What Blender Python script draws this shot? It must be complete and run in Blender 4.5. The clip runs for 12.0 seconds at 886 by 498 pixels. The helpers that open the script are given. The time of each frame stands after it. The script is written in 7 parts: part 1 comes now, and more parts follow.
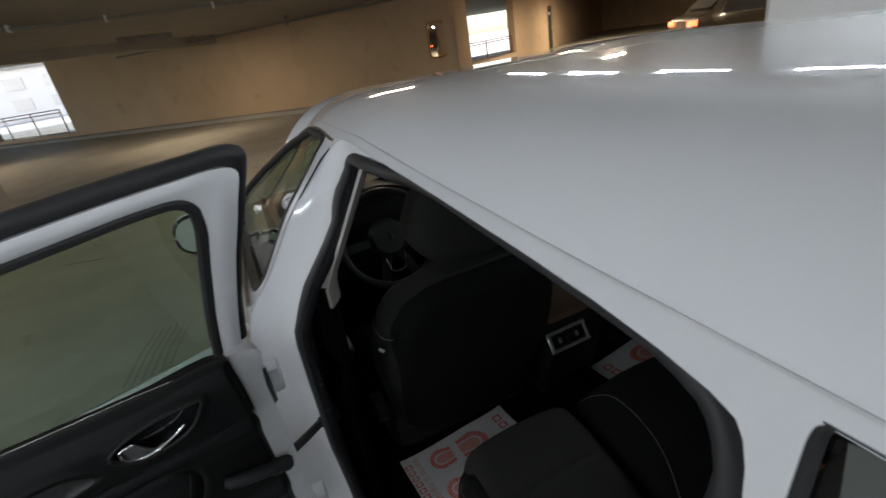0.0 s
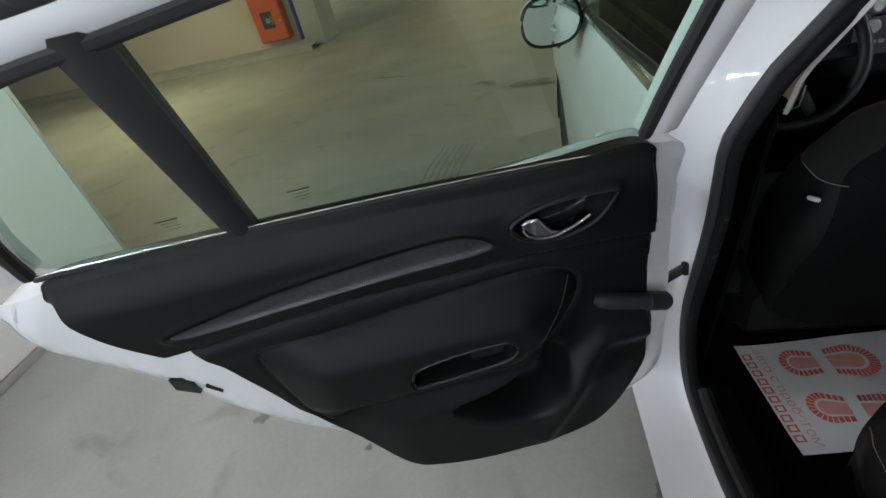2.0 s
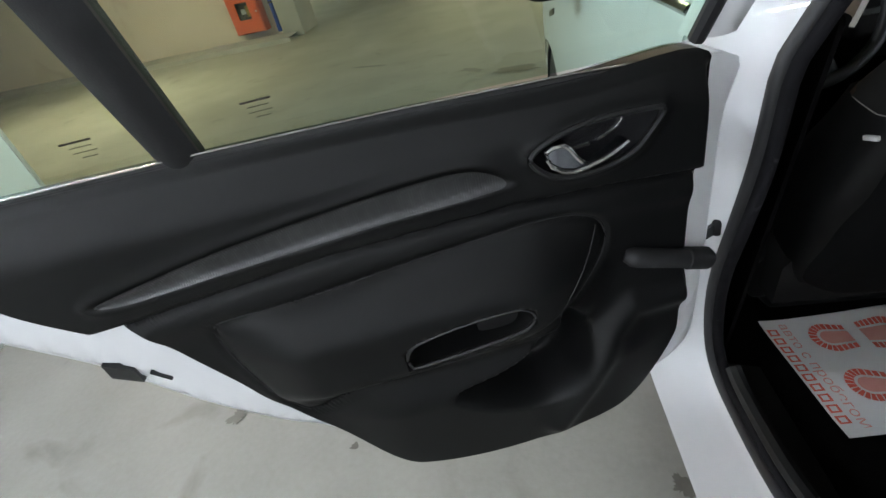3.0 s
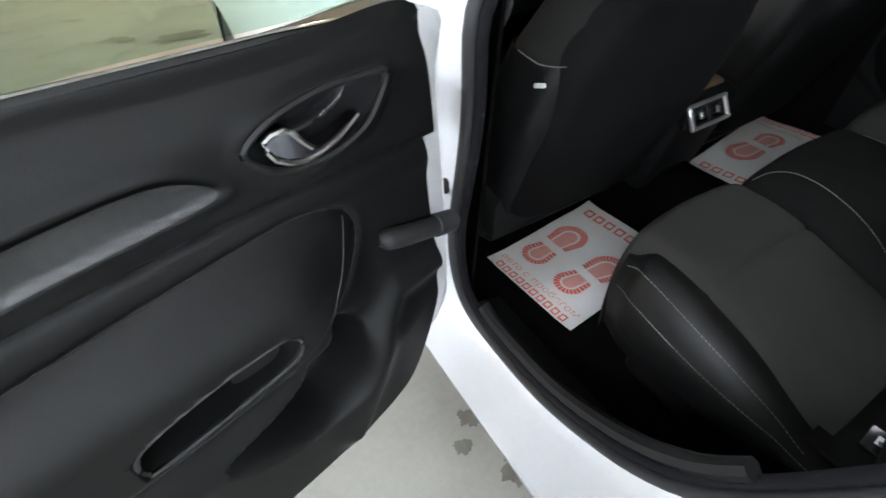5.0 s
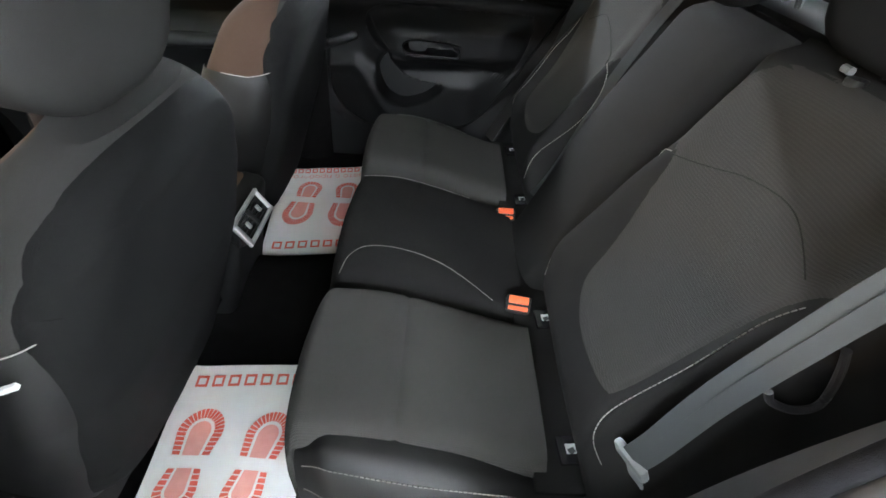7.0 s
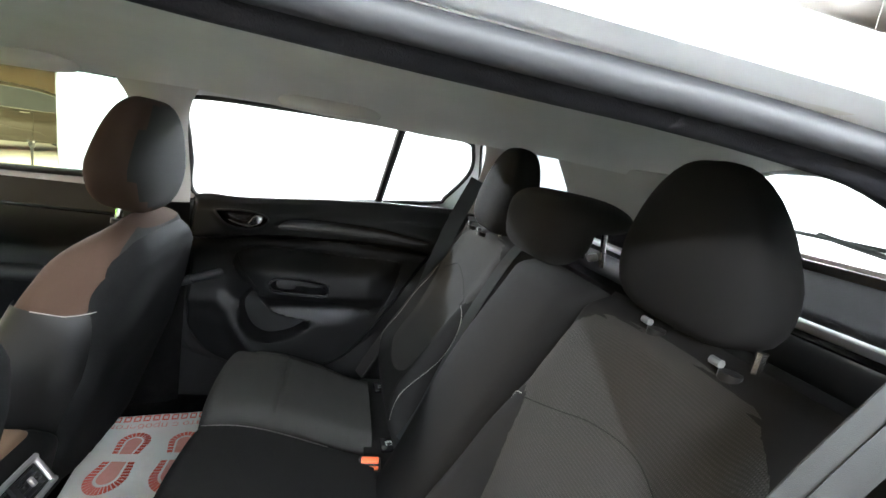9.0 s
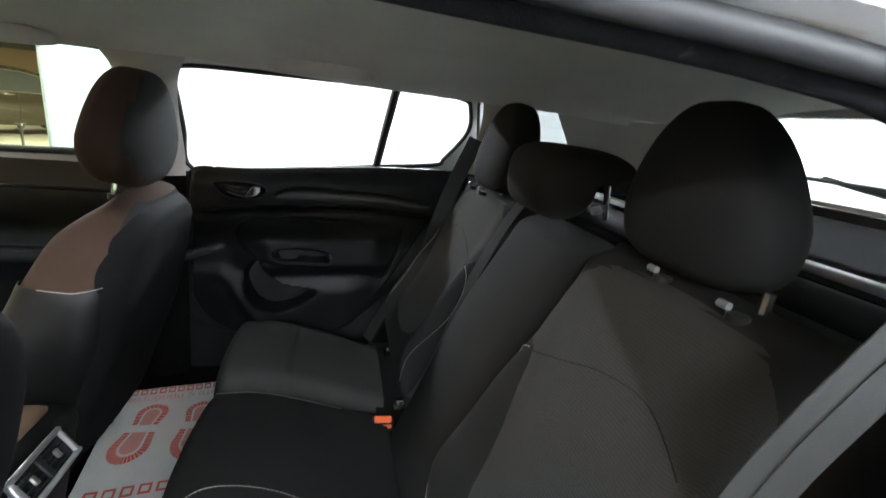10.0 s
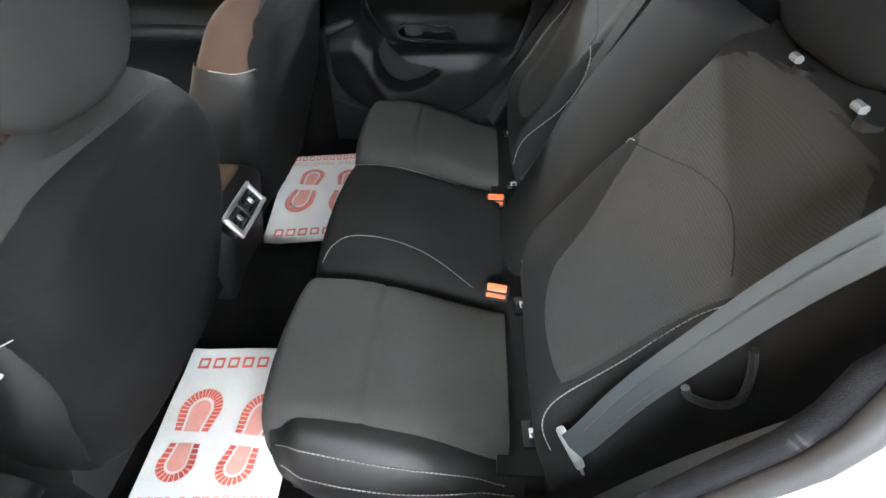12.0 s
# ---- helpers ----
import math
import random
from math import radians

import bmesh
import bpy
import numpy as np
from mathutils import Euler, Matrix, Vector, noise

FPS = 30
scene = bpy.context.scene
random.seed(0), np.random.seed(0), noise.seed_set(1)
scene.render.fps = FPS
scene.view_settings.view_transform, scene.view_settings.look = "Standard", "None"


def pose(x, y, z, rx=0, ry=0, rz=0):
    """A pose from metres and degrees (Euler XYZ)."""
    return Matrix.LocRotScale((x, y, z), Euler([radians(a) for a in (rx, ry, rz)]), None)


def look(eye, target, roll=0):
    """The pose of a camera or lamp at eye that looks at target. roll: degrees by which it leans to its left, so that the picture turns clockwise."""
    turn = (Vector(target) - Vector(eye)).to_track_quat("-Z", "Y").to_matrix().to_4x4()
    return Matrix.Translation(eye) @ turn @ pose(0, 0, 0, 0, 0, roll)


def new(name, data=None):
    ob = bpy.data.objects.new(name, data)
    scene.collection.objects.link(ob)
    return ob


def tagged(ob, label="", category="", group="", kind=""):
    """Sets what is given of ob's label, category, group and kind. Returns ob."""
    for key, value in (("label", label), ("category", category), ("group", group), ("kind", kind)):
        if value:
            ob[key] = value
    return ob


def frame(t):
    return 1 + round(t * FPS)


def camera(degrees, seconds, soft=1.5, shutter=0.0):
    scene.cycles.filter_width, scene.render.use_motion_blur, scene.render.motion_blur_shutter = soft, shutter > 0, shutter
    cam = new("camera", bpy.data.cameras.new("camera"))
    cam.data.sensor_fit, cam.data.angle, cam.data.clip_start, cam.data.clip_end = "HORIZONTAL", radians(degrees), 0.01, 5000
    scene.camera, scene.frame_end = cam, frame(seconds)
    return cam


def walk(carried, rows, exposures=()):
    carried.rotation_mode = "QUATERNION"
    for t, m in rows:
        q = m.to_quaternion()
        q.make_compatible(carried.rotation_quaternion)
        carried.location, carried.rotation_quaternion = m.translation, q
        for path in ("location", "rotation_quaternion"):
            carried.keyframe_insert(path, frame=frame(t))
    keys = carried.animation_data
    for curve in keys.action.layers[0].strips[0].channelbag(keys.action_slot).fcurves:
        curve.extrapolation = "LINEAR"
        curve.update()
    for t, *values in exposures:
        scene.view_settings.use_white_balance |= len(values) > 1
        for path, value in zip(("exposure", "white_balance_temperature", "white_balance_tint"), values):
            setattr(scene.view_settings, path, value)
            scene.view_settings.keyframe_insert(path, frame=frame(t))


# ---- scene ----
cam = camera(87.8, 12.0, 1.5, 0.2)
PATH = [
    (0, (-0.777, -1.156, 1.459), (-0.108, 0.541, 0.639), -9.8),
    (0.5, (-0.85, -1.13, 1.449), (-0.588, 0.661, 0.598), -11.4),
    (1, (-0.995, -1.051, 1.433), (-1.114, 0.715, 0.502), -12.8),
    (1.5, (-1.057, -0.981, 1.352), (-1.376, 0.695, 0.309), -14.0),
    (2, (-1.071, -0.939, 1.294), (-1.458, 0.657, 0.153), -14.0),
    (2.5, (-1.102, -0.91, 1.229), (-1.454, 0.683, 0.072), -13.5),
    (2.7, (-1.111, -0.896, 1.203), (-1.456, 0.703, 0.052), -13.5),
    (4.3, (-1.154, -0.812, 1.136), (-0.957, 0.699, -0.16), -9.2),
    (4.5, (-1.151, -0.804, 1.137), (-0.816, 0.655, -0.19), -7.6),
    (5, (-1.122, -0.773, 1.138), (-0.403, 0.483, -0.242), -2.4),
    (5.5, (-1.024, -0.712, 1.152), (0.044, 0.229, -0.254), 0.1),
    (6, (-0.914, -0.668, 1.176), (0.427, -0.155, -0.217), 1.9),
    (6.5, (-0.876, -0.623, 1.193), (0.585, -0.485, -0.166), 3.5),
    (6.7, (-0.861, -0.616, 1.198), (0.609, -0.574, -0.158), 3.1),
    (8.3, (-0.822, -0.66, 1.205), (0.964, -1.046, 0.391), 7.3),
    (8.5, (-0.813, -0.672, 1.209), (1.024, -1.073, 0.526), 7.0),
    (9, (-0.801, -0.677, 1.211), (1.108, -1.125, 0.816), 8.0),
    (9.5, (-0.796, -0.683, 1.211), (1.119, -1.144, 0.865), 8.0),
    (10, (-0.798, -0.676, 1.199), (1.074, -1.128, 0.66), 5.4),
    (10.5, (-0.805, -0.67, 1.189), (0.919, -1.053, 0.251), 3.5),
    (11, (-0.809, -0.67, 1.193), (0.778, -0.953, 0.009), 2.3),
    (11.5, (-0.819, -0.684, 1.199), (0.695, -0.833, -0.099), 1.5),
    (12, (-0.841, -0.723, 1.237), (0.609, -0.622, -0.136), -0.5),
]
walk(cam, [(t, look(eye, target, roll)) for t, eye, target, roll in PATH],
     [(0.0, 0.85), (0.8, 0.85), (1.5, 1.25), (2.5, 1.75), (4.5, 2.75), (5.0, 2.95), (5.5, 2.95), (6.0, 2.9), (6.5, 3.75), (8.5, 4.75), (9.0, 4.5), (9.5, 3.85), (10.0, 3.7), (10.5, 3.5), (11.0, 3.8), (11.5, 4.7), (12.0, 4.9)])

# ---- light ----
world = bpy.data.worlds.new("world")
scene.world = world
world.use_nodes = True
_wn = world.node_tree.nodes
_sky = _wn.new("ShaderNodeTexSky")
_sky.sky_type, _sky.sun_disc = "NISHITA", False
_sky.sun_elevation, _sky.sun_rotation = radians(32), radians(200)
_wn["Background"].inputs["Strength"].default_value = 0.15
world.node_tree.links.new(_sky.outputs["Color"], _wn["Background"].inputs["Color"])

sun = new("sun", bpy.data.lights.new("sun", "SUN"))
sun.data.energy, sun.data.angle, sun.data.color = 5.0, radians(0.6), (1.0, 0.95, 0.86)
sun.matrix_world = pose(0, 0, 30, 58, 0, 160)


def tube_lamp(name, x, y, z, length, yaw, watts, aim, colour=(0.855, 0.92, 1.0), width=0.03):
    """The light of one lamp tube, turned to shine towards aim."""
    data = bpy.data.lights.new(name, "AREA")
    data.shape, data.size, data.size_y, data.energy, data.color = "RECTANGLE", length, width, watts, colour
    lamp = new(name, data)
    down = (Vector(aim) - Vector((x, y, z))).normalized()
    along = Vector((math.cos(yaw), math.sin(yaw), 0))
    along = (along - down * along.dot(down)).normalized()
    turn = Matrix((along, (-down).cross(along), -down)).transposed()
    lamp.matrix_world = Matrix.Translation((x, y, z)) @ turn.to_4x4()
    return lamp


TUBES = []
for _k in range(4):
    TUBES.append((-3.31, -3.4 + 1.3 * _k, 2.35, math.pi / 2, (-0.6, -2.2 + 0.9 * _k, 0.9)))
for _k in range(7):
    TUBES.append((3.3, -3.4 + 1.3 * _k, 2.2, math.pi / 2, (0.6, -2.2 + 0.9 * _k, 0.9)))
for _k in range(4):
    TUBES.append((-1.95 + 1.3 * _k, -4.1, 2.35, 0.0, (-0.9 + 0.6 * _k, -1.0, 0.9)))
for _x, _y, _z, _yaw, _aim in TUBES:
    tube_lamp("booth_tube_light", _x, _y, _z, 1.2, _yaw, 10.5, _aim)
# unseen warm lamps added to brighten the garage walls and floor
GARAGE_FILL_LAMPS = [(-6.0, 4.5), (1.5, 6.5), (-2.0, 14.0), (10.0, 10.0), (9.0, 3.0), (-8.0, 16.0), (13.0, 15.5), (18.0, 19.5)]
for _x, _y in GARAGE_FILL_LAMPS:
    tube_lamp("garage_fill_light", _x, _y, 2.55, 1.2, 0.3, 44.0 if _y < 7.0 and _x < 3.0 else 150.0 if _x > 5.0 else 50.0, (_x + 0.01, _y, 0), (1.0, 0.77, 0.52), 0.12)

# ---- materials ----
def nodes_of(name):
    m = bpy.data.materials.new(name)
    m.use_nodes = True
    t = m.node_tree
    return m, t, t.nodes["Principled BSDF"], t.links


def ramp_of(t, lo, hi):
    r = t.nodes.new("ShaderNodeMapRange")
    r.inputs["To Min"].default_value, r.inputs["To Max"].default_value = lo, hi
    return r


def surf(name, one, two, scale=6.0, rough=0.6, spread=0.12, metal=0.0, bump=0.15, grain=220.0, coat=0.0, depth=0.001, spec=0.5, weave=0.0, spots=None):
    """A surface with two colours mingled at two scales, uneven gloss and fine relief. weave: threads a metre."""
    m, t, b, link = nodes_of(name)
    where = t.nodes.new("ShaderNodeTexCoord").outputs["Object"]
    big, small = t.nodes.new("ShaderNodeTexNoise"), t.nodes.new("ShaderNodeTexNoise")
    big.inputs["Scale"].default_value, big.inputs["Detail"].default_value = scale, 5
    small.inputs["Scale"].default_value, small.inputs["Detail"].default_value = grain, 3
    for n in (big, small):
        link.new(where, n.inputs["Vector"])
    mix = t.nodes.new("ShaderNodeMix")
    mix.data_type = "RGBA"
    mix.inputs["A"].default_value, mix.inputs["B"].default_value = (*one, 1), (*two, 1)
    add = t.nodes.new("ShaderNodeMath")
    add.operation = "MULTIPLY_ADD"
    add.inputs[1].default_value, add.inputs[2].default_value = 0.35, -0.175
    link.new(small.outputs["Fac"], add.inputs[0])
    both = t.nodes.new("ShaderNodeMath")
    both.operation, both.use_clamp = "ADD", True
    wide = ramp_of(t, -0.35, 1.35)
    link.new(big.outputs["Fac"], wide.inputs["Value"])
    link.new(wide.outputs["Result"], both.inputs[0])
    link.new(add.outputs[0], both.inputs[1])
    link.new(both.outputs[0], mix.inputs["Factor"])
    colour = mix.outputs["Result"]
    if spots:
        tint, size, edge = spots
        cell = t.nodes.new("ShaderNodeTexNoise")
        cell.inputs["Scale"].default_value, cell.inputs["Detail"].default_value, cell.inputs["Distortion"].default_value = size, 4, 0.6
        link.new(where, cell.inputs["Vector"])
        cut = t.nodes.new("ShaderNodeMapRange")
        cut.inputs["From Min"].default_value, cut.inputs["From Max"].default_value = edge, edge + (0.09 if size > 20 else 0.24)
        link.new(cell.outputs["Fac"], cut.inputs["Value"])
        over = t.nodes.new("ShaderNodeMix")
        over.data_type = "RGBA"
        link.new(colour, over.inputs["A"])
        over.inputs["B"].default_value = (*tint, 1)
        link.new(cut.outputs["Result"], over.inputs["Factor"])
        colour = over.outputs["Result"]
    height = small.outputs["Fac"]
    if weave:
        waves = []
        for axis in ("X", "Y"):
            w = t.nodes.new("ShaderNodeTexWave")
            w.bands_direction = axis
            w.inputs["Scale"].default_value, w.inputs["Distortion"].default_value = weave / 20.0, 0.6
            link.new(where, w.inputs["Vector"])
            waves.append(w)
        cross = t.nodes.new("ShaderNodeMath")
        cross.operation = "MULTIPLY"
        link.new(waves[0].outputs["Fac"], cross.inputs[0])
        link.new(waves[1].outputs["Fac"], cross.inputs[1])
        dark = t.nodes.new("ShaderNodeMix")
        dark.data_type, dark.blend_type = "RGBA", "MULTIPLY"
        link.new(colour, dark.inputs["A"])
        shade = ramp_of(t, 0.80, 1.12)
        link.new(cross.outputs[0], shade.inputs["Value"])
        grey = t.nodes.new("ShaderNodeCombineColor")
        for k in range(3):
            link.new(shade.outputs["Result"], grey.inputs[k])
        link.new(grey.outputs["Color"], dark.inputs["B"])
        dark.inputs["Factor"].default_value = 1.0
        colour = dark.outputs["Result"]
        both2 = t.nodes.new("ShaderNodeMath")
        both2.operation = "ADD"
        link.new(cross.outputs[0], both2.inputs[0])
        link.new(height, both2.inputs[1])
        height = both2.outputs[0]
    link.new(colour, b.inputs["Base Color"])
    gloss = ramp_of(t, max(0.02, rough - spread), min(1.0, rough + spread))
    link.new(big.outputs["Fac"], gloss.inputs["Value"])
    link.new(gloss.outputs["Result"], b.inputs["Roughness"])
    b.inputs["Metallic"].default_value = metal
    b.inputs["Specular IOR Level"].default_value = spec
    b.inputs["Coat Weight"].default_value = coat
    b.inputs["Coat Roughness"].default_value = 0.025
    if bump:
        bp = t.nodes.new("ShaderNodeBump")
        bp.inputs["Strength"].default_value, bp.inputs["Distance"].default_value = bump, depth
        link.new(height, bp.inputs["Height"])
        link.new(bp.outputs["Normal"], b.inputs["Normal"])
    return m


def pane_of(name, tint, gloss=0.9):
    m, t, b, link = nodes_of(name)
    t.nodes.remove(b)
    clear, shine, edge, mix = (t.nodes.new("ShaderNode" + n) for n in ("BsdfTransparent", "BsdfGlossy", "LayerWeight", "MixShader"))
    clear.inputs["Color"].default_value = (*tint, 1)
    shine.inputs["Color"].default_value, shine.inputs["Roughness"].default_value = (gloss, gloss, gloss, 1), 0.01
    edge.inputs["Blend"].default_value = 0.5
    power = t.nodes.new("ShaderNodeMath")
    power.operation = "POWER"
    power.inputs[1].default_value = 4.0
    link.new(edge.outputs["Facing"], power.inputs[0])
    part_of = ramp_of(t, 0.055, 0.85)
    link.new(power.outputs[0], part_of.inputs["Value"])
    link.new(part_of.outputs["Result"], mix.inputs["Fac"])
    link.new(clear.outputs[0], mix.inputs[1])
    link.new(shine.outputs[0], mix.inputs[2])
    link.new(mix.outputs[0], t.nodes["Material Output"].inputs["Surface"])
    return m


def glow_of(name, colour, strength):
    m, t, b, link = nodes_of(name)
    b.inputs["Base Color"].default_value = (*colour, 1)
    b.inputs["Emission Color"].default_value, b.inputs["Emission Strength"].default_value = (*colour, 1), strength
    return m


PAINT = surf("white_car_paint", (0.66, 0.67, 0.69), (0.70, 0.71, 0.73), 2.0, 0.5, 0.03, bump=0.0, grain=900, coat=1.0, spec=0.3, spots=((0.45, 0.45, 0.44), 160.0, 0.80))
# black paint; its bronze tint stands for warm garage reflections
PAINT_DARK = surf("black_car_paint_warm_tinted", (0.035, 0.028, 0.02), (0.05, 0.04, 0.028), 2.0, 0.25, 0.03, metal=0.3, bump=0.02, grain=900, coat=1.0)
RUBBER = surf("black_rubber", (0.0084, 0.0084, 0.0091), (0.0154, 0.0154, 0.0168), 30.0, 0.62, 0.1, bump=0.25, grain=500, spots=((0.05, 0.05, 0.05), 60.0, 0.70))
BULB = surf("smooth_seal_rubber", (0.013, 0.013, 0.0145), (0.019, 0.019, 0.021), 30.0, 0.58, 0.05, bump=0.05, grain=700, spec=0.55)
FELT = surf("flocked_seal", (0.0055, 0.0055, 0.0065), (0.012, 0.0118, 0.014), 60.0, 0.9, 0.05, bump=0.5, grain=900, spec=0.15, spots=((0.045, 0.045, 0.05), 48.0, 0.66))
TRIM = surf("black_grained_plastic", (0.0055, 0.0057, 0.0060), (0.0076, 0.0078, 0.0080), 9.0, 0.56, 0.07, bump=0.35, grain=750, depth=0.0006, spec=0.38)
TRIM_SOFT = surf("soft_dark_door_trim", (0.0033, 0.0035, 0.0037), (0.0047, 0.0049, 0.0051), 5.0, 0.48, 0.06, bump=0.3, grain=900, depth=0.0005, spec=0.21)
STACK_GREY = surf("satin_grey_panel", (0.10, 0.11, 0.11), (0.13, 0.14, 0.14), 20.0, 0.4, 0.06, bump=0.05, grain=500)
TRIM_PIANO = surf("gloss_black_plastic", (0.010, 0.010, 0.011), (0.014, 0.014, 0.015), 20.0, 0.2, 0.05, bump=0.03, grain=500)
CARBON = surf("carbon_look_strip", (0.0139, 0.0145, 0.0151), (0.0315, 0.0328, 0.034), 40.0, 0.36, 0.08, bump=0.3, grain=300, weave=2200, depth=0.0008)
CLOTH = surf("dark_grey_seat_cloth", (0.0385, 0.0380, 0.0358), (0.0480, 0.0468, 0.0440), 7.0, 0.92, 0.05, bump=0.6, grain=900, weave=3200, spec=0.05, depth=0.0008)
CLOTH_DARK = surf("charcoal_seat_cloth", (0.0142, 0.0142, 0.0142), (0.0189, 0.0184, 0.0180), 7.0, 0.9, 0.06, bump=0.5, grain=1100, spec=0.04, depth=0.0007)
CLOTH_BACK = surf("front_seat_cloth", (0.0225, 0.0222, 0.0212), (0.0285, 0.0280, 0.0268), 6.0, 0.9, 0.05, bump=0.5, grain=1100, spec=0.06, depth=0.0007)
# front seat cloth with warm light put into its colour as brown
CLOTH_WARM_LIT = surf("warm_lit_front_seat_cloth", (0.046, 0.029, 0.0215), (0.056, 0.036, 0.027), 6.0, 0.92, 0.05, bump=0.5, grain=1100, spec=0.05, depth=0.0007)
SHELL_CLOTH = surf("matte_black_shell_cloth", (0.0058, 0.0060, 0.0061), (0.0084, 0.0086, 0.0086), 9.0, 0.78, 0.08, bump=0.5, grain=900, spec=0.07, depth=0.0007)
LEATHER = surf("black_leatherette", (0.0050, 0.0050, 0.0050), (0.0069, 0.0069, 0.0069), 8.0, 0.52, 0.07, bump=0.35, grain=600, depth=0.0006, spec=0.36)
THREAD = surf("pale_stitching_thread", (0.20, 0.19, 0.175), (0.26, 0.25, 0.23), 60.0, 0.8, 0.05, bump=0.2, grain=1500)
TONGUE = surf("dull_grey_tongue_metal", (0.12, 0.125, 0.125), (0.17, 0.175, 0.175), 20.0, 0.5, 0.08, bump=0.1, grain=400)
SIDE_TRIM = surf("dark_grey_side_trim", (0.026, 0.025, 0.024), (0.036, 0.034, 0.033), 6.0, 0.6, 0.06, bump=0.35, grain=800, depth=0.0006, spec=0.4)
CARPET = surf("black_car_carpet", (0.0036, 0.0036, 0.0036), (0.0072, 0.0068, 0.0068), 40.0, 0.97, 0.02, bump=0.9, grain=1400, spec=0.03, depth=0.002)
HEADLINER = surf("pale_grey_headliner_felt", (0.52, 0.512, 0.485), (0.60, 0.588, 0.56), 6.0, 0.95, 0.03, bump=0.4, grain=1200, spec=0.15, depth=0.0008)
PILLAR_TRIM = surf("warm_grey_pillar_trim", (0.43, 0.41, 0.38), (0.48, 0.46, 0.42), 5.0, 0.7, 0.05, bump=0.25, grain=900, depth=0.0005)
CHROME = surf("satin_chrome", (0.46, 0.46, 0.46), (0.54, 0.54, 0.54), 20.0, 0.22, 0.06, metal=1.0, bump=0.03, grain=400)
STEEL = surf("brushed_steel", (0.45, 0.45, 0.45), (0.55, 0.55, 0.55), 20.0, 0.32, 0.08, metal=1.0, bump=0.1, grain=400)
# handle chrome with the dark cabin reflection put into its colour
HANDLE_FACE = surf("chrome_dark_reflection", (0.16, 0.165, 0.18), (0.20, 0.205, 0.22), 20.0, 0.16, 0.05, metal=1.0, bump=0.02, grain=400)
ORANGE = surf("orange_red_buckle_button", (0.72, 0.10, 0.025), (0.80, 0.13, 0.03), 20.0, 0.45, 0.05, bump=0.05, grain=400)
WEBBING = surf("grey_seat_belt_webbing", (0.019, 0.022, 0.023), (0.026, 0.030, 0.0315), 12.0, 0.6, 0.08, bump=0.4, grain=1500, depth=0.0005)
PAPER = surf("white_paper", (0.66, 0.67, 0.67), (0.72, 0.73, 0.73), 8.0, 0.75, 0.05, bump=0.1, grain=500, depth=0.0004)
PRINT = surf("red_print", (0.62, 0.10, 0.07), (0.70, 0.16, 0.12), 60.0, 0.7, 0.05, bump=0.05, grain=800)
PRINT_PALE = surf("pale_red_print", (0.66, 0.30, 0.26), (0.70, 0.36, 0.32), 60.0, 0.7, 0.05, bump=0.05, grain=800)
WHITE_TAG = surf("white_tag_print", (0.66, 0.66, 0.66), (0.72, 0.72, 0.72), 60.0, 0.6, 0.05, bump=0.02)
ETCH = surf("grey_glass_etching", (0.02, 0.022, 0.02), (0.03, 0.032, 0.03), 60.0, 0.6, 0.05, bump=0.0)
CONCRETE = surf("stained_concrete_floor", (0.185, 0.182, 0.162), (0.325, 0.318, 0.290), 1.6, 0.60, 0.18, bump=0.35, grain=55, depth=0.002, spots=((0.15, 0.144, 0.126), 4.2, 0.60))
WALL = surf("tan_plastered_concrete", (0.44, 0.33, 0.225), (0.53, 0.41, 0.29), 0.9, 0.85, 0.08, bump=0.4, grain=30, depth=0.004, spots=((0.36, 0.27, 0.19), 1.7, 0.60))
WALL_PALE = surf("pale_peach_plaster", (0.55, 0.47, 0.40), (0.64, 0.56, 0.49), 0.9, 0.85, 0.08, bump=0.35, grain=30, depth=0.003, spots=((0.46, 0.38, 0.32), 1.9, 0.61))
GREY_CONCRETE = surf("grey_raw_concrete", (0.26, 0.255, 0.24), (0.36, 0.35, 0.33), 1.6, 0.85, 0.08, bump=0.5, grain=40, depth=0.004)
CEIL = surf("dusty_grey_ceiling", (0.25, 0.235, 0.205), (0.33, 0.31, 0.275), 1.1, 0.9, 0.06, bump=0.4, grain=25, depth=0.004)
PANEL = surf("white_booth_panel", (0.80, 0.81, 0.81), (0.84, 0.85, 0.85), 0.8, 0.55, 0.06, bump=0.03, grain=90)
ALU = surf("aluminium_edge", (0.60, 0.61, 0.62), (0.68, 0.69, 0.70), 12.0, 0.35, 0.08, metal=0.9, bump=0.05, grain=200)
RED_STEEL = surf("orange_red_painted_steel", (0.52, 0.085, 0.03), (0.60, 0.11, 0.04), 3.0, 0.42, 0.08, bump=0.08, grain=120)
BLUE_PIPE = surf("blue_painted_pipe", (0.015, 0.05, 0.27), (0.025, 0.07, 0.34), 5.0, 0.4, 0.08, bump=0.1, grain=120)
DARK_STEEL = surf("dark_grey_painted_steel", (0.035, 0.036, 0.04), (0.055, 0.056, 0.06), 4.0, 0.5, 0.1, bump=0.15, grain=120)
RAIL_STEEL = surf("brown_railing_steel", (0.16, 0.10, 0.07), (0.22, 0.14, 0.10), 6.0, 0.55, 0.1, bump=0.15, grain=150)
CABLE = surf("grey_conduit", (0.17, 0.165, 0.15), (0.24, 0.235, 0.215), 8.0, 0.6, 0.1, bump=0.3, grain=150)
YELLOW = surf("worn_yellow_floor_paint", (0.55, 0.36, 0.08), (0.40, 0.28, 0.09), 4.0, 0.6, 0.1, bump=0.2, grain=60)
OIL = surf("dark_oil_stain", (0.075, 0.07, 0.058), (0.16, 0.152, 0.13), 14.0, 0.5, 0.12, bump=0.2, grain=60)
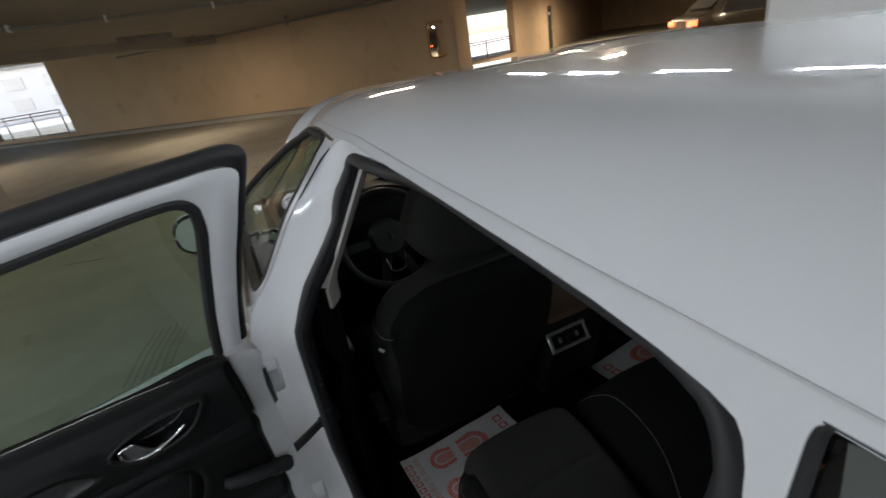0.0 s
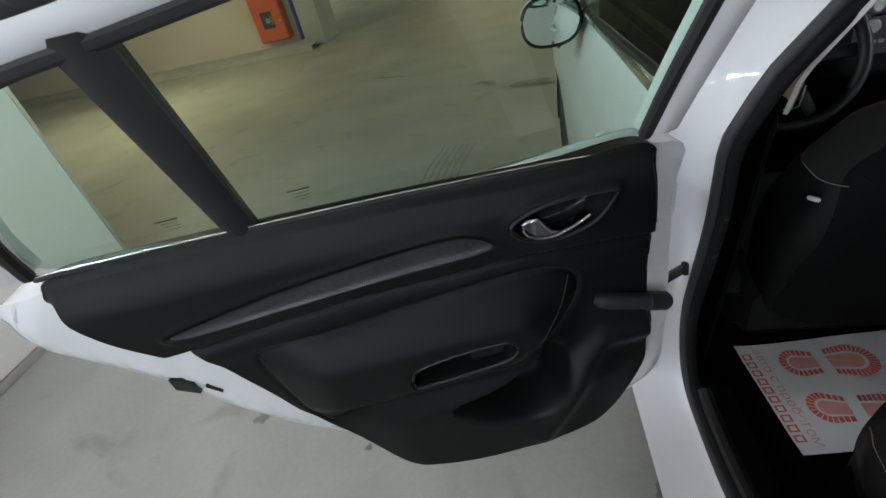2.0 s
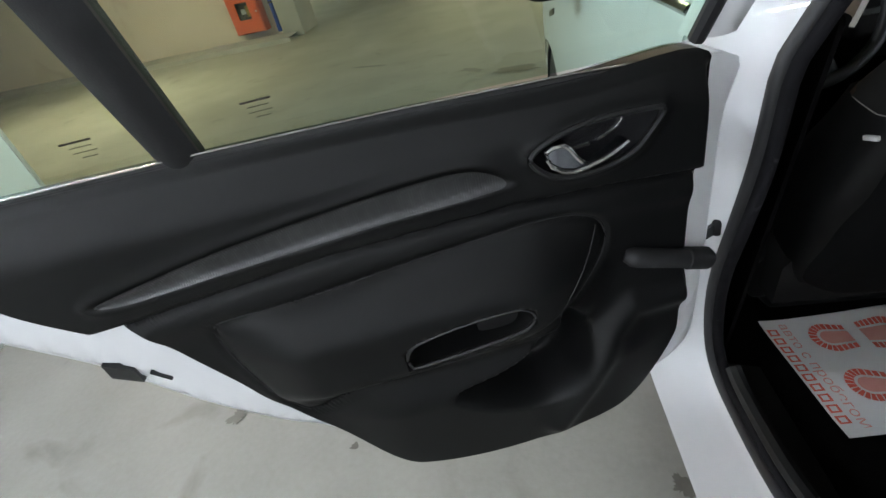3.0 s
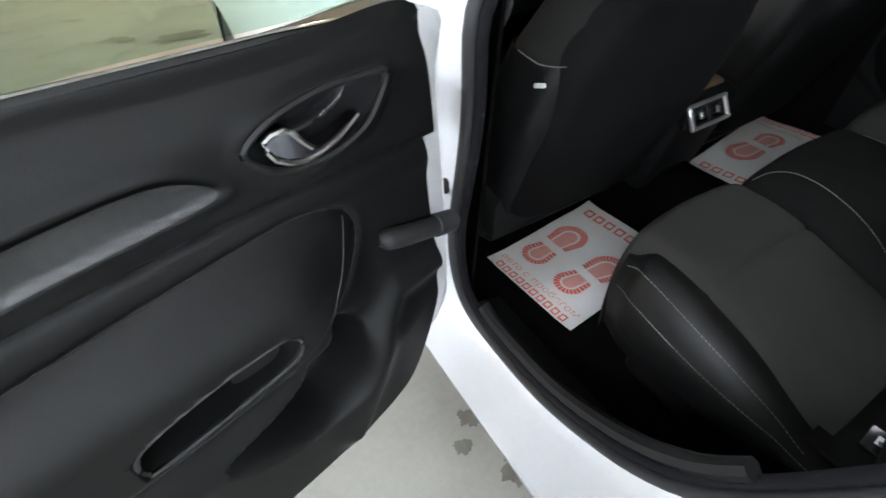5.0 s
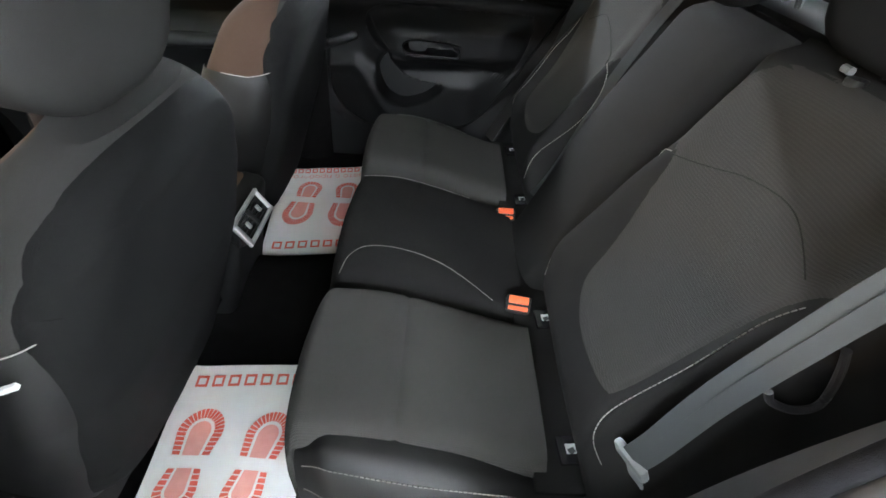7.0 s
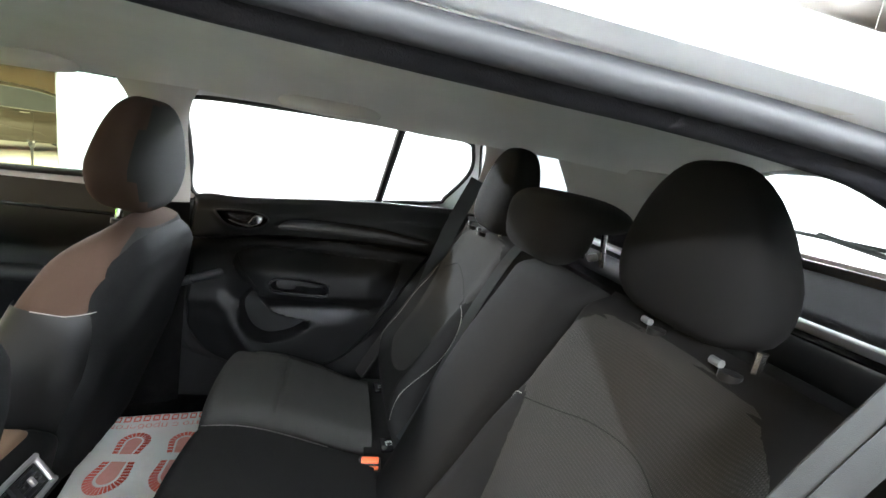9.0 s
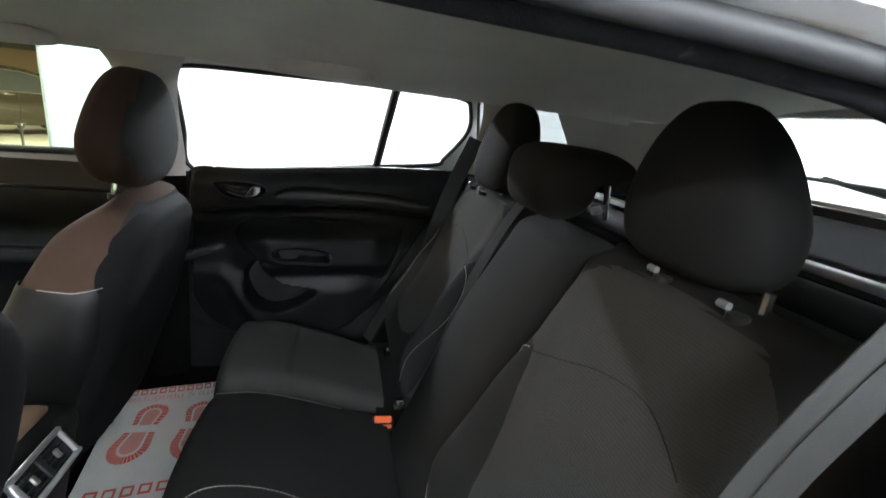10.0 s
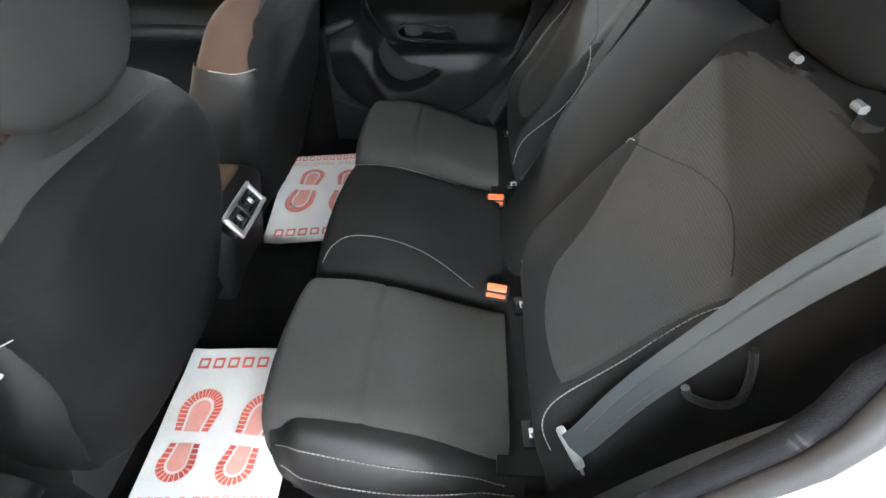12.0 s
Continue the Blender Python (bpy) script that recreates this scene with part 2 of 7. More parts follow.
SCUFF = surf("grey_tyre_scuff", (0.15, 0.147, 0.13), (0.22, 0.215, 0.195), 20.0, 0.6, 0.1, bump=0.1, grain=80)
SNOW = surf("bright_outdoor_ground", (0.55, 0.55, 0.54), (0.68, 0.68, 0.67), 0.4, 0.8, 0.05, bump=0.2, grain=8)
BARK = surf("bare_bark", (0.10, 0.085, 0.07), (0.17, 0.15, 0.125), 6.0, 0.9, 0.05, bump=0.5, grain=60)
FACADE = surf("pale_far_facade", (0.74, 0.73, 0.71), (0.80, 0.79, 0.77), 0.6, 0.8, 0.05, bump=0.1, grain=10)
DARK_PANE = surf("dark_car_window", (0.03, 0.033, 0.035), (0.05, 0.053, 0.055), 1.0, 0.12, 0.05, bump=0.0)
FAR_PANE = surf("pale_far_window", (0.58, 0.59, 0.60), (0.64, 0.65, 0.66), 1.0, 0.15, 0.05, bump=0.0)
MIRROR = surf("mirror_face", (0.86, 0.87, 0.87), (0.90, 0.91, 0.91), 2.0, 0.03, 0.01, metal=1.0, bump=0.0)
BRASS_FRAME = surf("rusty_yellow_mirror_rim", (0.36, 0.21, 0.06), (0.22, 0.12, 0.05), 25.0, 0.6, 0.1, bump=0.4, grain=80)
TYRE = surf("tyre_rubber", (0.018, 0.018, 0.018), (0.03, 0.03, 0.03), 20.0, 0.8, 0.08, bump=0.4, grain=200)
AMBER = surf("warm_reflector_plastic", (0.45, 0.22, 0.03), (0.5, 0.26, 0.05), 20.0, 0.4, 0.05, bump=0.0)
GLASS = pane_of("green_tinted_car_glass", (0.60, 0.79, 0.675))
GLASS_DARK = pane_of("privacy_car_glass", (0.26, 0.28, 0.28))
GLASS_CLEAR = pane_of("lightly_tinted_car_glass", (0.80, 0.86, 0.83))
PLASTIC_CLEAR = pane_of("clear_cabinet_pane", (0.85, 0.87, 0.86))
TAIL_GLOW = glow_of("lit_tail_lamp", (1.0, 0.06, 0.02), 6.0)
SCREEN_GREEN = glow_of("lit_green_display", (0.35, 0.95, 0.05), 1.2)
SCREEN_DARK = glow_of("dark_display", (0.01, 0.012, 0.012), 0.15)
LED_RED = glow_of("lit_red_indicator", (1.0, 0.03, 0.02), 6.0)
# armrest cloth whose warm colour has the sunlight painted in
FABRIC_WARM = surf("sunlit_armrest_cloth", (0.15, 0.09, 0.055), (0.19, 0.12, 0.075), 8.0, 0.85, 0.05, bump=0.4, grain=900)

# ---- building helpers ----
def part(name, bm, material, parent=None, label="", flat=False, angle=38):
    """Links a bmesh as one mesh object under a thing or part."""
    bmesh.ops.recalc_face_normals(bm, faces=bm.faces)
    me = bpy.data.meshes.new(name)
    bm.to_mesh(me)
    bm.free()
    me.materials.append(material)
    ob = new(name, me)
    if not flat:
        me.polygons.foreach_set("use_smooth", [True] * len(me.polygons))
        me.set_sharp_from_angle(angle=radians(angle))
    ob.parent = parent
    if label:
        ob["label"] = label
    return ob


def thing(name, label, category, group="", place=(0, 0, 0)):
    ob = new(name)
    ob.empty_display_size = 0.1
    ob.location = place
    bpy.context.view_layer.update()
    return tagged(ob, label, category, group)


def box(bm, lo, hi, bevel=0.0, seg=2, turn=None):
    made = bmesh.ops.create_cube(bm, size=1.0)["verts"]
    lo, hi = Vector(lo), Vector(hi)
    for v in made:
        v.co = Vector([(lo[k] + hi[k]) / 2 + v.co[k] * (hi[k] - lo[k]) for k in range(3)])
    if bevel:
        edges = list({e for v in made for e in v.link_edges})
        got = bmesh.ops.bevel(bm, geom=edges, offset=bevel, segments=seg, affect="EDGES", profile=0.5)
        made = list({v for f in got["faces"] for v in f.verts} | {v for v in made if v.is_valid})
    if turn is not None:
        for v in made:
            v.co = turn @ v.co
    return made


def boxed(lo, hi, bevel=0.0, seg=2, turn=None):
    bm = bmesh.new()
    box(bm, lo, hi, bevel, seg, turn)
    return bm


def grid(fn, nu, nv, loop_u=False, loop_v=False, bm=None):
    """A sheet from fn(u, v) with u, v in 0..1."""
    bm = bm or bmesh.new()
    cu, cv = (nu if loop_u else nu + 1), (nv if loop_v else nv + 1)
    vs = [[bm.verts.new(fn(i / nu, j / nv)) for j in range(cv)] for i in range(cu)]
    for i in range(nu):
        for j in range(nv):
            bm.faces.new((vs[i][j], vs[(i + 1) % cu][j], vs[(i + 1) % cu][(j + 1) % cv], vs[i][(j + 1) % cv]))
    return bm


def thicken(bm, d):
    bmesh.ops.recalc_face_normals(bm, faces=bm.faces)
    bmesh.ops.solidify(bm, geom=list(bm.faces), thickness=d)
    return bm


def smooth_line(pts, n, closed=False):
    """n points along a Catmull-Rom line through pts."""
    pts = [Vector(p) for p in pts]
    m = len(pts)
    segs = m if closed else m - 1
    out = []
    for k in range(n if closed else n + 1):
        s = k / n * segs
        i = min(int(s), segs - 1)
        f = s - i
        if closed:
            a, b, c, d = (pts[(i + o) % m] for o in (-1, 0, 1, 2))
        else:
            b, c = pts[i], pts[i + 1]
            a = pts[i - 1] if i else b * 2 - c
            d = pts[i + 2] if i + 2 < m else c * 2 - b
        out.append(0.5 * (2 * b + (c - a) * f + (2 * a - 5 * b + 4 * c - d) * f * f + (3 * b - a - 3 * c + d) * f ** 3))
    return out


def sweep(pts, r, n=8, closed=False, bm=None, flat=1.0, up=(0, 0, 1)):
    """A tube along pts; r a number or a function of 0..1; flat squeezes it along up."""
    bm = bm or bmesh.new()
    pts = [Vector(p) for p in pts]
    rings = []
    count = len(pts)
    for k, p in enumerate(pts):
        a = pts[k - 1] if k or closed else p
        b = pts[(k + 1) % count] if k + 1 < count or closed else p
        way = (b - a).normalized()
        side = way.cross(Vector(up))
        if side.length < 1e-4:
            side = way.cross(Vector((1, 0, 0)))
        side.normalize()
        top = side.cross(way)
        rad = r(k / max(1, count - 1)) if callable(r) else r
        rings.append([bm.verts.new(p + rad * (math.cos(q) * side + flat * math.sin(q) * top)) for q in (2 * math.pi * j / n for j in range(n))])
    for k in range(count if closed else count - 1):
        one, two = rings[k], rings[(k + 1) % count]
        for j in range(n):
            bm.faces.new((one[j], one[(j + 1) % n], two[(j + 1) % n], two[j]))
    if not closed:
        bm.faces.new(rings[0])
        bm.faces.new(rings[-1][::-1])
    return bm


def ribbon(pts, wide, width, thick=0.002, bm=None):
    """A flat strap along pts, wide giving its sideways direction."""
    bm = bm or bmesh.new()
    pts, wide = [Vector(p) for p in pts], Vector(wide).normalized()
    rows = []
    for k, p in enumerate(pts):
        way = (pts[min(k + 1, len(pts) - 1)] - pts[max(k - 1, 0)]).normalized()
        side = (wide - way * wide.dot(way)).normalized()
        nor = way.cross(side)
        rows.append([bm.verts.new(p + side * a * width / 2 + nor * b * thick / 2) for a, b in ((-1, -1), (1, -1), (1, 1), (-1, 1))])
    for one, two in zip(rows, rows[1:]):
        for j in range(4):
            bm.faces.new((one[j], one[(j + 1) % 4], two[(j + 1) % 4], two[j]))
    bm.faces.new(rows[0])
    bm.faces.new(rows[-1][::-1])
    return bm


def lathe(profile, n=24, bm=None, place=Matrix()):
    """Turns (radius, height) pairs round z."""
    bm = bm or bmesh.new()
    rings = [[bm.verts.new(place @ Vector((r * math.cos(2 * math.pi * j / n), r * math.sin(2 * math.pi * j / n), h))) for j in range(n)] for r, h in profile]
    for one, two in zip(rings, rings[1:]):
        for j in range(n):
            bm.faces.new((one[j], one[(j + 1) % n], two[(j + 1) % n], two[j]))
    bm.faces.new(rings[0][::-1])
    bm.faces.new(rings[-1])
    return bm


def filled(loops):
    """A flat mesh in the plane of (a, b), bounded by the first loop, with the others as holes."""
    bm = bmesh.new()
    for loop in loops:
        vs = [bm.verts.new((p[0], p[1], 0)) for p in loop]
        for k in range(len(vs)):
            bm.edges.new((vs[k - 1], vs[k]))
    bmesh.ops.triangle_fill(bm, use_beauty=True, use_dissolve=False, edges=bm.edges, normal=(0, 0, 1))
    return bm


def sliced(bm, step_a, step_b):
    """Cuts a flat mesh by lines in both directions."""
    for axis, step in ((0, step_a), (1, step_b)):
        lo, hi = min(v.co[axis] for v in bm.verts), max(v.co[axis] for v in bm.verts)
        nor = Vector((1, 0, 0)) if axis == 0 else Vector((0, 1, 0))
        k = math.floor(lo / step) + 1
        while k * step < hi - 1e-5:
            bmesh.ops.bisect_plane(bm, geom=[*bm.verts, *bm.edges, *bm.faces], plane_co=nor * (k * step), plane_no=nor, dist=1e-6)
            k += 1
    return bm


def raised(bm, fn):
    for v in bm.verts:
        v.co = fn(v.co.x, v.co.y)
    return bm


def skirt(bm, fn):
    """Draws the open rim of a sheet on to fn(point)."""
    rim = [e for e in bm.edges if e.is_boundary]
    got = bmesh.ops.extrude_edge_only(bm, edges=rim)["geom"]
    for v in got:
        if isinstance(v, bmesh.types.BMVert):
            v.co = fn(v.co)
    return bm


def step01(a, b, x):
    s = min(1.0, max(0.0, (x - a) / (b - a)))
    return s * s * (3 - 2 * s)


def inside(poly, p):
    """Signed distance to a polygon, positive inside."""
    best, odd = 1e9, False
    x, y = p
    for k in range(len(poly)):
        (ax, ay), (bx, by) = poly[k - 1], poly[k]
        dx, dy = bx - ax, by - ay
        s = max(0.0, min(1.0, ((x - ax) * dx + (y - ay) * dy) / (dx * dx + dy * dy + 1e-12)))
        best = min(best, math.hypot(x - ax - s * dx, y - ay - s * dy))
        if (ay > y) != (by > y) and x < (bx - ax) * (y - ay) / (by - ay) + ax:
            odd = not odd
    return best if odd else -best




def stitches(pts, length=0.0055, gap=0.0020, r=0.0009, bm=None):
    """A dashed thread along pts."""
    bm = bm or bmesh.new()
    pts = [Vector(p) for p in pts]
    run, start, on = 0.0, None, True
    for a, b in zip(pts, pts[1:]):
        d = (b - a).length
        while d > 1e-6:
            if start is None:
                start = a.copy()
            want = (length if on else gap) - run
            go = min(want, d)
            a = a + (b - a) * (go / d)
            d -= go
            run += go
            if run >= (length if on else gap) - 1e-7:
                if on:
                    sweep([start, a], r, 4, bm=bm)
                on, run, start = not on, 0.0, None
    return bm


def flat2(pts, n, closed=True):
    return [(p.x, p.y) for p in smooth_line([(*p, 0) for p in pts], n, closed)]

# ---- the garage ----
def wall_run(name, a, b, lo, hi, thick, material, holes=(), label="plastered concrete garage wall", category="wall"):
    """An upright wall from a to b (plan), with holes (start, end, bottom, top) along it."""
    a, b = Vector((*a, 0)), Vector((*b, 0))
    length, way = (b - a).length, (b - a).normalized()
    back = Vector((-way.y, way.x, 0))
    loops = [[(0, lo), (length, lo), (length, hi), (0, hi)]]
    for s, e, z0, z1 in holes:
        loops.append([(s, z0), (e, z0), (e, z1), (s, z1)])
    bm = filled(loops)
    raised(bm, lambda s, z: a + way * s + Vector((0, 0, z)))
    bmesh.ops.recalc_face_normals(bm, faces=bm.faces)
    got = bmesh.ops.extrude_face_region(bm, geom=list(bm.faces))["geom"]
    for v in got:
        if isinstance(v, bmesh.types.BMVert):
            v.co += back * thick
    return tagged(part(name, bm, material, None, "", True), label, category, "", "structure")


tagged(part("floor", grid(lambda u, v: (-40 + 90 * u, -14 + 64 * v, 0), 30, 22), CONCRETE), "grey-beige concrete garage floor with stains and tyre marks", "floor", "", "structure")
CEIL_Z = 2.75
RAMP_Z = 4.2
_bm = filled([[(-20, -9), (32, -9), (32, 34), (5.0, 34), (-0.6, 17.1), (-20, 3.0)]])
raised(_bm, lambda x, y: Vector((x, y, CEIL_Z)))
for _v in bmesh.ops.extrude_face_region(_bm, geom=list(_bm.faces))["geom"]:
    if isinstance(_v, bmesh.types.BMVert):
        _v.co.z += 0.3
_c = part("ceiling", _bm, CEIL, None, "", True)
tagged(_c, "dusty grey concrete garage ceiling", "ceiling", "", "structure")

# far diagonal wall with its window opening, then the nearer walls round the place
tagged(part("ceiling", boxed((-22, 2.5, RAMP_Z), (6, 40, RAMP_Z + 0.3)), CEIL), "grey concrete ceiling over the ramp", "ceiling", "", "structure")
wall_run("wall_north", (-13.54, 31.8), (-0.60, 17.87), 0, RAMP_Z, 0.35, WALL, [(3.32, 9.88, 0.25, 3.95)], "tan plastered concrete wall with an open window bay")
wall_run("wall_north_side", (-0.60, 17.87), (5.5, 11.304), 0, CEIL_Z, 0.35, WALL, [], "tan plastered concrete wall behind the traffic mirror")
wall_run("wall_west", (-20, 7.55), (-4.57, 7.745), 0, CEIL_Z, 0.3, WALL_PALE, [], "pale peach plastered wall behind the fire cabinet")
wall_run("wall_north_east", (7.6, 15.7), (13.6, 19.5), 0, CEIL_Z, 0.35, WALL, [(0.25, 5.8, 0.36, 2.70)], "tan concrete wall with a low window opening")
wall_run("wall_far_east", (13.6, 19.5), (30.2, 32.22), 0, CEIL_Z, 0.35, WALL, [(4.0, 5.0, 0.0, 2.2)], "tan concrete wall beside the dark service door")
wall_run("wall_east", (30.0, 32.4), (30.0, -8.9), 0, CEIL_Z, 0.3, WALL)
wall_run("wall_south", (30.0, -8.6), (-19.7, -8.6), 0, CEIL_Z, 0.3, GREY_CONCRETE, [], "raw concrete rear garage wall")
wall_run("wall_south_west", (-19.7, -8.9), (-19.7, 7.7), 0, CEIL_Z, 0.3, GREY_CONCRETE, [], "raw concrete side garage wall")

# column, beam and kerb beside the fire cabinet
tagged(part("column", boxed((-4.56, 7.35, 0), (-4.20, 8.15, CEIL_Z), 0.015), GREY_CONCRETE), "square raw concrete column with a dirty foot", "column", "", "structure")
tagged(part("column", boxed((5.5, 11.15, 0), (5.92, 11.9, CEIL_Z), 0.02), WALL), "tan concrete column beside the traffic mirror", "column", "", "structure")
tagged(part("ceiling_beam", boxed((-20, 7.2, 2.28), (-3.95, 8.3, CEIL_Z), 0.02), CEIL), "grey concrete beam over the column", "beam", "", "structure")
_turn = Matrix.Translation((-0.45, 17.1, 0)) @ pose(0, 0, 0, 0, 0, math.degrees(math.atan2(-14.1, -19.4)))
tagged(part("ceiling_beam", boxed((-0.1, -0.2, 2.5), (24.0, 0.2, RAMP_Z), 0.02, 2, _turn), CEIL), "grey concrete beam under the ceiling edge", "beam", "", "structure")
for _k, (_a, _b) in enumerate((((4.8, 11.9), (-13.0, 30.9)), ((-4.3, 7.4), (-19.6, 7.3)))):
    _a, _b = Vector((*_a, 0)), Vector((*_b, 0))
    _way = (_b - _a).normalized()
    _side = Vector((_way.y, -_way.x, 0)) * -1
    _bm = bmesh.new()
    _q = [(-0.30, 0.0), (-0.27, 0.10), (-0.23, 0.12), (0.35, 0.12), (0.35, 0.0)] if _k == 0 else [(-0.10, 0.0), (-0.08, 0.07), (0.5, 0.07), (0.5, 0.0)]
    _n = 40
    _rows = [[_bm.verts.new(_a.lerp(_b, i / _n) + _side * (p[0] + 0.01 * noise.noise((i, 3.1, p[0]))) * 1.0 + Vector((0, 0, max(0.0, p[1] + (0.012 * noise.noise((i * 0.7, 1.0, 2.0)) if p[1] else 0))))) for p in _q] for i in range(_n + 1)]
    for _one, _two in zip(_rows, _rows[1:]):
        for _j in range(len(_q) - 1):
            _bm.faces.new((_one[_j], _one[_j + 1], _two[_j + 1], _two[_j]))
    tagged(part("kerb", _bm, GREY_CONCRETE), "low dirty concrete kerb along the wall", "kerb", "", "structure")


def fire_cabinet(x, y, z):
    """Orange-red hose cabinet, 0.54 wide, 1.30 high, two doors with little windows."""
    top = thing("fire_hose_cabinet", "orange-red steel fire hose cabinet with two windowed doors on the wall", "fire cabinet", "", (x, y, z))
    part("body", boxed((0, 0, 0), (0.54, 0.23, 1.30), 0.008), RED_STEEL, top)
    for k, (z0, z1) in enumerate(((0.02, 0.62), (0.64, 1.28))):
        hole = [(0.15, z0 + 0.2), (0.37, z0 + 0.2), (0.37, z0 + 0.46), (0.15, z0 + 0.46)]
        bm = filled([[(0.015, z0), (0.525, z0), (0.525, z1), (0.015, z1)], hole])
        raised(bm, lambda s, q: Vector((s, -0.004, q)))
        got = bmesh.ops.extrude_face_region(bm, geom=list(bm.faces))["geom"]
        for v in got:
            if isinstance(v, bmesh.types.BMVert):
                v.co.y -= 0.016
        door = part("door", bm, RED_STEEL, top, "", True)
        part("window", boxed((0.15, -0.012, z0 + 0.2), (0.37, -0.009, z0 + 0.46)), PLASTIC_CLEAR, door, "clear inspection window")
        part("interior", boxed((0.15, -0.003, z0 + 0.2), (0.37, -0.001, z0 + 0.46)), DARK_STEEL, door, "dark cabinet inside")
        part("lock", lathe([(0.012, 0), (0.012, 0.02), (0.006, 0.024)], 12, place=Matrix.Translation((0.49, -0.02, (z0 + z1) / 2)) @ pose(0, 0, 0, 90, 0, 0)), STEEL, door)
        if k:
            part("sticker", boxed((0.20, -0.0235, z0 + 0.16), (0.39, -0.0215, z0 + 0.36), 0.0), PRINT_PALE, door, "pale red printed notice")
            part("sticker_bar", boxed((0.215, -0.0255, z0 + 0.245), (0.375, -0.0238, z0 + 0.285), 0.0), PRINT, door, "bar of red print")
            part("sticker_bar", boxed((0.215, -0.0255, z0 + 0.19), (0.34, -0.0238, z0 + 0.21), 0.0), PRINT, door)
            part("white_note", boxed((0.155, -0.0235, z0 + 0.40), (0.25, -0.0215, z0 + 0.47), 0.0), WHITE_TAG, door, "small white note")
        else:
            part("white_note", boxed((0.22, -0.0085, z0 + 0.28), (0.30, -0.0065, z0 + 0.36), 0.0), WHITE_TAG, door, "small white tag behind glass")
            part("sticker", boxed((0.31, -0.0085, z0 + 0.24), (0.36, -0.0065, z0 + 0.40), 0.0), YELLOW, door, "small yellow tag behind glass")
    return top


fire_cabinet(-5.43, 7.52, 0.15)

_pipe = thing("water_pipe", "blue painted vertical fire water pipe on the wall", "pipe")
part("riser", sweep([(-4.66, 7.52, 0.1), (-4.66, 7.52, 2.3)], 0.035, 12), BLUE_PIPE, _pipe)
part("branch", sweep(smooth_line([(-4.66, 7.52, 1.25), (-4.74, 7.52, 1.25), (-4.84, 7.52, 1.25)], 6), 0.028, 10), BLUE_PIPE, _pipe)
part("elbow", sweep(smooth_line([(-4.66, 7.52, 2.25), (-4.65, 7.50, 2.45), (-4.62, 7.3, 2.52), (-4.32, 6.9, 2.54)], 16), 0.05, 10), DARK_STEEL, _pipe, "dark grey valve elbow under the ceiling")
for _z in (0.55, 1.75):
    part("bracket", lathe([(0.045, -0.015), (0.045, 0.015)], 14, place=Matrix.Translation((-4.66, 7.52, _z))), DARK_STEEL, _pipe)
part("flange", lathe([(0.06, -0.02), (0.07, -0.015), (0.07, 0.015), (0.06, 0.02)], 14, place=Matrix.Translation((-4.66, 7.52, 2.2))), DARK_STEEL, _pipe)

# conduits and the added fill lamps below the ceiling
_run = thing("cable_conduit", "grey corrugated conduit with cable clips under the ceiling", "conduit")
_line = smooth_line([(-14, 7.0, 2.66), (-7.0, 6.9, 2.67), (-4.0, 6.85, 2.62), (-3.4, 9.0, 2.66), (0.5, 9.4, 2.68), (4.5, 10.6, 2.68)], 300)
part("hose", sweep(_line, lambda s: 0.026 + 0.005 * math.sin(s * 900), 8), CABLE, _run)
part("hose", sweep([p + Vector((0, 0.09, 0.02)) for p in _line], 0.014, 6), CABLE, _run)
for _k in range(12, 300, 24):
    part("clip", boxed(_line[_k] - Vector((0.02, 0.05, 0.045)), _line[_k] + Vector((0.02, 0.12, 0.06)), 0.004), WHITE_TAG, _run)
_run = thing("sprinkler_pipe", "thin dark sprinkler pipe hung along the wall top", "pipe")
part("run", sweep(smooth_line([(-3.3, 17.9, 2.55), (-0.5, 15.9, 2.58), (2.4, 13.1, 2.6), (4.6, 11.2, 2.6)], 20), 0.035, 8), CABLE, _run)
for _x, _y in ((-0.9, 16.1), (1.6, 13.8)):
    part("hanger", boxed((_x - 0.05, _y - 0.05, 2.5), (_x + 0.05, _y + 0.05, 2.74), 0.01), CABLE, _run)
for _x, _y in GARAGE_FILL_LAMPS:
    _l = thing("fill_lamp", "flat ceiling lamp with a warm tube, added to brighten the garage", "ceiling lamp", "garage ceiling lamps", (_x, _y, 2.6))
    part("housing", boxed((-0.64, -0.08, 0.0), (0.64, 0.08, 0.15), 0.012, 2, pose(0, 0, 0, 0, 0, 17)), CABLE, _l)

# convex traffic mirror
_m = thing("traffic_mirror", "rounded rectangular traffic mirror with a rusty yellow rim", "mirror")
_mt = Matrix.Translation((5.02, 11.35, 1.47)) @ pose(0, 0, 0, 0, 0, 28)


def _mirror_face(u, v):
    a, b = 2 * u - 1, 2 * v - 1
    k = 0.5 * (abs(a) ** 4 + abs(b) ** 4)
    sx, sz = (1 - 0.12 * b ** 4), (1 - 0.10 * a ** 4)
    return _mt @ Vector((0.40 * a * sx, -0.05 + 0.03 * (a * a + b * b), 0.44 * b * sz))


part("face", thicken(grid(_mirror_face, 14, 18), 0.01), MIRROR, _m, "bulging mirror face")
_rim = [_mirror_face(u, v) + _mt.to_3x3() @ Vector((0, -0.01, 0)) for u, v in [(i / 14, 0) for i in range(14)] + [(1, j / 18) for j in range(18)] + [(1 - i / 14, 1) for i in range(14)] + [(0, 1 - j / 18) for j in range(18)]]
part("rim", sweep(_rim, 0.028, 8, True), BRASS_FRAME, _m, "rusty yellow rim")
part("arm", sweep([_mt @ Vector((0, 0.02, 0.0)), _mt @ Vector((0.12, 0.25, 0.05))], 0.02, 8), DARK_STEEL, _m)

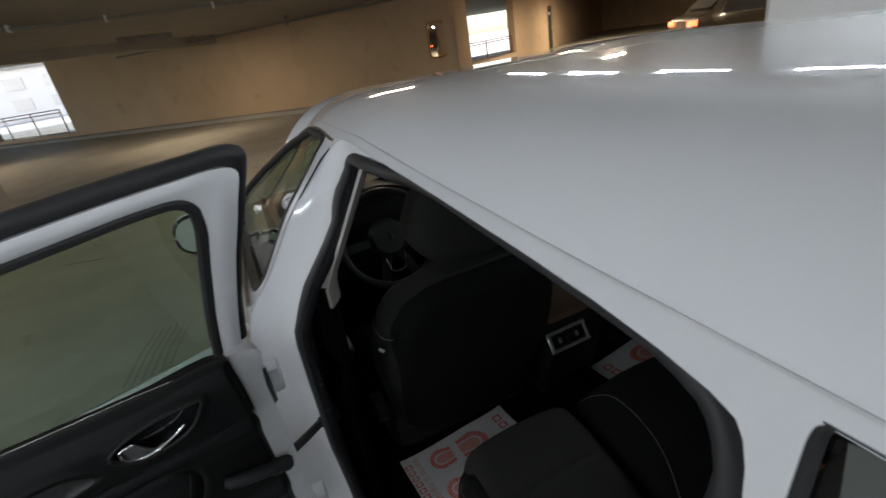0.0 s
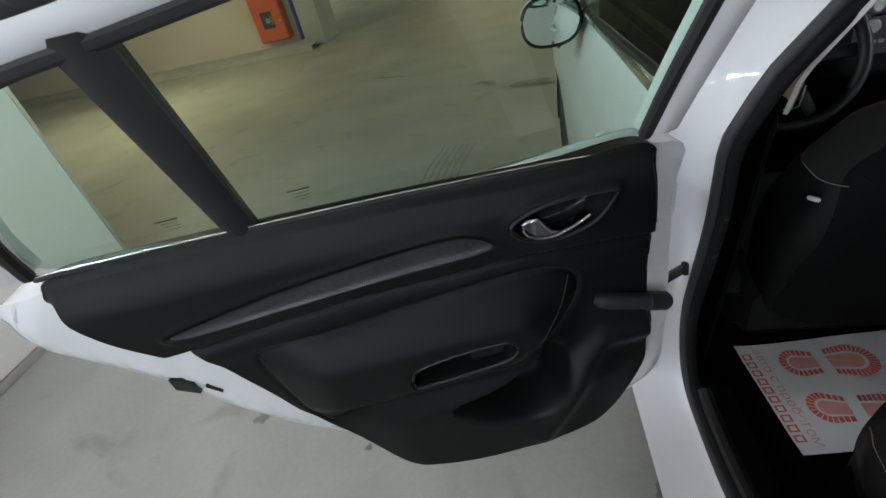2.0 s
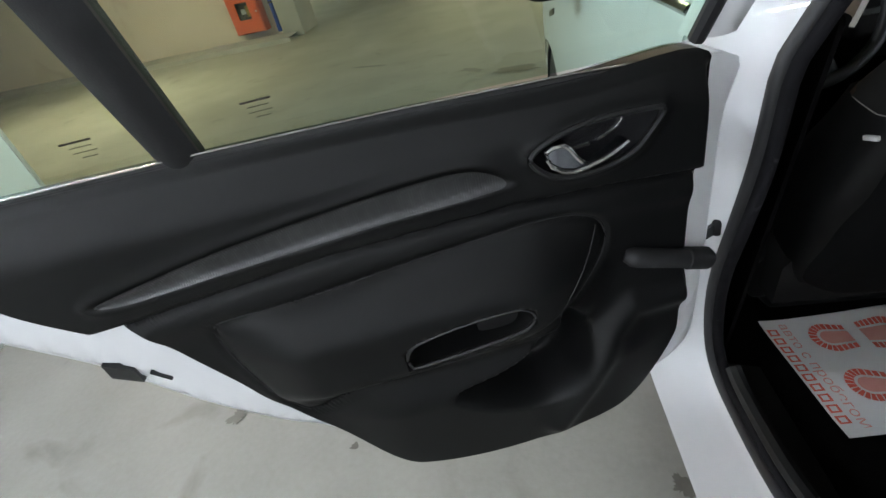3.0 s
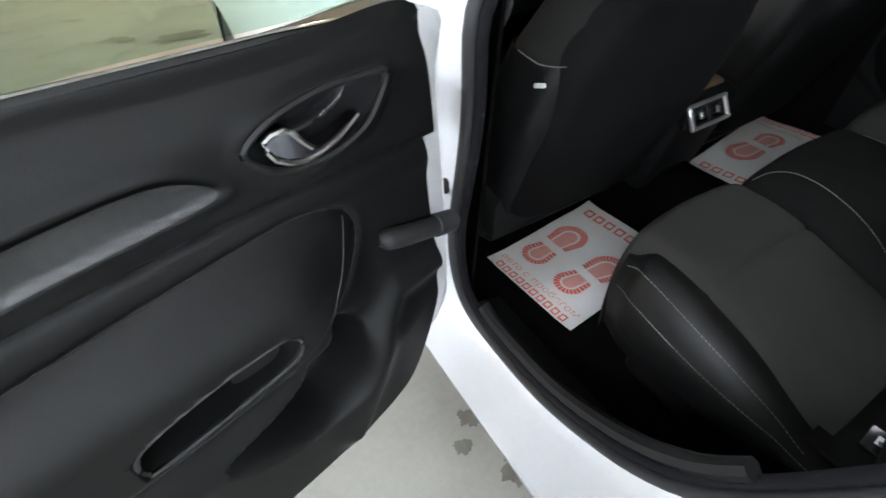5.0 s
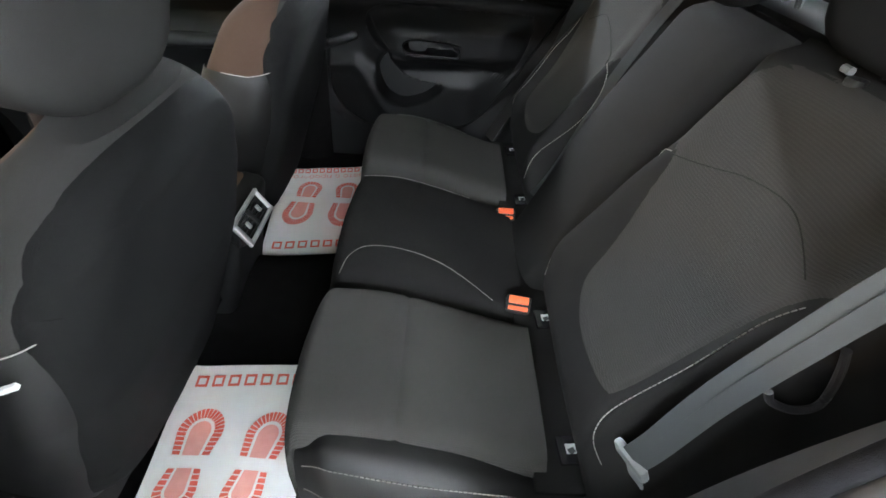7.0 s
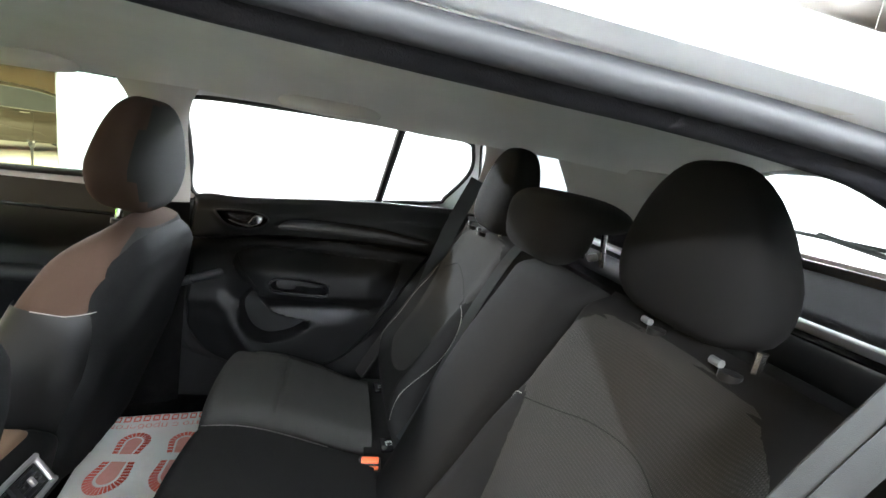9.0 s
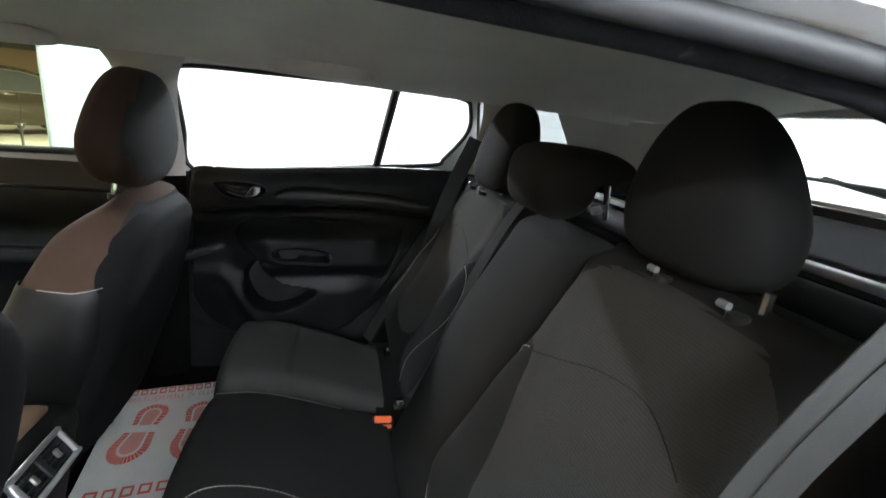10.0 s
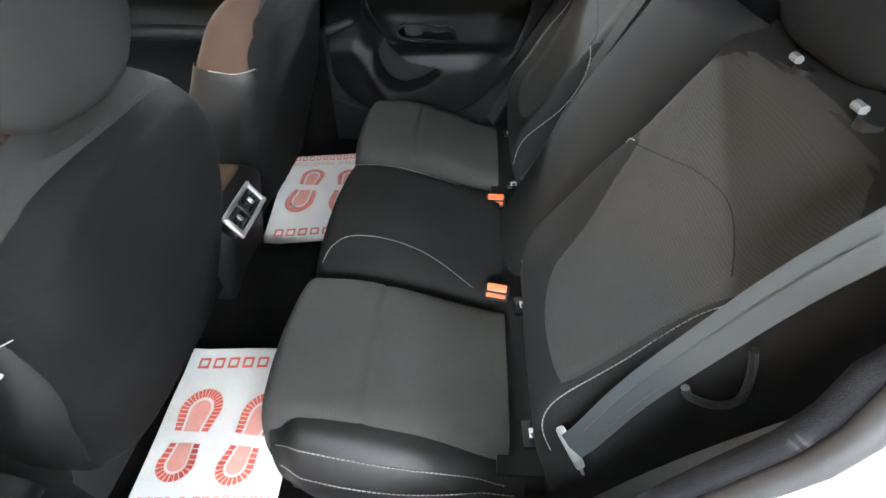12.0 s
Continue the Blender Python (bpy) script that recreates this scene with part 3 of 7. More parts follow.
# dark service door and its sign
_d = thing("door_1", "dark grey steel service door, shut", "door")
tagged(_d, kind="structure")
_dir = (Vector((26.0, 29.0, 0)) - Vector((13.6, 19.5, 0))).normalized()
_dm = Matrix.Translation(Vector((13.6, 19.5, 0)) + _dir * 4.0) @ Matrix.Rotation(math.atan2(_dir.y, _dir.x), 4, "Z")
part("leaf", boxed((0.03, 0.05, 0.01), (0.97, 0.10, 2.17), 0.005, 2, _dm), DARK_STEEL, _d)
part("frame", boxed((0.0, 0.02, 2.16), (1.0, 0.12, 2.2), 0.004, 2, _dm), DARK_STEEL, _d)
part("handle", boxed((0.85, -0.02, 1.0), (0.91, 0.06, 1.15), 0.01, 2, _dm), STEEL, _d)
part("sign", boxed((0.3, -0.0, 1.75), (0.6, 0.045, 1.9), 0.002, 2, _dm), WHITE_TAG, _d, "small pale sign")


def railing(name, a, b, z0, height, count, label):
    """Top rail, bottom rail, posts and thin bars between two plan points."""
    a, b = Vector((*a, z0)), Vector((*b, z0))
    top = thing(name, label, "railing")
    up = Vector((0, 0, height))
    for h in (0.08, height * 0.88, height):
        part("rail", sweep([a + Vector((0, 0, h)), b + Vector((0, 0, h))], 0.025, 6), RAIL_STEEL, top)
    posts = max(2, round((b - a).length / 2.4) + 1)
    for k in range(posts):
        p = a.lerp(b, k / (posts - 1))
        part("post", sweep([p, p + up], 0.03, 6), RAIL_STEEL, top)
    for k in range(count):
        p = a.lerp(b, (k + 0.5) / count)
        part("bar", sweep([p + Vector((0, 0, 0.08)), p + Vector((0, 0, height * 0.88))], 0.009, 5), RAIL_STEEL, top)
    return top


railing("railing", (-7.05, 24.6), (-11.6, 29.5), 0.25, 1.05, 34, "brown steel balustrade in the open window bay")
railing("railing", (7.9, 16.07), (12.4, 18.95), 0.36, 0.75, 0, "brown steel rails in the low window opening")
# outside: bright yard, bare trees, a far facade
tagged(part("ground", boxed((-300, 50, -0.1), (320, 600, -0.02)), SNOW), "pale wet yard outside the garage", "ground", "", "structure")
_h = thing("apartment_building", "pale far apartment building seen through the opening", "building")
part("wall", boxed((-45, 90, -0.02), (-8, 102, 7.2)), FACADE, _h, "", True)
part("roof", boxed((-45.5, 89.5, 7.2), (-7.5, 102.5, 7.5)), GREY_CONCRETE, _h, "", True)
for _i in range(7):
    for _j in range(2):
        part("window", boxed((-43 + 5 * _i, 89.85, 1.5 + 2.9 * _j), (-40.6 + 5 * _i, 90.1, 3.1 + 2.9 * _j)), FAR_PANE, _h, "", True)


def bare_tree(x, y, height, seed):
    rnd = random.Random(seed)
    top = thing("bare_tree", "leafless winter tree standing in the yard", "tree", "yard trees", (x, y, 0))
    lean = Vector((rnd.uniform(-0.4, 0.4), rnd.uniform(-0.4, 0.4), 0))
    trunk = smooth_line([Vector((0, 0, 0)), lean * 0.3 + Vector((0, 0, height * 0.4)), lean + Vector((0, 0, height))], 12)
    part("trunk", sweep(trunk, lambda s: 0.16 * (1 - 0.85 * s), 7), BARK, top)
    bm = bmesh.new()
    for k in range(46):
        s = rnd.uniform(0.3, 0.98)
        p = trunk[int(s * 12)]
        a, e, ln = rnd.uniform(0, 6.28), rnd.uniform(0.2, 1.1), height * rnd.uniform(0.15, 0.4) * (1.2 - s)
        q = p + Vector((math.cos(a) * math.cos(e), math.sin(a) * math.cos(e), math.sin(e))) * ln
        sweep([p, p.lerp(q, 0.5) + Vector((0, 0, 0.08 * ln)), q], lambda u: 0.045 * (1 - 0.8 * u), 4, bm=bm)
        for m in range(5):
            c = p.lerp(q, rnd.uniform(0.35, 1))
            sweep([c, c + Vector((rnd.uniform(-1, 1), rnd.uniform(-1, 1), rnd.uniform(0, 1.2))) * ln * 0.3], 0.012, 3, bm=bm)
    tagged(part("branches", bm, BARK, top), kind="stuff")


for _k, (_x, _y) in enumerate(((14, 36), (17, 42), (22, 50))):
    bare_tree(_x, _y, 7.0 + 1.1 * (_k % 3), 11 + _k)


# ---- the white light booth round the car ----
def booth_panel(a, b, height, label):
    a, b = Vector((*a, 0)), Vector((*b, 0))
    way = (b - a).normalized()
    turn = Matrix.Translation(a) @ Matrix.Rotation(math.atan2(way.y, way.x), 4, "Z")
    top = thing("booth_panel", label, "panel", "white booth panels")
    n = max(1, round((b - a).length / 1.45))
    size = (b - a).length / n
    for k in range(n):
        part("sheet", boxed((k * size + 0.002, 0, 0.045), ((k + 1) * size - 0.002, 0.04, height), 0.003, 1, turn), PANEL, top)
    part("foot_rail", boxed((0, -0.006, 0.0), ((b - a).length, 0.046, 0.043), 0.003, 1, turn), ALU, top, "thin aluminium foot rail")
    part("top_rail", boxed((0, -0.006, height + 0.002), ((b - a).length, 0.046, height + 0.04), 0.003, 1, turn), ALU, top)
    for s in (-0.012, (b - a).length - 0.010):
        part("edge_rail", boxed((s, -0.007, 0.044), (s + 0.022, 0.047, height), 0.002, 1, turn), ALU, top)
    return top


booth_panel((-3.45, -4.3), (-3.45, 1.07), 2.45, "tall white booth panel with an aluminium foot rail")
booth_panel((3.45, 1.52), (3.45, -4.3), 2.45, "tall white booth panel on the far side of the car")
booth_panel((3.40, -4.36), (-3.41, -4.36), 2.45, "tall white booth panel behind the car")
for _x, _y, _z, _yaw, _aim in TUBES:
    _t = thing("tube_lamp", "slim white lamp tube lighting the booth", "tube lamp", "booth tube lamps", (_x, _y, _z))
    _way = Vector((math.cos(_yaw), math.sin(_yaw), 0)) * 0.6
    _off = (Vector((_x, _y, _z)) - Vector(_aim)).normalized() * 0.035
    part("batten", sweep([_off - _way, _off + _way], 0.03, 8), ALU, _t)
    part("cable", sweep([_off, Vector((_off.x, _off.y, CEIL_Z - _z))], 0.005, 5), CABLE, _t)

# ---- the white estate car, nose towards +y ----
car = thing("estate_car", "white estate car with its rear door wide open in the booth", "car")


def half_width(z):
    return float(np.interp(z, (0.16, 0.24, 0.32, 0.46, 0.70, 0.90, 0.99, 1.045, 1.15, 1.26, 1.30, 1.33), (0.78, 0.855, 0.875, 0.885, 0.892, 0.882, 0.855, 0.805, 0.722, 0.622, 0.572, 0.548)))




def inner_at(y, z):
    """Half width of the inner flange that carries the rear door seal."""
    return float(np.interp(z, (0.20, 0.34, 0.60, 0.95, 1.04, 1.19, 1.256, 1.29), (0.74, 0.775, 0.79, 0.785, 0.745, 0.628, 0.556, 0.548))) + 0.046 * step01(-0.62, -0.33, y) * step01(1.15, 1.25, z) - 0.065 * step01(-0.74, -0.92, y) * (1 - step01(0.98, 1.16, z))


def rear_foot(y, z):
    """1 where the opening runs over the wheel house, else 0."""
    return step01(-0.70, -0.86, y) * (1 - step01(0.98, 1.12, z))


def skin_top(y):
    return float(np.interp(y, (-2.02, -1.93, -1.75, -1.30, -0.90, -0.60, -0.30, 0.05, 0.25, 0.42, 0.60, 0.78, 0.93), (1.17, 1.225, 1.250, 1.278, 1.289, 1.302, 1.320, 1.320, 1.292, 1.236, 1.150, 1.052, 0.965)))


def wide(y, z):
    """Half width of the body at a place along and up the car; the glasshouse rises a little towards the front."""
    return half_width(z + step01(1.05, 1.20, z) * (1.301 - min(1.320, max(1.278, skin_top(y)))))


def crown(y):
    return 1.388 - 0.055 * step01(-0.25, 1.0, y) - 0.045 * step01(-0.9, -2.1, y)


REAR_OPENING = flat2([(-0.282, 1.277), (-0.272, 1.20), (-0.264, 1.05), (-0.262, 0.93), (-0.260, 0.81), (-0.238, 0.67), (-0.212, 0.52), (-0.222, 0.415),
                      (-0.262, 0.362), (-0.343, 0.346), (-0.495, 0.356), (-0.637, 0.422), (-0.728, 0.502), (-0.815, 0.62), (-0.885, 0.76), (-0.945, 0.90),
                      (-1.000, 1.02), (-1.044, 1.12), (-1.060, 1.192), (-1.044, 1.236), (-0.97, 1.256), (-0.72, 1.272), (-0.50, 1.285), (-0.36, 1.292)], 96)
DOOR_HOLE = flat2([(-0.192, 1.296), (-0.178, 1.20), (-0.174, 1.05), (-0.174, 0.93), (-0.176, 0.81), (-0.172, 0.67), (-0.170, 0.52), (-0.178, 0.36),
                   (-0.222, 0.318), (-0.343, 0.312), (-0.505, 0.318), (-0.680, 0.372), (-0.785, 0.455), (-0.880, 0.60), (-0.960, 0.745), (-1.040, 0.880),
                   (-1.078, 1.00), (-1.084, 1.12), (-1.080, 1.204), (-1.066, 1.254), (-1.00, 1.272), (-0.70, 1.289), (-0.48, 1.300), (-0.28, 1.311)], 96)
FRONT_WINDOW = flat2([(-0.136, 1.02), (-0.136, 1.10), (-0.140, 1.21), (-0.130, 1.280), (-0.08, 1.300), (0.12, 1.296), (0.30, 1.258), (0.45, 1.202), (0.62, 1.108), (0.74, 1.015), (0.60, 0.995), (0.30, 1.0), (0.0, 1.008)], 60)
QUARTER = flat2([(-1.150, 1.075), (-1.122, 1.15), (-1.098, 1.215), (-1.082, 1.258), (-1.077, 1.272), (-1.079, 1.2765), (-1.088, 1.2775), (-1.18, 1.2745), (-1.32, 1.266), (-1.52, 1.246), (-1.67, 1.205), (-1.70, 1.175), (-1.56, 1.112), (-1.35, 1.078)], 60)
RIGHT_WINDOW = flat2([(-0.215, 0.972), (-0.222, 1.10), (-0.234, 1.23), (-0.26, 1.272), (-0.45, 1.278), (-0.80, 1.274), (-1.02, 1.265), (-1.065, 1.232), (-1.078, 1.16), (-1.03, 1.070), (-1.00, 1.045), (-0.80, 1.022), (-0.45, 0.985)], 72)


def arch(cy, r, n=14):
    return [(cy - r * math.cos(math.pi * k / n), 0.305 + r * math.sin(math.pi * k / n)) for k in range(n + 1)]


def side_outline():
    pts = [(-2.30, 0.42), (-2.31, 0.32), (-2.20, 0.24), (-1.93, 0.22)] + arch(-1.55, 0.36) + [(-1.17, 0.205), (-0.4, 0.20), (0.5, 0.205)]
    pts += arch(1.20, 0.365) + [(1.60, 0.22), (1.90, 0.24), (2.06, 0.34), (2.09, 0.52), (2.06, 0.68), (1.96, 0.76), (1.70, 0.835), (1.35, 0.885), (1.08, 0.925),
            (0.93, 0.965), (0.78, 1.045), (0.60, 1.135)] + [(y, skin_top(y)) for y in np.linspace(0.42, -1.93, 48)] + [(-2.02, 1.18), (-2.14, 1.02), (-2.23, 0.88), (-2.28, 0.68), (-2.30, 0.55)]
    return pts


def side_skin(sign, holes):
    bm = sliced(filled([side_outline(), *holes]), 0.11, 0.055)
    raised(bm, lambda y, z: Vector((sign * (wide(y, z) - 0.10 * step01(1.3, 2.1, y) - 0.10 * step01(-1.7, -2.3, y)), y, z)))
    return bm




body_left = part("left_body_side", thicken(side_skin(-1, [DOOR_HOLE, FRONT_WINDOW, QUARTER]), 0.004), PAINT, car)
body_right = part("right_body_side", thicken(side_skin(1, [RIGHT_WINDOW, FRONT_WINDOW, QUARTER]), 0.004), PAINT, car)

# white reveal of the rear door opening, stepping in to the seal
def reveal(u, v):
    k = int(round(u * 96)) % 96
    (y0, z0), (y1, z1) = DOOR_HOLE[k], REAR_OPENING[k]
    a, b = wide(y0, z0), inner_at(y1, z1) - 0.012 - 0.018 * rear_foot(y1, z1)
    t = v * v * (3 - 2 * v)
    w = min(1.0, 1.6 * v)
    return Vector((-(a + (b - a) * (0.35 * v + 0.65 * w * w * (3 - 2 * w) if v < 0.625 else 0.35 * v + 0.65)), y0 + (y1 - y0) * (0.25 * v + 0.75 * t), z0 + (z1 - z0) * (0.25 * v + 0.75 * t)))


part("door_opening_reveal", grid(reveal, 96, 8, True), PAINT, body_left)
_seal, _bulb = [], []
for _y, _z in REAR_OPENING:
    _d = Vector((-0.62 - _y, 0.80 - _z)).normalized()
    _post = max(1 - step01(-0.30, -0.42, _y), 1 - step01(1.04, 1.18, _z))
    _deep = rear_foot(_y, _z)
    _f, _g = _d * (0.010 + 0.006 * _post + 0.004 * step01(-0.85, -1.03, _y) * (1 - _deep)), _d * (0.001 + 0.003 * _post)
    _seal.append(Vector((-inner_at(_y, _z) + 0.016 + 0.014 * _deep, _y + _f.x, _z + _f.y)))
    _bulb.append(Vector((-inner_at(_y, _z) - 0.006 + 0.012 * _post + 0.010 * _deep, _y + _g.x, _z + _g.y)))
part("door_seal", sweep(_bulb, 0.0105, 12, True, None, 1.0, (1, 0, 0)), BULB, body_left, "smooth black rubber door seal")
part("felt_lip", sweep(_seal, 0.0098, 12, True, None, 1.0, (1, 0, 0)), FELT, body_left, "dull black flocked lip of the door seal")
_lip = []
for _y, _z in [p for p in REAR_OPENING if p[1] < 0.60 and p[0] < -0.25]:
    _d = Vector((-0.62 - _y, 0.80 - _z)).normalized() * 0.034
    _lip.append(Vector((-inner_at(_y, _z) + 0.026, _y + _d.x, _z + _d.y)))
part("sill_trim", sweep(sorted(_lip, key=lambda p: -p.y), 0.014, 8, False, None, 1.0, (1, 0, 0)), TRIM, body_left, "black inner trim lip")

# roof rolling down into the body sides
def roof_fn(u, v):
    a, y = 2 * u - 1, 0.44 - 2.42 * v
    a = math.copysign(1.012 * (1 - (1 - abs(a)) ** 2.2), a)
    low = skin_top(y)
    return Vector((wide(y, low) * a, y, low + (crown(y) - low) * (1 - abs(a) ** 7)))


part("roof", grid(roof_fn, 90, 70), PAINT, car)
for _s in (-1, 1):
    part("roof_edge", sweep([(_s * wide(y, skin_top(y)), y, skin_top(y)) for y in np.linspace(0.40, -1.90, 90)], 0.0035, 8), PAINT, car, "rounded white roof edge")
# bonnet, screen pillars, windscreen, tailgate
part("bonnet", thicken(grid(lambda u, v: ((2 * u - 1) * (0.80 - 0.06 * v), 0.98 + 1.06 * v, 0.945 - 0.075 * v - 0.10 * v ** 4 + 0.035 * (1 - (2 * u - 1) ** 2)), 16, 16), 0.004), PAINT, car)
part("windscreen", grid(lambda u, v: roof_fn(u, 0.0).lerp(Vector(((2 * u - 1) * 0.74, 0.98 + 0.05 * (1 - (2 * u - 1) ** 2), 0.955)), v) + Vector((0, 0, 0.02 * math.sin(math.pi * v))), 30, 10), GLASS_CLEAR, car, "clear windscreen").visible_shadow = False
part("front_bumper", thicken(grid(lambda u, v: ((2 * u - 1) * (0.80 - 0.08 * abs(2 * u - 1) ** 4), 2.08 + 0.10 * (1 - (2 * u - 1) ** 2) - 0.08 * v ** 3, 0.24 + 0.56 * v), 16, 8), 0.004), PAINT, car)
part("tailgate", thicken(grid(lambda u, v: ((2 * u - 1) * (0.60 + 0.20 * v), -2.13 - 0.16 * v - 0.06 * (1 - (2 * u - 1) ** 2), 1.01 - 0.60 * v), 14, 8), 0.006), PAINT, car)
part("tailgate_frame", thicken(filled([flat2([(-0.56, 1.325), (0.56, 1.325), (0.68, 1.0), (-0.68, 1.0)], 40), flat2([(-0.44, 1.292), (0.44, 1.292), (0.545, 1.10), (0.50, 1.068), (-0.50, 1.068), (-0.545, 1.10)], 48)]), 0.02), PILLAR_TRIM, car, "pale inner frame of the tailgate window")
_tf = bpy.data.objects["tailgate_frame"]
for _v in _tf.data.vertices:
    _x, _z, _t = _v.co
    _v.co = (_x, -1.96 - 0.55 * (1.325 - _z) + _t, _z)
part("rear_window", grid(lambda u, v: ((2 * u - 1) * (0.46 + 0.10 * v), -1.985 - 0.132 * v - 0.02, 1.298 - 0.24 * v), 8, 6), GLASS_CLEAR, car, "rear window glass").visible_shadow = False
part("rear_spoiler", boxed((-0.50, -2.12, 1.295), (0.50, -1.97, 1.32), 0.008), PAINT, car)
_wp = part("rear_wiper", sweep(smooth_line([(0.02, -2.17, 1.09), (0.18, -2.16, 1.105), (0.36, -2.15, 1.13)], 10), 0.009, 6), TRIM, car, "black rear wiper arm")
part("blade", sweep([(0.10, -2.145, 1.12), (0.44, -2.14, 1.125)], 0.007, 6), RUBBER, _wp)
part("floor_pan", boxed((-0.76, -2.1, 0.20), (0.76, 1.1, 0.235), 0.01), DARK_STEEL, car, "dark floor pan")
part("carpet", grid(lambda u, v: ((2 * u - 1) * 0.755, 0.95 - 1.9 * v, 0.304 + 0.085 * math.exp(-((2 * u - 1) * 0.755 / 0.10) ** 4) + 0.004 * noise.noise((u * 9, v * 22, 1))), 60, 50), CARPET, car, "black footwell carpet")
for _s in (-1, 1):
    part("side_lining", thicken(grid(lambda u, v: (_s * (0.772 - 0.02 * v), (0.95 - 1.09 * u) if _s < 0 else 0.95 - 2.10 * u, 0.215 + 0.755 * v), 20, 8), 0.006), TRIM, car, "black inner side lining")
part("bulkhead", boxed((-0.745, 0.955, 0.21), (0.745, 0.975, 0.955), 0.01), CARPET, car, "black footwell bulkhead")
part("scuff_plate", thicken(grid(lambda u, v: (-0.775 + 0.10 * v, -0.24 - 0.44 * u, 0.352 - 0.03 * v + 0.055 * step01(0.75, 1.0, u)), 14, 4), 0.006), TRIM, car, "black plastic sill scuff plate")


def glass_sheet(name, loop, sign, inset, material, parent, label):
    bm = sliced(filled([loop]), 0.15, 0.06)
    raised(bm, lambda y, z: Vector((sign * (wide(y, z) - inset), y, z)))
    ob = part(name, bm, material, parent, label)
    ob.visible_shadow = False
    return ob


def loop_seal(name, loop, sign, inset, r, material, parent, label=""):
    return part(name, sweep([(sign * (wide(y, z) - inset), y, z) for y, z in loop], r, 8, True, None, 1.0, (1, 0, 0)), material, parent, label)


for _s, _b in ((-1, body_left), (1, body_right)):
    glass_sheet("front_door_window", FRONT_WINDOW, _s, 0.012, GLASS, _b, "green tinted front door window")
    glass_sheet("quarter_window", QUARTER, _s, 0.012, GLASS_DARK, _b, "dark tinted rear quarter window")
    loop_seal("window_seal", FRONT_WINDOW, _s, 0.004, 0.011, RUBBER, _b)
    loop_seal("window_seal", QUARTER, _s, 0.005, 0.005, RUBBER, _b)
glass_sheet("rear_door_window", RIGHT_WINDOW, 1, 0.012, GLASS_CLEAR, body_right, "rear door window glass")
loop_seal("window_seal", RIGHT_WINDOW, 1, 0.008, 0.007, RUBBER, body_right)
part("window_bar", sweep([(wide(-0.8, z) - 0.02, -0.802 - 0.12 * (z - 1.03), z) for z in np.linspace(1.02, 1.29, 8)], 0.013, 8), RUBBER, body_right, "black window divider bar")

# front doors: shut lines, handle, belt strip, mirror (the left one is seen from behind the open door)
for _s, _b in ((-1, body_left), (1, body_right)):
    _door = part("front_door_shut_line", sweep([(_s * (half_width(z) + 0.0005), y, z) for y, z in [(0.83, 0.99), (0.86, 0.85), (0.84, 0.6), (0.78, 0.40), (0.70, 0.335), (0.2, 0.325), (-0.13, 0.33), (-0.165, 0.45), (-0.16, 0.7), (-0.148, 0.99)]], 0.003, 5), RUBBER, _b)
    part("belt_strip", sweep([(_s * (half_width(0.995) + 0.004), y, 0.992 + 0.012 * step01(0.6, -0.2, y)) for y in np.linspace(0.74, -0.16, 16)], 0.008, 6), CHROME, _b, "bright chrome belt strip")
    part("door_handle", sweep(smooth_line([(_s * 0.884, -0.13, 0.855), (_s * 0.912, -0.11, 0.858), (_s * 0.914, 0.01, 0.858), (_s * 0.884, 0.04, 0.855)], 16), 0.011, 8), PAINT, _b)
    part("fender_badge", boxed((0.0, -0.075, -0.011), (0.006, 0.075, 0.011), 0.004, 2, Matrix.Translation((_s * (half_width(0.80) + (0.0 if _s > 0 else 0.006)), 1.06, 0.80)) @ pose(0, 0, 0, -14, 0, 0)), TRIM_PIANO, _b, "dark slim badge with chrome rim")
    part("window_trim", sweep([(_s * (wide(p.x, p.y) + 0.004), p.x, p.y) for p in smooth_line([(-0.19, 1.305, 0), (0.05, 1.310, 0), (0.25, 1.280, 0), (0.45, 1.216, 0), (0.62, 1.122, 0), (0.80, 1.012, 0)], 24)], 0.004, 6), CHROME, _b, "chrome window trim")


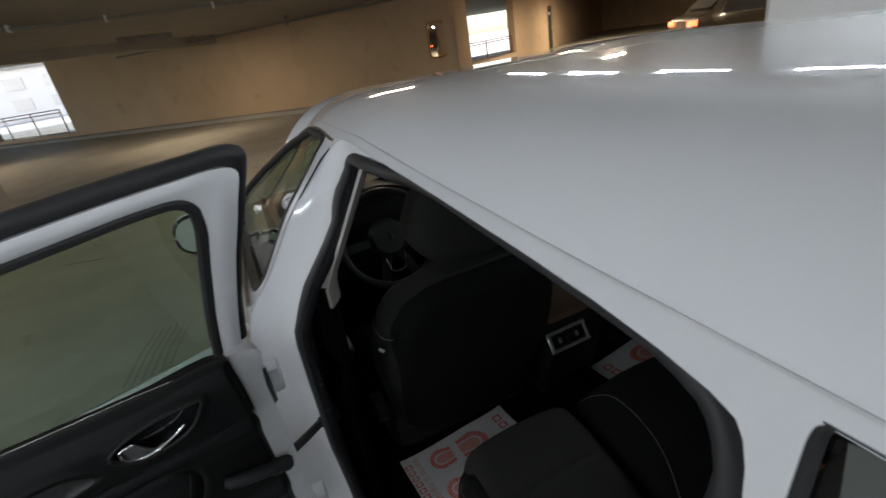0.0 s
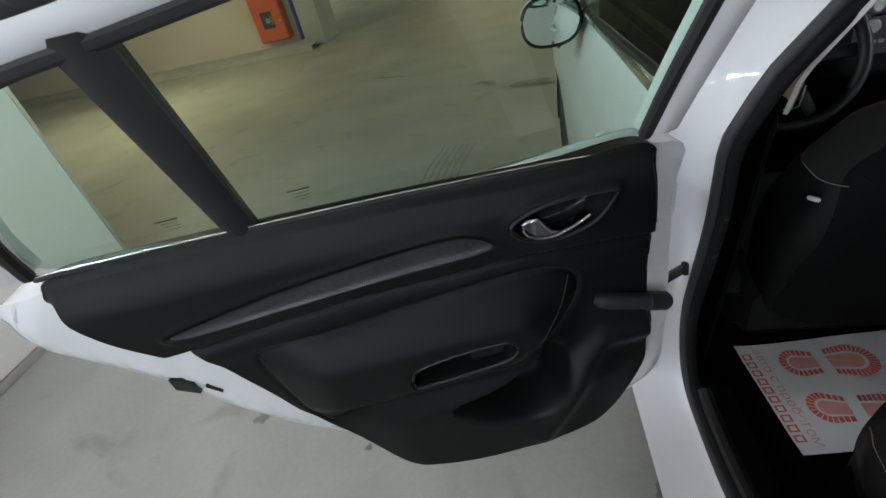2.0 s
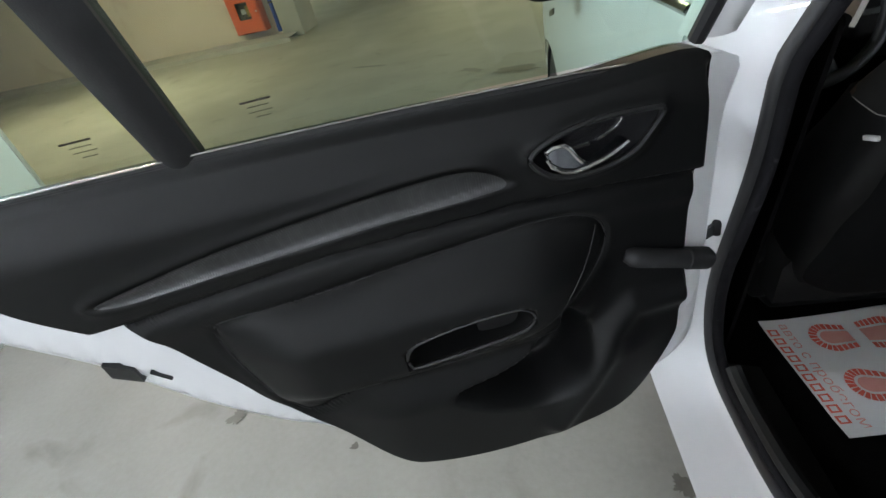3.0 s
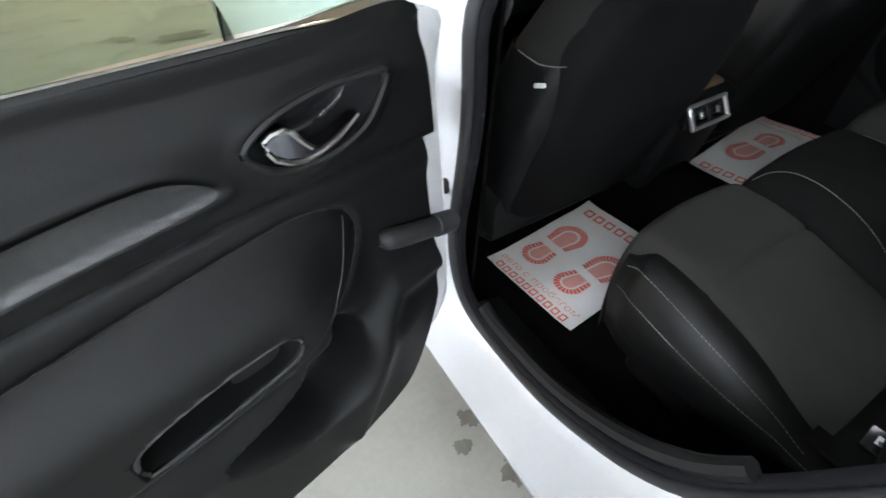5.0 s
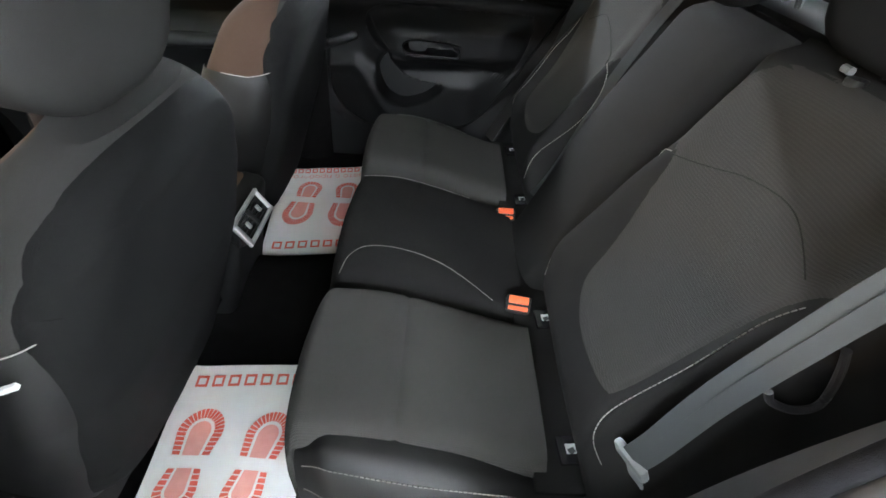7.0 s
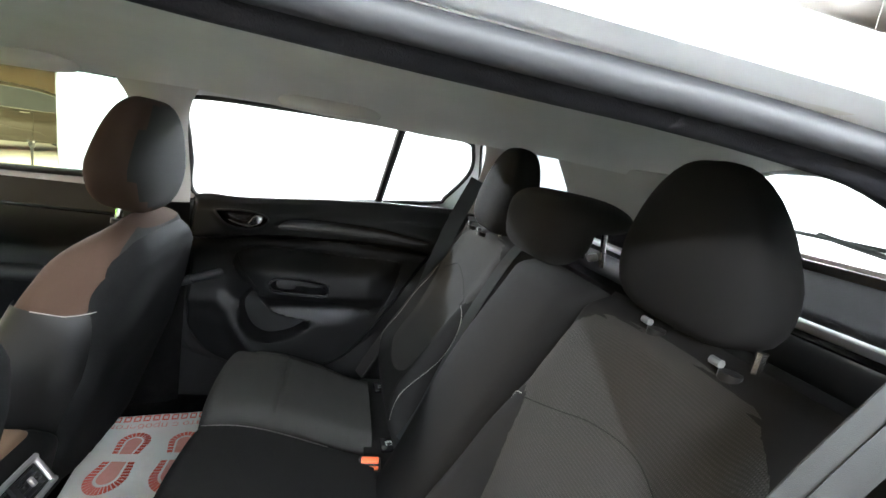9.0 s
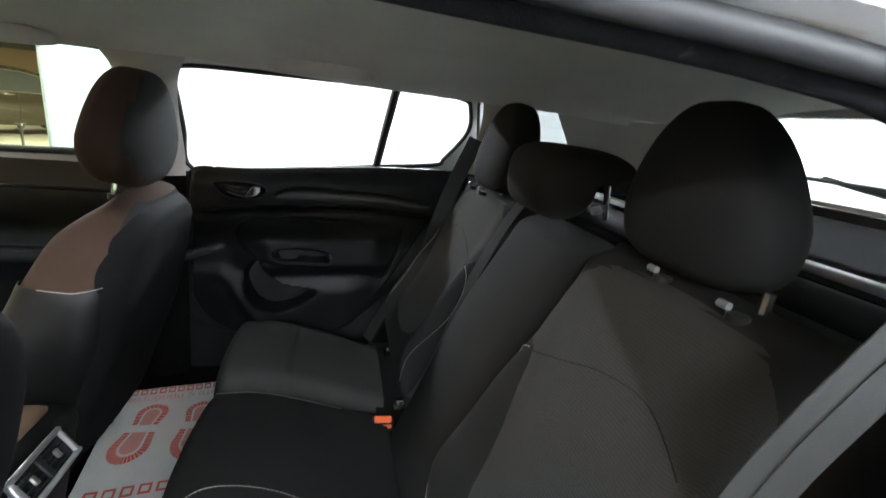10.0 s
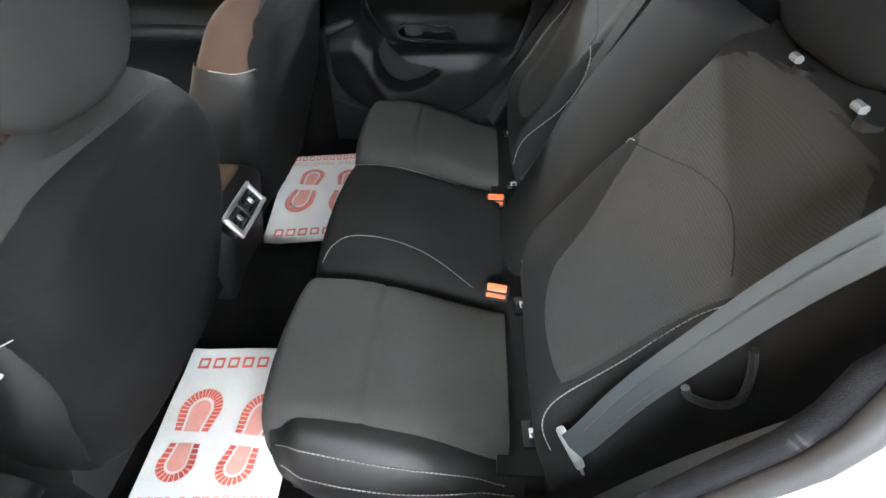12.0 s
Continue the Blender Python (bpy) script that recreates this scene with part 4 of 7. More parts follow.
def wing_mirror(sign):
    bm = bmesh.new()
    def shell(u, v):
        a, b = 2 * math.pi * u, math.pi * v
        x, z = math.cos(a) * math.sin(b), math.sin(a) * math.sin(b)
        k = 1.0 / max(abs(x) ** 2.6 + abs(z) ** 2.6, 1e-6) ** (1 / 2.6) * max(abs(math.sin(b)), 1e-6)
        return Vector((sign * 0.960 + sign * 0.083 * x * k, 0.525 + (0.075 if math.cos(b) > 0 else 0.038) * math.cos(b), 1.008 + 0.068 * z * k))
    grid(shell, 28, 14, True, False, bm)
    bmesh.ops.remove_doubles(bm, verts=bm.verts, dist=0.0005)
    m = part("wing_mirror", bm, PAINT, car, "white wing mirror")
    part("rim", sweep([(sign * (0.960 + 0.078 * math.copysign(abs(math.cos(a)) ** 0.77, math.cos(a))), 0.490, 1.008 + 0.063 * math.copysign(abs(math.sin(a)) ** 0.77, math.sin(a))) for a in np.linspace(0, 2 * math.pi, 33)[:-1]], 0.007, 6, True), TRIM_PIANO, m)
    part("glass", thicken(grid(lambda u, v: (sign * (0.960 + 0.076 * math.cos(2 * math.pi * u) * abs(math.cos(2 * math.pi * u)) ** -0.23 * v), 0.4845 + 0.0025 * v * v, 1.008 + 0.061 * math.sin(2 * math.pi * u) * max(abs(math.sin(2 * math.pi * u)), 1e-6) ** -0.23 * v), 40, 6, True), 0.002), MIRROR, m, "mirror glass")
    part("foot", sweep(smooth_line([(sign * 0.84, 0.60, 0.985), (sign * 0.875, 0.585, 0.975), (sign * 0.92, 0.56, 0.975)], 8), 0.024, 8), TRIM_PIANO, m, "gloss black mirror foot")
    return m


def pillar_edge(z):
    """Where the rear door opening begins on the B-pillar."""
    return float(np.interp(z, (0.93, 1.05, 1.20, 1.296), (-0.174, -0.174, -0.178, -0.192)))


for _s, _b in ((-1, body_left), (1, body_right)):
    part("pillar_cover", thicken(grid(lambda u, v: (_s * (wide(-0.19, 1.0 + 0.30 * v) + 0.003), pillar_edge(1.0 + 0.30 * v) + 0.001 + 0.034 * u, 1.0 + 0.30 * v), 4, 14), 0.002), TRIM_PIANO, _b, "gloss black B-pillar cover")

wing_mirror(-1), wing_mirror(1)


def wheel(x, y, sign):
    w = part("wheel", lathe([(0.20, -0.10), (0.305, -0.10), (0.318, -0.085), (0.322, 0), (0.318, 0.085), (0.305, 0.10), (0.20, 0.10)], 40, place=Matrix.Translation((x, y, 0.322)) @ pose(0, 0, 0, 0, 90, 0)), TYRE, car, "black road tyre on an alloy wheel")
    bm = bmesh.new()
    lathe([(0.205, -0.07), (0.212, 0.0), (0.205, 0.07), (0.19, 0.075), (0.185, 0.0)], 32, bm, Matrix.Translation((x, y, 0.322)) @ pose(0, 0, 0, 0, 90, 0))
    for k in range(5):
        m = Matrix.Translation((x + sign * 0.055, y, 0.322)) @ pose(0, 0, 0, 72 * k, 0, 0)
        box(bm, (-0.012, -0.028, 0.03), (0.014, 0.028, 0.20), 0.006, 1, m)
    lathe([(0.05, -0.02), (0.05, 0.015), (0.03, 0.02)], 16, bm, Matrix.Translation((x + sign * 0.055, y, 0.322)) @ pose(0, 0, 0, 0, 90 * sign, 0))
    part("rim", bm, ALU, w, "grey five-spoke alloy rim")


for _y in (1.20, -1.55):
    wheel(-0.765, _y, -1), wheel(0.765, _y, 1)
for _s in (-1, 1):
    part("wheel_arch_liner", thicken(grid(lambda u, v: (_s * (0.62 + 0.25 * v), 1.20 - 0.358 * math.cos(math.pi * u), 0.305 + 0.358 * math.sin(math.pi * u)), 16, 2), 0.004), RUBBER, car)
    part("wheel_arch_liner", thicken(grid(lambda u, v: (_s * (0.62 + 0.25 * v), -1.55 - 0.353 * math.cos(math.pi * u), 0.305 + 0.353 * math.sin(math.pi * u)), 16, 2), 0.004), RUBBER, car)
    part("headlamp", thicken(grid(lambda u, v: (_s * (0.52 + 0.27 * u), 2.02 - 0.10 * u * u, 0.66 + 0.09 * v + 0.03 * u), 8, 4), 0.02), GLASS_CLEAR, car)


# ---- rear doors ----
CARD = flat2([(0.092, 1.016), (0.074, 0.974), (0.068, 0.907), (0.064, 0.80), (0.058, 0.647), (0.060, 0.585), (0.095, 0.525), (0.153, 0.482), (0.230, 0.452), (0.365, 0.440), (0.475, 0.455),
              (0.550, 0.492), (0.624, 0.582), (0.664, 0.645), (0.728, 0.762), (0.772, 0.845), (0.800, 0.868), (0.852, 0.915), (0.884, 0.965), (0.886, 1.010), (0.860, 1.032), (0.72, 1.033), (0.592, 1.030), (0.411, 1.024), (0.224, 1.015)], 120)
SHELL = flat2([(0.040, 0.995), (0.030, 0.90), (0.022, 0.60), (0.035, 0.52), (0.10, 0.470), (0.22, 0.432), (0.365, 0.420), (0.48, 0.440), (0.565, 0.492), (0.636, 0.565),
               (0.692, 0.607), (0.771, 0.688), (0.830, 0.768), (0.862, 0.808), (0.930, 0.872), (0.972, 0.915), (0.982, 0.965), (0.95, 0.998), (0.60, 0.996), (0.30, 0.989)], 100)
STRIP = flat2([(0.768, 0.914), (0.66, 0.936), (0.574, 0.948), (0.45, 0.959), (0.36, 0.961), (0.322, 0.950), (0.304, 0.931), (0.34, 0.926), (0.42, 0.924), (0.517, 0.919), (0.63, 0.912), (0.74, 0.905)], 70)
BOWL = flat2([(0.283, 0.955), (0.271, 0.935), (0.245, 0.923), (0.205, 0.922), (0.170, 0.933), (0.149, 0.955), (0.140, 0.973), (0.162, 0.977), (0.21, 0.978), (0.256, 0.971)], 48)
INSERT_EDGE = [(0.239, 0.735), (0.199, 0.775), (0.188, 0.815), (0.206, 0.846), (0.26, 0.862), (0.384, 0.856), (0.541, 0.843), (0.660, 0.838), (0.684, 0.822), (0.682, 0.775), (0.664, 0.715), (0.630, 0.640)]
INSERT = flat2(INSERT_EDGE + [(0.53, 0.672), (0.42, 0.690), (0.32, 0.705)], 60)
PULL = flat2([(0.468, 0.740), (0.468, 0.720), (0.452, 0.714), (0.335, 0.724), (0.305, 0.735), (0.301, 0.754), (0.322, 0.767), (0.387, 0.766), (0.45, 0.755)], 48)
POCKET = flat2([(0.424, 0.612), (0.387, 0.571), (0.337, 0.549), (0.287, 0.545), (0.242, 0.571), (0.218, 0.615), (0.214, 0.665), (0.228, 0.702), (0.254, 0.728), (0.272, 0.685), (0.304, 0.647), (0.352, 0.629)], 54)


def inside_many(poly, s, z):
    """Signed distances of many points to a polygon, positive inside."""
    best, odd = np.full(s.shape, 1e9), np.zeros(s.shape, bool)
    for (ax, ay), (bx, by) in zip(poly[-1:] + poly[:-1], poly):
        dx, dy = bx - ax, by - ay
        k = np.clip(((s - ax) * dx + (z - ay) * dy) / (dx * dx + dy * dy + 1e-12), 0, 1)
        best = np.minimum(best, np.hypot(s - ax - k * dx, z - ay - k * dy))
        if ay != by:
            odd ^= ((ay > z) != (by > z)) & (s < (bx - ax) * (z - ay) / (by - ay) + ax)
    return np.where(odd, best, -best)


def step_many(a, b, x):
    k = np.clip((x - a) / (b - a), 0, 1)
    return k * k * (3 - 2 * k)


def card_depths(s, z):
    """How far the door card stands into the car at places along and up the door."""
    rim = inside_many(CARD, s, z)
    crease = np.interp(s, (0.05, 0.2, 0.306, 0.523, 0.752, 0.9), (0.876, 0.890, 0.896, 0.892, 0.873, 0.866))
    n = 0.088 + 0.020 * step_many(crease - 0.004, crease + 0.010, z) * (1 - step_many(0.965, 1.030, z))
    n += 0.006 * np.exp(-((z - crease + 0.030) / 0.018) ** 2)
    n -= 0.006 * np.exp(-((z - crease + 0.004) / 0.005) ** 2)
    n += 0.040 * step_many(0.655, 0.715, z) * (1 - step_many(0.775, 0.86, z)) * step_many(0.17, 0.30, s) * (1 - step_many(0.58, 0.70, s))
    n += 0.028 * (1 - step_many(0.60, 0.69, z)) * step_many(0.06, 0.18, s) * (1 - step_many(0.50, 0.62, s))
    line = ((0.07, 0.680), (0.148, 0.682), (0.185, 0.652), (0.225, 0.57), (0.275, 0.49))
    gap = np.full(s.shape, 1e9)
    for (ax, ay), (bx, by) in zip(line, line[1:]):
        dx, dy = bx - ax, by - ay
        k = np.clip(((s - ax) * dx + (z - ay) * dy) / (dx * dx + dy * dy), 0, 1)
        gap = np.minimum(gap, np.hypot(s - ax - k * dx, z - ay - k * dy))
    n += 0.016 * np.exp(-(gap / 0.022) ** 2)
    strip = inside_many(STRIP, s, z)
    n += 0.003 * np.exp(-(strip / 0.007) ** 2) - 0.004 * step_many(-0.004, 0.004, strip)
    ins = inside_many(INSERT, s, z)
    n += 0.004 * step_many(0.0, 0.02, ins) - 0.0045 * np.exp(-((ins - 0.001) / 0.004) ** 2)
    bowl = inside_many(BOWL, s, z)
    n += 0.004 * np.exp(-((bowl + 0.003) / 0.007) ** 2) - 0.032 * step_many(-0.002, 0.018, bowl)
    n -= 0.050 * step_many(-0.003, 0.012, inside_many(PULL, s, z))
    n -= 0.085 * step_many(-0.004, 0.024, inside_many(POCKET, s, z))
    return n - 0.022 * (1 - step_many(0.0, 0.016, rim)) * (1 - 0.8 * step_many(0.985, 1.010, z))




def on_card(bm, place, lift):
    """Lays a flat (s, z) mesh on the door card, lift above it."""
    vs = list(bm.verts)
    s, z = np.array([v.co.x for v in vs]), np.array([v.co.y for v in vs])
    for v, a, n, b in zip(vs, s, card_depths(s, z), z):
        v.co = place(a, n + lift, b)
    return bm


def loop_on_card(loop, place, lift):
    s, z = np.array([p[0] for p in loop]), np.array([p[1] for p in loop])
    return [place(a, n + lift, b) for a, n, b in zip(s, card_depths(s, z), z)]


def card_sheet(place, nu, nv):
    """The door card as one clean sheet between its lower and upper edge."""
    lo, hi = min(p[0] for p in CARD) + 0.0004, max(p[0] for p in CARD) - 0.0004
    u = np.linspace(0, 1, nu + 1)
    cols = lo + (hi - lo) * (u - 0.8 * np.sin(2 * math.pi * u) / (2 * math.pi))
    pts = []
    for c in cols:
        cuts = [ay + (c - ax) * (by - ay) / (bx - ax) for (ax, ay), (bx, by) in zip(CARD[-1:] + CARD[:-1], CARD) if (ax > c) != (bx > c)]
        v = np.linspace(0, 1, nv + 1)
        pts.append(min(cuts) + (max(cuts) - min(cuts)) * (v - 0.5 * np.sin(2 * math.pi * v) / (2 * math.pi)))
    zz = np.array(pts)
    ss = np.repeat(cols[:, None], nv + 1, 1)
    nn = card_depths(ss, zz)
    return grid(lambda a, b: place(ss[round(a * nu), round(b * nv)], nn[round(a * nu), round(b * nv)], zz[round(a * nu), round(b * nv)]), nu, nv)


def rear_door(place, skin_name, open_door, parent):
    """place(s, n, z) lays the door into the car: s from the hinge back, n into the cabin."""
    def up(loop, depth):
        return [place(s, depth(s, z), z) for s, z in loop]
    shell = sliced(filled([SHELL]), 0.03, 0.03)
    raised(shell, lambda s, z: place(s, 0.070 - 0.012 * (1 - step01(0.0, 0.02, inside(SHELL, (s, z)))) - 0.055 * step01(0.05, 0.09, inside(CARD, (s, z))), z))
    skirt(shell, lambda p: p)
    rim = [e for e in shell.edges if e.is_boundary]
    if open_door:
        back = sliced(filled([SHELL]), 0.10, 0.06)
        raised(back, lambda s, z: place(s, 0.004 - 0.016 * math.sin(math.pi * min(1, max(0, (z - 0.40) / 0.65))), z))
        me = bpy.data.meshes.new("skin")
        back.to_mesh(me)
        back.free()
        shell.from_mesh(me)
        bpy.data.meshes.remove(me)
        count = len(SHELL)
        vs = [[shell.verts.new(place(s, d, z)) for d in (0.060, 0.004)] for s, z in SHELL]
        for k in range(count):
            shell.faces.new((vs[k - 1][0], vs[k][0], vs[k][1], vs[k - 1][1]))
        bmesh.ops.remove_doubles(shell, verts=shell.verts, dist=0.0006)
    door = part(skin_name, shell, PAINT if open_door else TRIM, parent, "white rear door, swung wide open" if open_door else "closed white rear door")
    bm = card_sheet(place, 230 if open_door else 150, 190 if open_door else 120)
    skirt(bm, lambda p: p + (place(0, 0.06, 0) - place(0, 0.085, 0)))
    part("door_card", bm, TRIM_SOFT, door, "black soft door card with a map pocket")
    part("decor_strip", on_card(sliced(filled([[(0.97 * (s - 0.53) + 0.53, 0.94 * (z - 0.934) + 0.934) for s, z in STRIP]]), 0.008, 0.005), place, 0.0028), CARBON, door, "carbon-look decor strip")
    lever = filled([[(0.270, 0.953), (0.268, 0.941), (0.262, 0.932), (0.252, 0.926), (0.238, 0.922), (0.222, 0.9225), (0.205, 0.926), (0.190, 0.931), (0.176, 0.938), (0.177, 0.940), (0.192, 0.935), (0.207, 0.931), (0.222, 0.930), (0.230, 0.933), (0.236, 0.941), (0.243, 0.953), (0.250, 0.957), (0.262, 0.957)]])
    sliced(lever, 0.006, 0.005)
    raised(lever, lambda s, z: place(s, 0.119 - 0.007 * step01(0.225, 0.175, s) - 0.002 * step01(0.25, 0.27, s), z + 0.008))
    skirt(lever, lambda p: p + (place(0, 0.09, 0) - place(0, 0.104, 0)))
    rim = sweep([place(s, 0.1195 - 0.007 * step01(0.225, 0.175, s), z + 0.008) for s, z in [(0.177, 0.939), (0.192, 0.932), (0.207, 0.928), (0.224, 0.9245), (0.240, 0.924), (0.253, 0.928), (0.263, 0.935), (0.268, 0.945), (0.268, 0.953), (0.262, 0.956), (0.250, 0.956), (0.244, 0.951), (0.237, 0.940), (0.230, 0.932)]], 0.0026, 6)
    lever = part("door_handle", lever, HANDLE_FACE, door, "satin chrome inside door handle")
    part("edge", rim, CHROME, lever, "bright chrome edge")
    part("handle_bowl", on_card(sliced(filled([[(0.95 * (s - 0.21) + 0.21, 0.95 * (z - 0.950) + 0.950) for s, z in BOWL]]), 0.006, 0.004), place, 0.002), TRIM_PIANO, door, "gloss black handle bowl")
    part("handle_rim", sweep(loop_on_card(BOWL, place, 0.001), 0.0035, 6, True), TRIM, door)
    part("pull_rim", sweep([place(s, 0.1285, z) for s, z in PULL], 0.0032, 6, True), TRIM_PIANO, door, "gloss black rim of the pull cup")
    part("pull_grip", raised(sliced(filled([flat2([(0.326, 0.731), (0.318, 0.755), (0.341, 0.762), (0.391, 0.759), (0.374, 0.747), (0.368, 0.731)], 30)]), 0.01, 0.01), lambda s, z: place(s, 0.112, z)), TRIM, door)
    # thin dark tubes stand in for the shade in groove and crease
    part("groove_shade", sweep(loop_on_card(flat2(INSERT_EDGE, 60, False), place, 0.0006), 0.0013, 5), RUBBER, door)
    part("crease_shade", sweep(loop_on_card([(s, float(np.interp(s, (0.05, 0.2, 0.306, 0.523, 0.752, 0.9), (0.876, 0.890, 0.896, 0.892, 0.873, 0.866))) - 0.003) for s in np.linspace(0.085, 0.735, 40)], place, 0.0005), 0.0016, 5), RUBBER, door)
    part("insert_seam", sweep(loop_on_card(flat2([(0.203, 0.835), (0.222, 0.79), (0.262, 0.735)], 12, False), place, 0.0002), 0.0010, 5), RUBBER, door)
    grommet = bmesh.new()
    sweep(smooth_line([place(0.162, 0.088, 0.772), place(0.140, 0.096, 0.766), place(0.072, 0.098, 0.745)], 8), lambda u: 0.009 + 0.005 * min(1, 4 * u), 10, bm=grommet)
    sweep([place(0.083, 0.098, 0.7485), place(0.080, 0.098, 0.7475), place(0.050, 0.098, 0.738), place(0.044, 0.098, 0.736)], lambda u: 0.0155 if 0.05 < u < 0.95 else 0.011, 14, bm=grommet)
    part("wiring_grommet", grommet, RUBBER, door, "black rubber wiring grommet")
    def tilt(z):
        return 0.075 + 0.50 * (z - 1.035)
    if open_door:
        glass_a = flat2([(0.080, 1.022), (0.074, 1.10), (0.060, 1.20), (0.048, 1.285), (0.058, 1.322), (0.11, 1.327), (0.22, 1.316), (0.40, 1.297), (0.574, 1.278), (0.592, 1.15), (0.603, 1.030), (0.35, 1.026)], 60)
    else:
        glass_a = flat2([(0.092, 1.022), (0.100, 1.10), (0.122, 1.21), (0.150, 1.258), (0.20, 1.270), (0.40, 1.276), (0.574, 1.270), (0.582, 1.15), (0.595, 1.030), (0.35, 1.026)], 60)
    glass_b = flat2([(0.628, 1.03), (0.622, 1.15), (0.615, 1.268), (0.68, 1.264), (0.745, 1.245), (0.79, 1.20), (0.845, 1.11), (0.865, 1.045), (0.75, 1.035)], 50)
    for loop, name in ((glass_a, "door_window"), (glass_b, "small_door_window")):
        if open_door:
            ob = part(name, raised(sliced(filled([loop]), 0.2, 0.2), lambda s, z: place(s, tilt(z), z)), GLASS, door, "green tinted door glass")
            ob.visible_shadow = False
    if not open_door:
        return door
    def belt(s):
        return float(np.interp(s, (0.08, 0.224, 0.411, 0.592, 0.842), (1.000, 1.012, 1.021, 1.026, 1.030)))
    # upper frame: inner black gasket, white painted frame, outer black weatherstrip
    lines = {}
    core = [(0.085, 1.02), (0.078, 1.10), (0.064, 1.20), (0.052, 1.285), (0.064, 1.320), (0.11, 1.325), (0.22, 1.314), (0.40, 1.295), (0.58, 1.276), (0.68, 1.266), (0.75, 1.246), (0.80, 1.20), (0.86, 1.11), (0.888, 1.04)]
    edge = [(0.045, 1.02), (0.036, 1.10), (0.020, 1.20), (-0.002, 1.30), (-0.004, 1.350), (0.08, 1.352), (0.22, 1.341), (0.40, 1.322), (0.58, 1.303), (0.70, 1.292), (0.79, 1.264), (0.86, 1.205), (0.915, 1.12), (0.945, 1.04)]
    seal = [(0.028, 1.02), (0.020, 1.10), (0.004, 1.20), (-0.020, 1.30), (-0.026, 1.372), (0.06, 1.376), (0.22, 1.365), (0.40, 1.346), (0.58, 1.326), (0.71, 1.314), (0.81, 1.286), (0.885, 1.22), (0.94, 1.13), (0.970, 1.04)]
    for key, line in (("core", core), ("edge", edge), ("seal", seal)):
        lines[key] = flat2(line, 80, False)
    def band(one, two, d0, d1, back):
        def fn(u, v):
            k = int(round(u * 80))
            (s0, z0), (s1, z1) = lines[one][k], lines[two][k]
            return place(s0 + (s1 - s0) * v, tilt(z0 + (z1 - z0) * v) + d0 + (d1 - d0) * v + 0.006 * math.sin(math.pi * v), z0 + (z1 - z0) * v)
        bm = grid(fn, 80, 5)
        skirt(bm, lambda p: p + (place(0, 0, 0) - place(0, back, 0)))
        return bm
    part("window_frame", band("core", "edge", 0.006, 0.010, 0.035), PAINT, door, "white painted window frame")
    part("outer_weatherstrip", band("edge", "seal", -0.004, -0.014, 0.022), RUBBER, door, "black weatherstrip round the window frame")
    part("window_gasket", sweep([place(s, tilt(z) + 0.004, z) for s, z in lines["core"]], 0.009, 8), RUBBER, door)
    part("belt_gasket", sweep([place(s, 0.080, belt(s) + 0.003) for s in np.linspace(0.085, 0.885, 24)], 0.0040, 6), RUBBER, door)
    part("belt_strip", sweep([place(s, 0.0835, belt(s) + 0.0085) for s in np.linspace(0.085, 0.885, 24)], 0.0016, 6), CHROME, door, "thin bright strip under the glass")
    divider = grid(lambda u, v: place(0.583 + 0.017 * (1 - v) + (0.047 - 0.008 * (1 - v)) * u, tilt(1.020 + 0.262 * v) + 0.005 + 0.010 * math.sin(math.pi * u), 1.020 + 0.262 * v), 6, 14)
    skirt(divider, lambda p: p + (place(0, 0, 0) - place(0, 0.018, 0)))
    part("window_divider", divider, RUBBER, door, "black divider between the panes")
    for k, (s0, z0) in enumerate(((0.525, 1.052), (0.685, 1.055))):
        for j, (w, h) in enumerate(((0.028, 0.0020), (0.020, 0.0007), (0.022, 0.0007), (0.014, 0.0007))):
            zz = z0 + 0.020 - 0.0055 * j
            part("etched_mark", raised(filled([[(s0 - w / 2, zz - h / 2), (s0 + w / 2, zz - h / 2), (s0 + w / 2, zz + h / 2), (s0 - w / 2, zz + h / 2)]]), lambda s, z: place(s, tilt(z) + 0.0015, z)), ETCH, door, "grey etched maker's mark" if j == 0 else "", True)
    latch = bmesh.new()
    for a, b, c, d, e, g in ((0.808, 0.838, 0.030, 0.075, 0.764, 0.798), (0.776, 0.794, 0.045, 0.0755, 0.757, 0.765)):
        ring = [place(a, c, e), place(b, c, e + 0.02), place(b, c, g + 0.01), place(a, c, g - 0.01), place(a, d, e), place(b, d, e + 0.02), place(b, d, g + 0.01), place(a, d, g - 0.01)]
        vs = [latch.verts.new(p) for p in ring]
        for f in ((0, 1, 2, 3), (4, 7, 6, 5), (0, 4, 5, 1), (1, 5, 6, 2), (2, 6, 7, 3), (3, 7, 4, 0)):
            latch.faces.new([vs[i] for i in f])
    part("latch", latch, TRIM_PIANO, door, "black door latch")
    return door


_U, _N, _O = Vector((-0.972, -0.236, 0)), Vector((0.236, -0.972, 0)), Vector((-0.85, -0.26, 0))
rear_door(lambda s, n, z: _O + _U * s + _N * n + Vector((0, 0, z)), "rear_left_door", True, car)
rear_door(lambda s, n, z: Vector((0.813 - n, -0.157 - 1.075 * s, z - 0.024 * max(0.0, 1 - s / 0.6))), "rear_right_door", False, car)

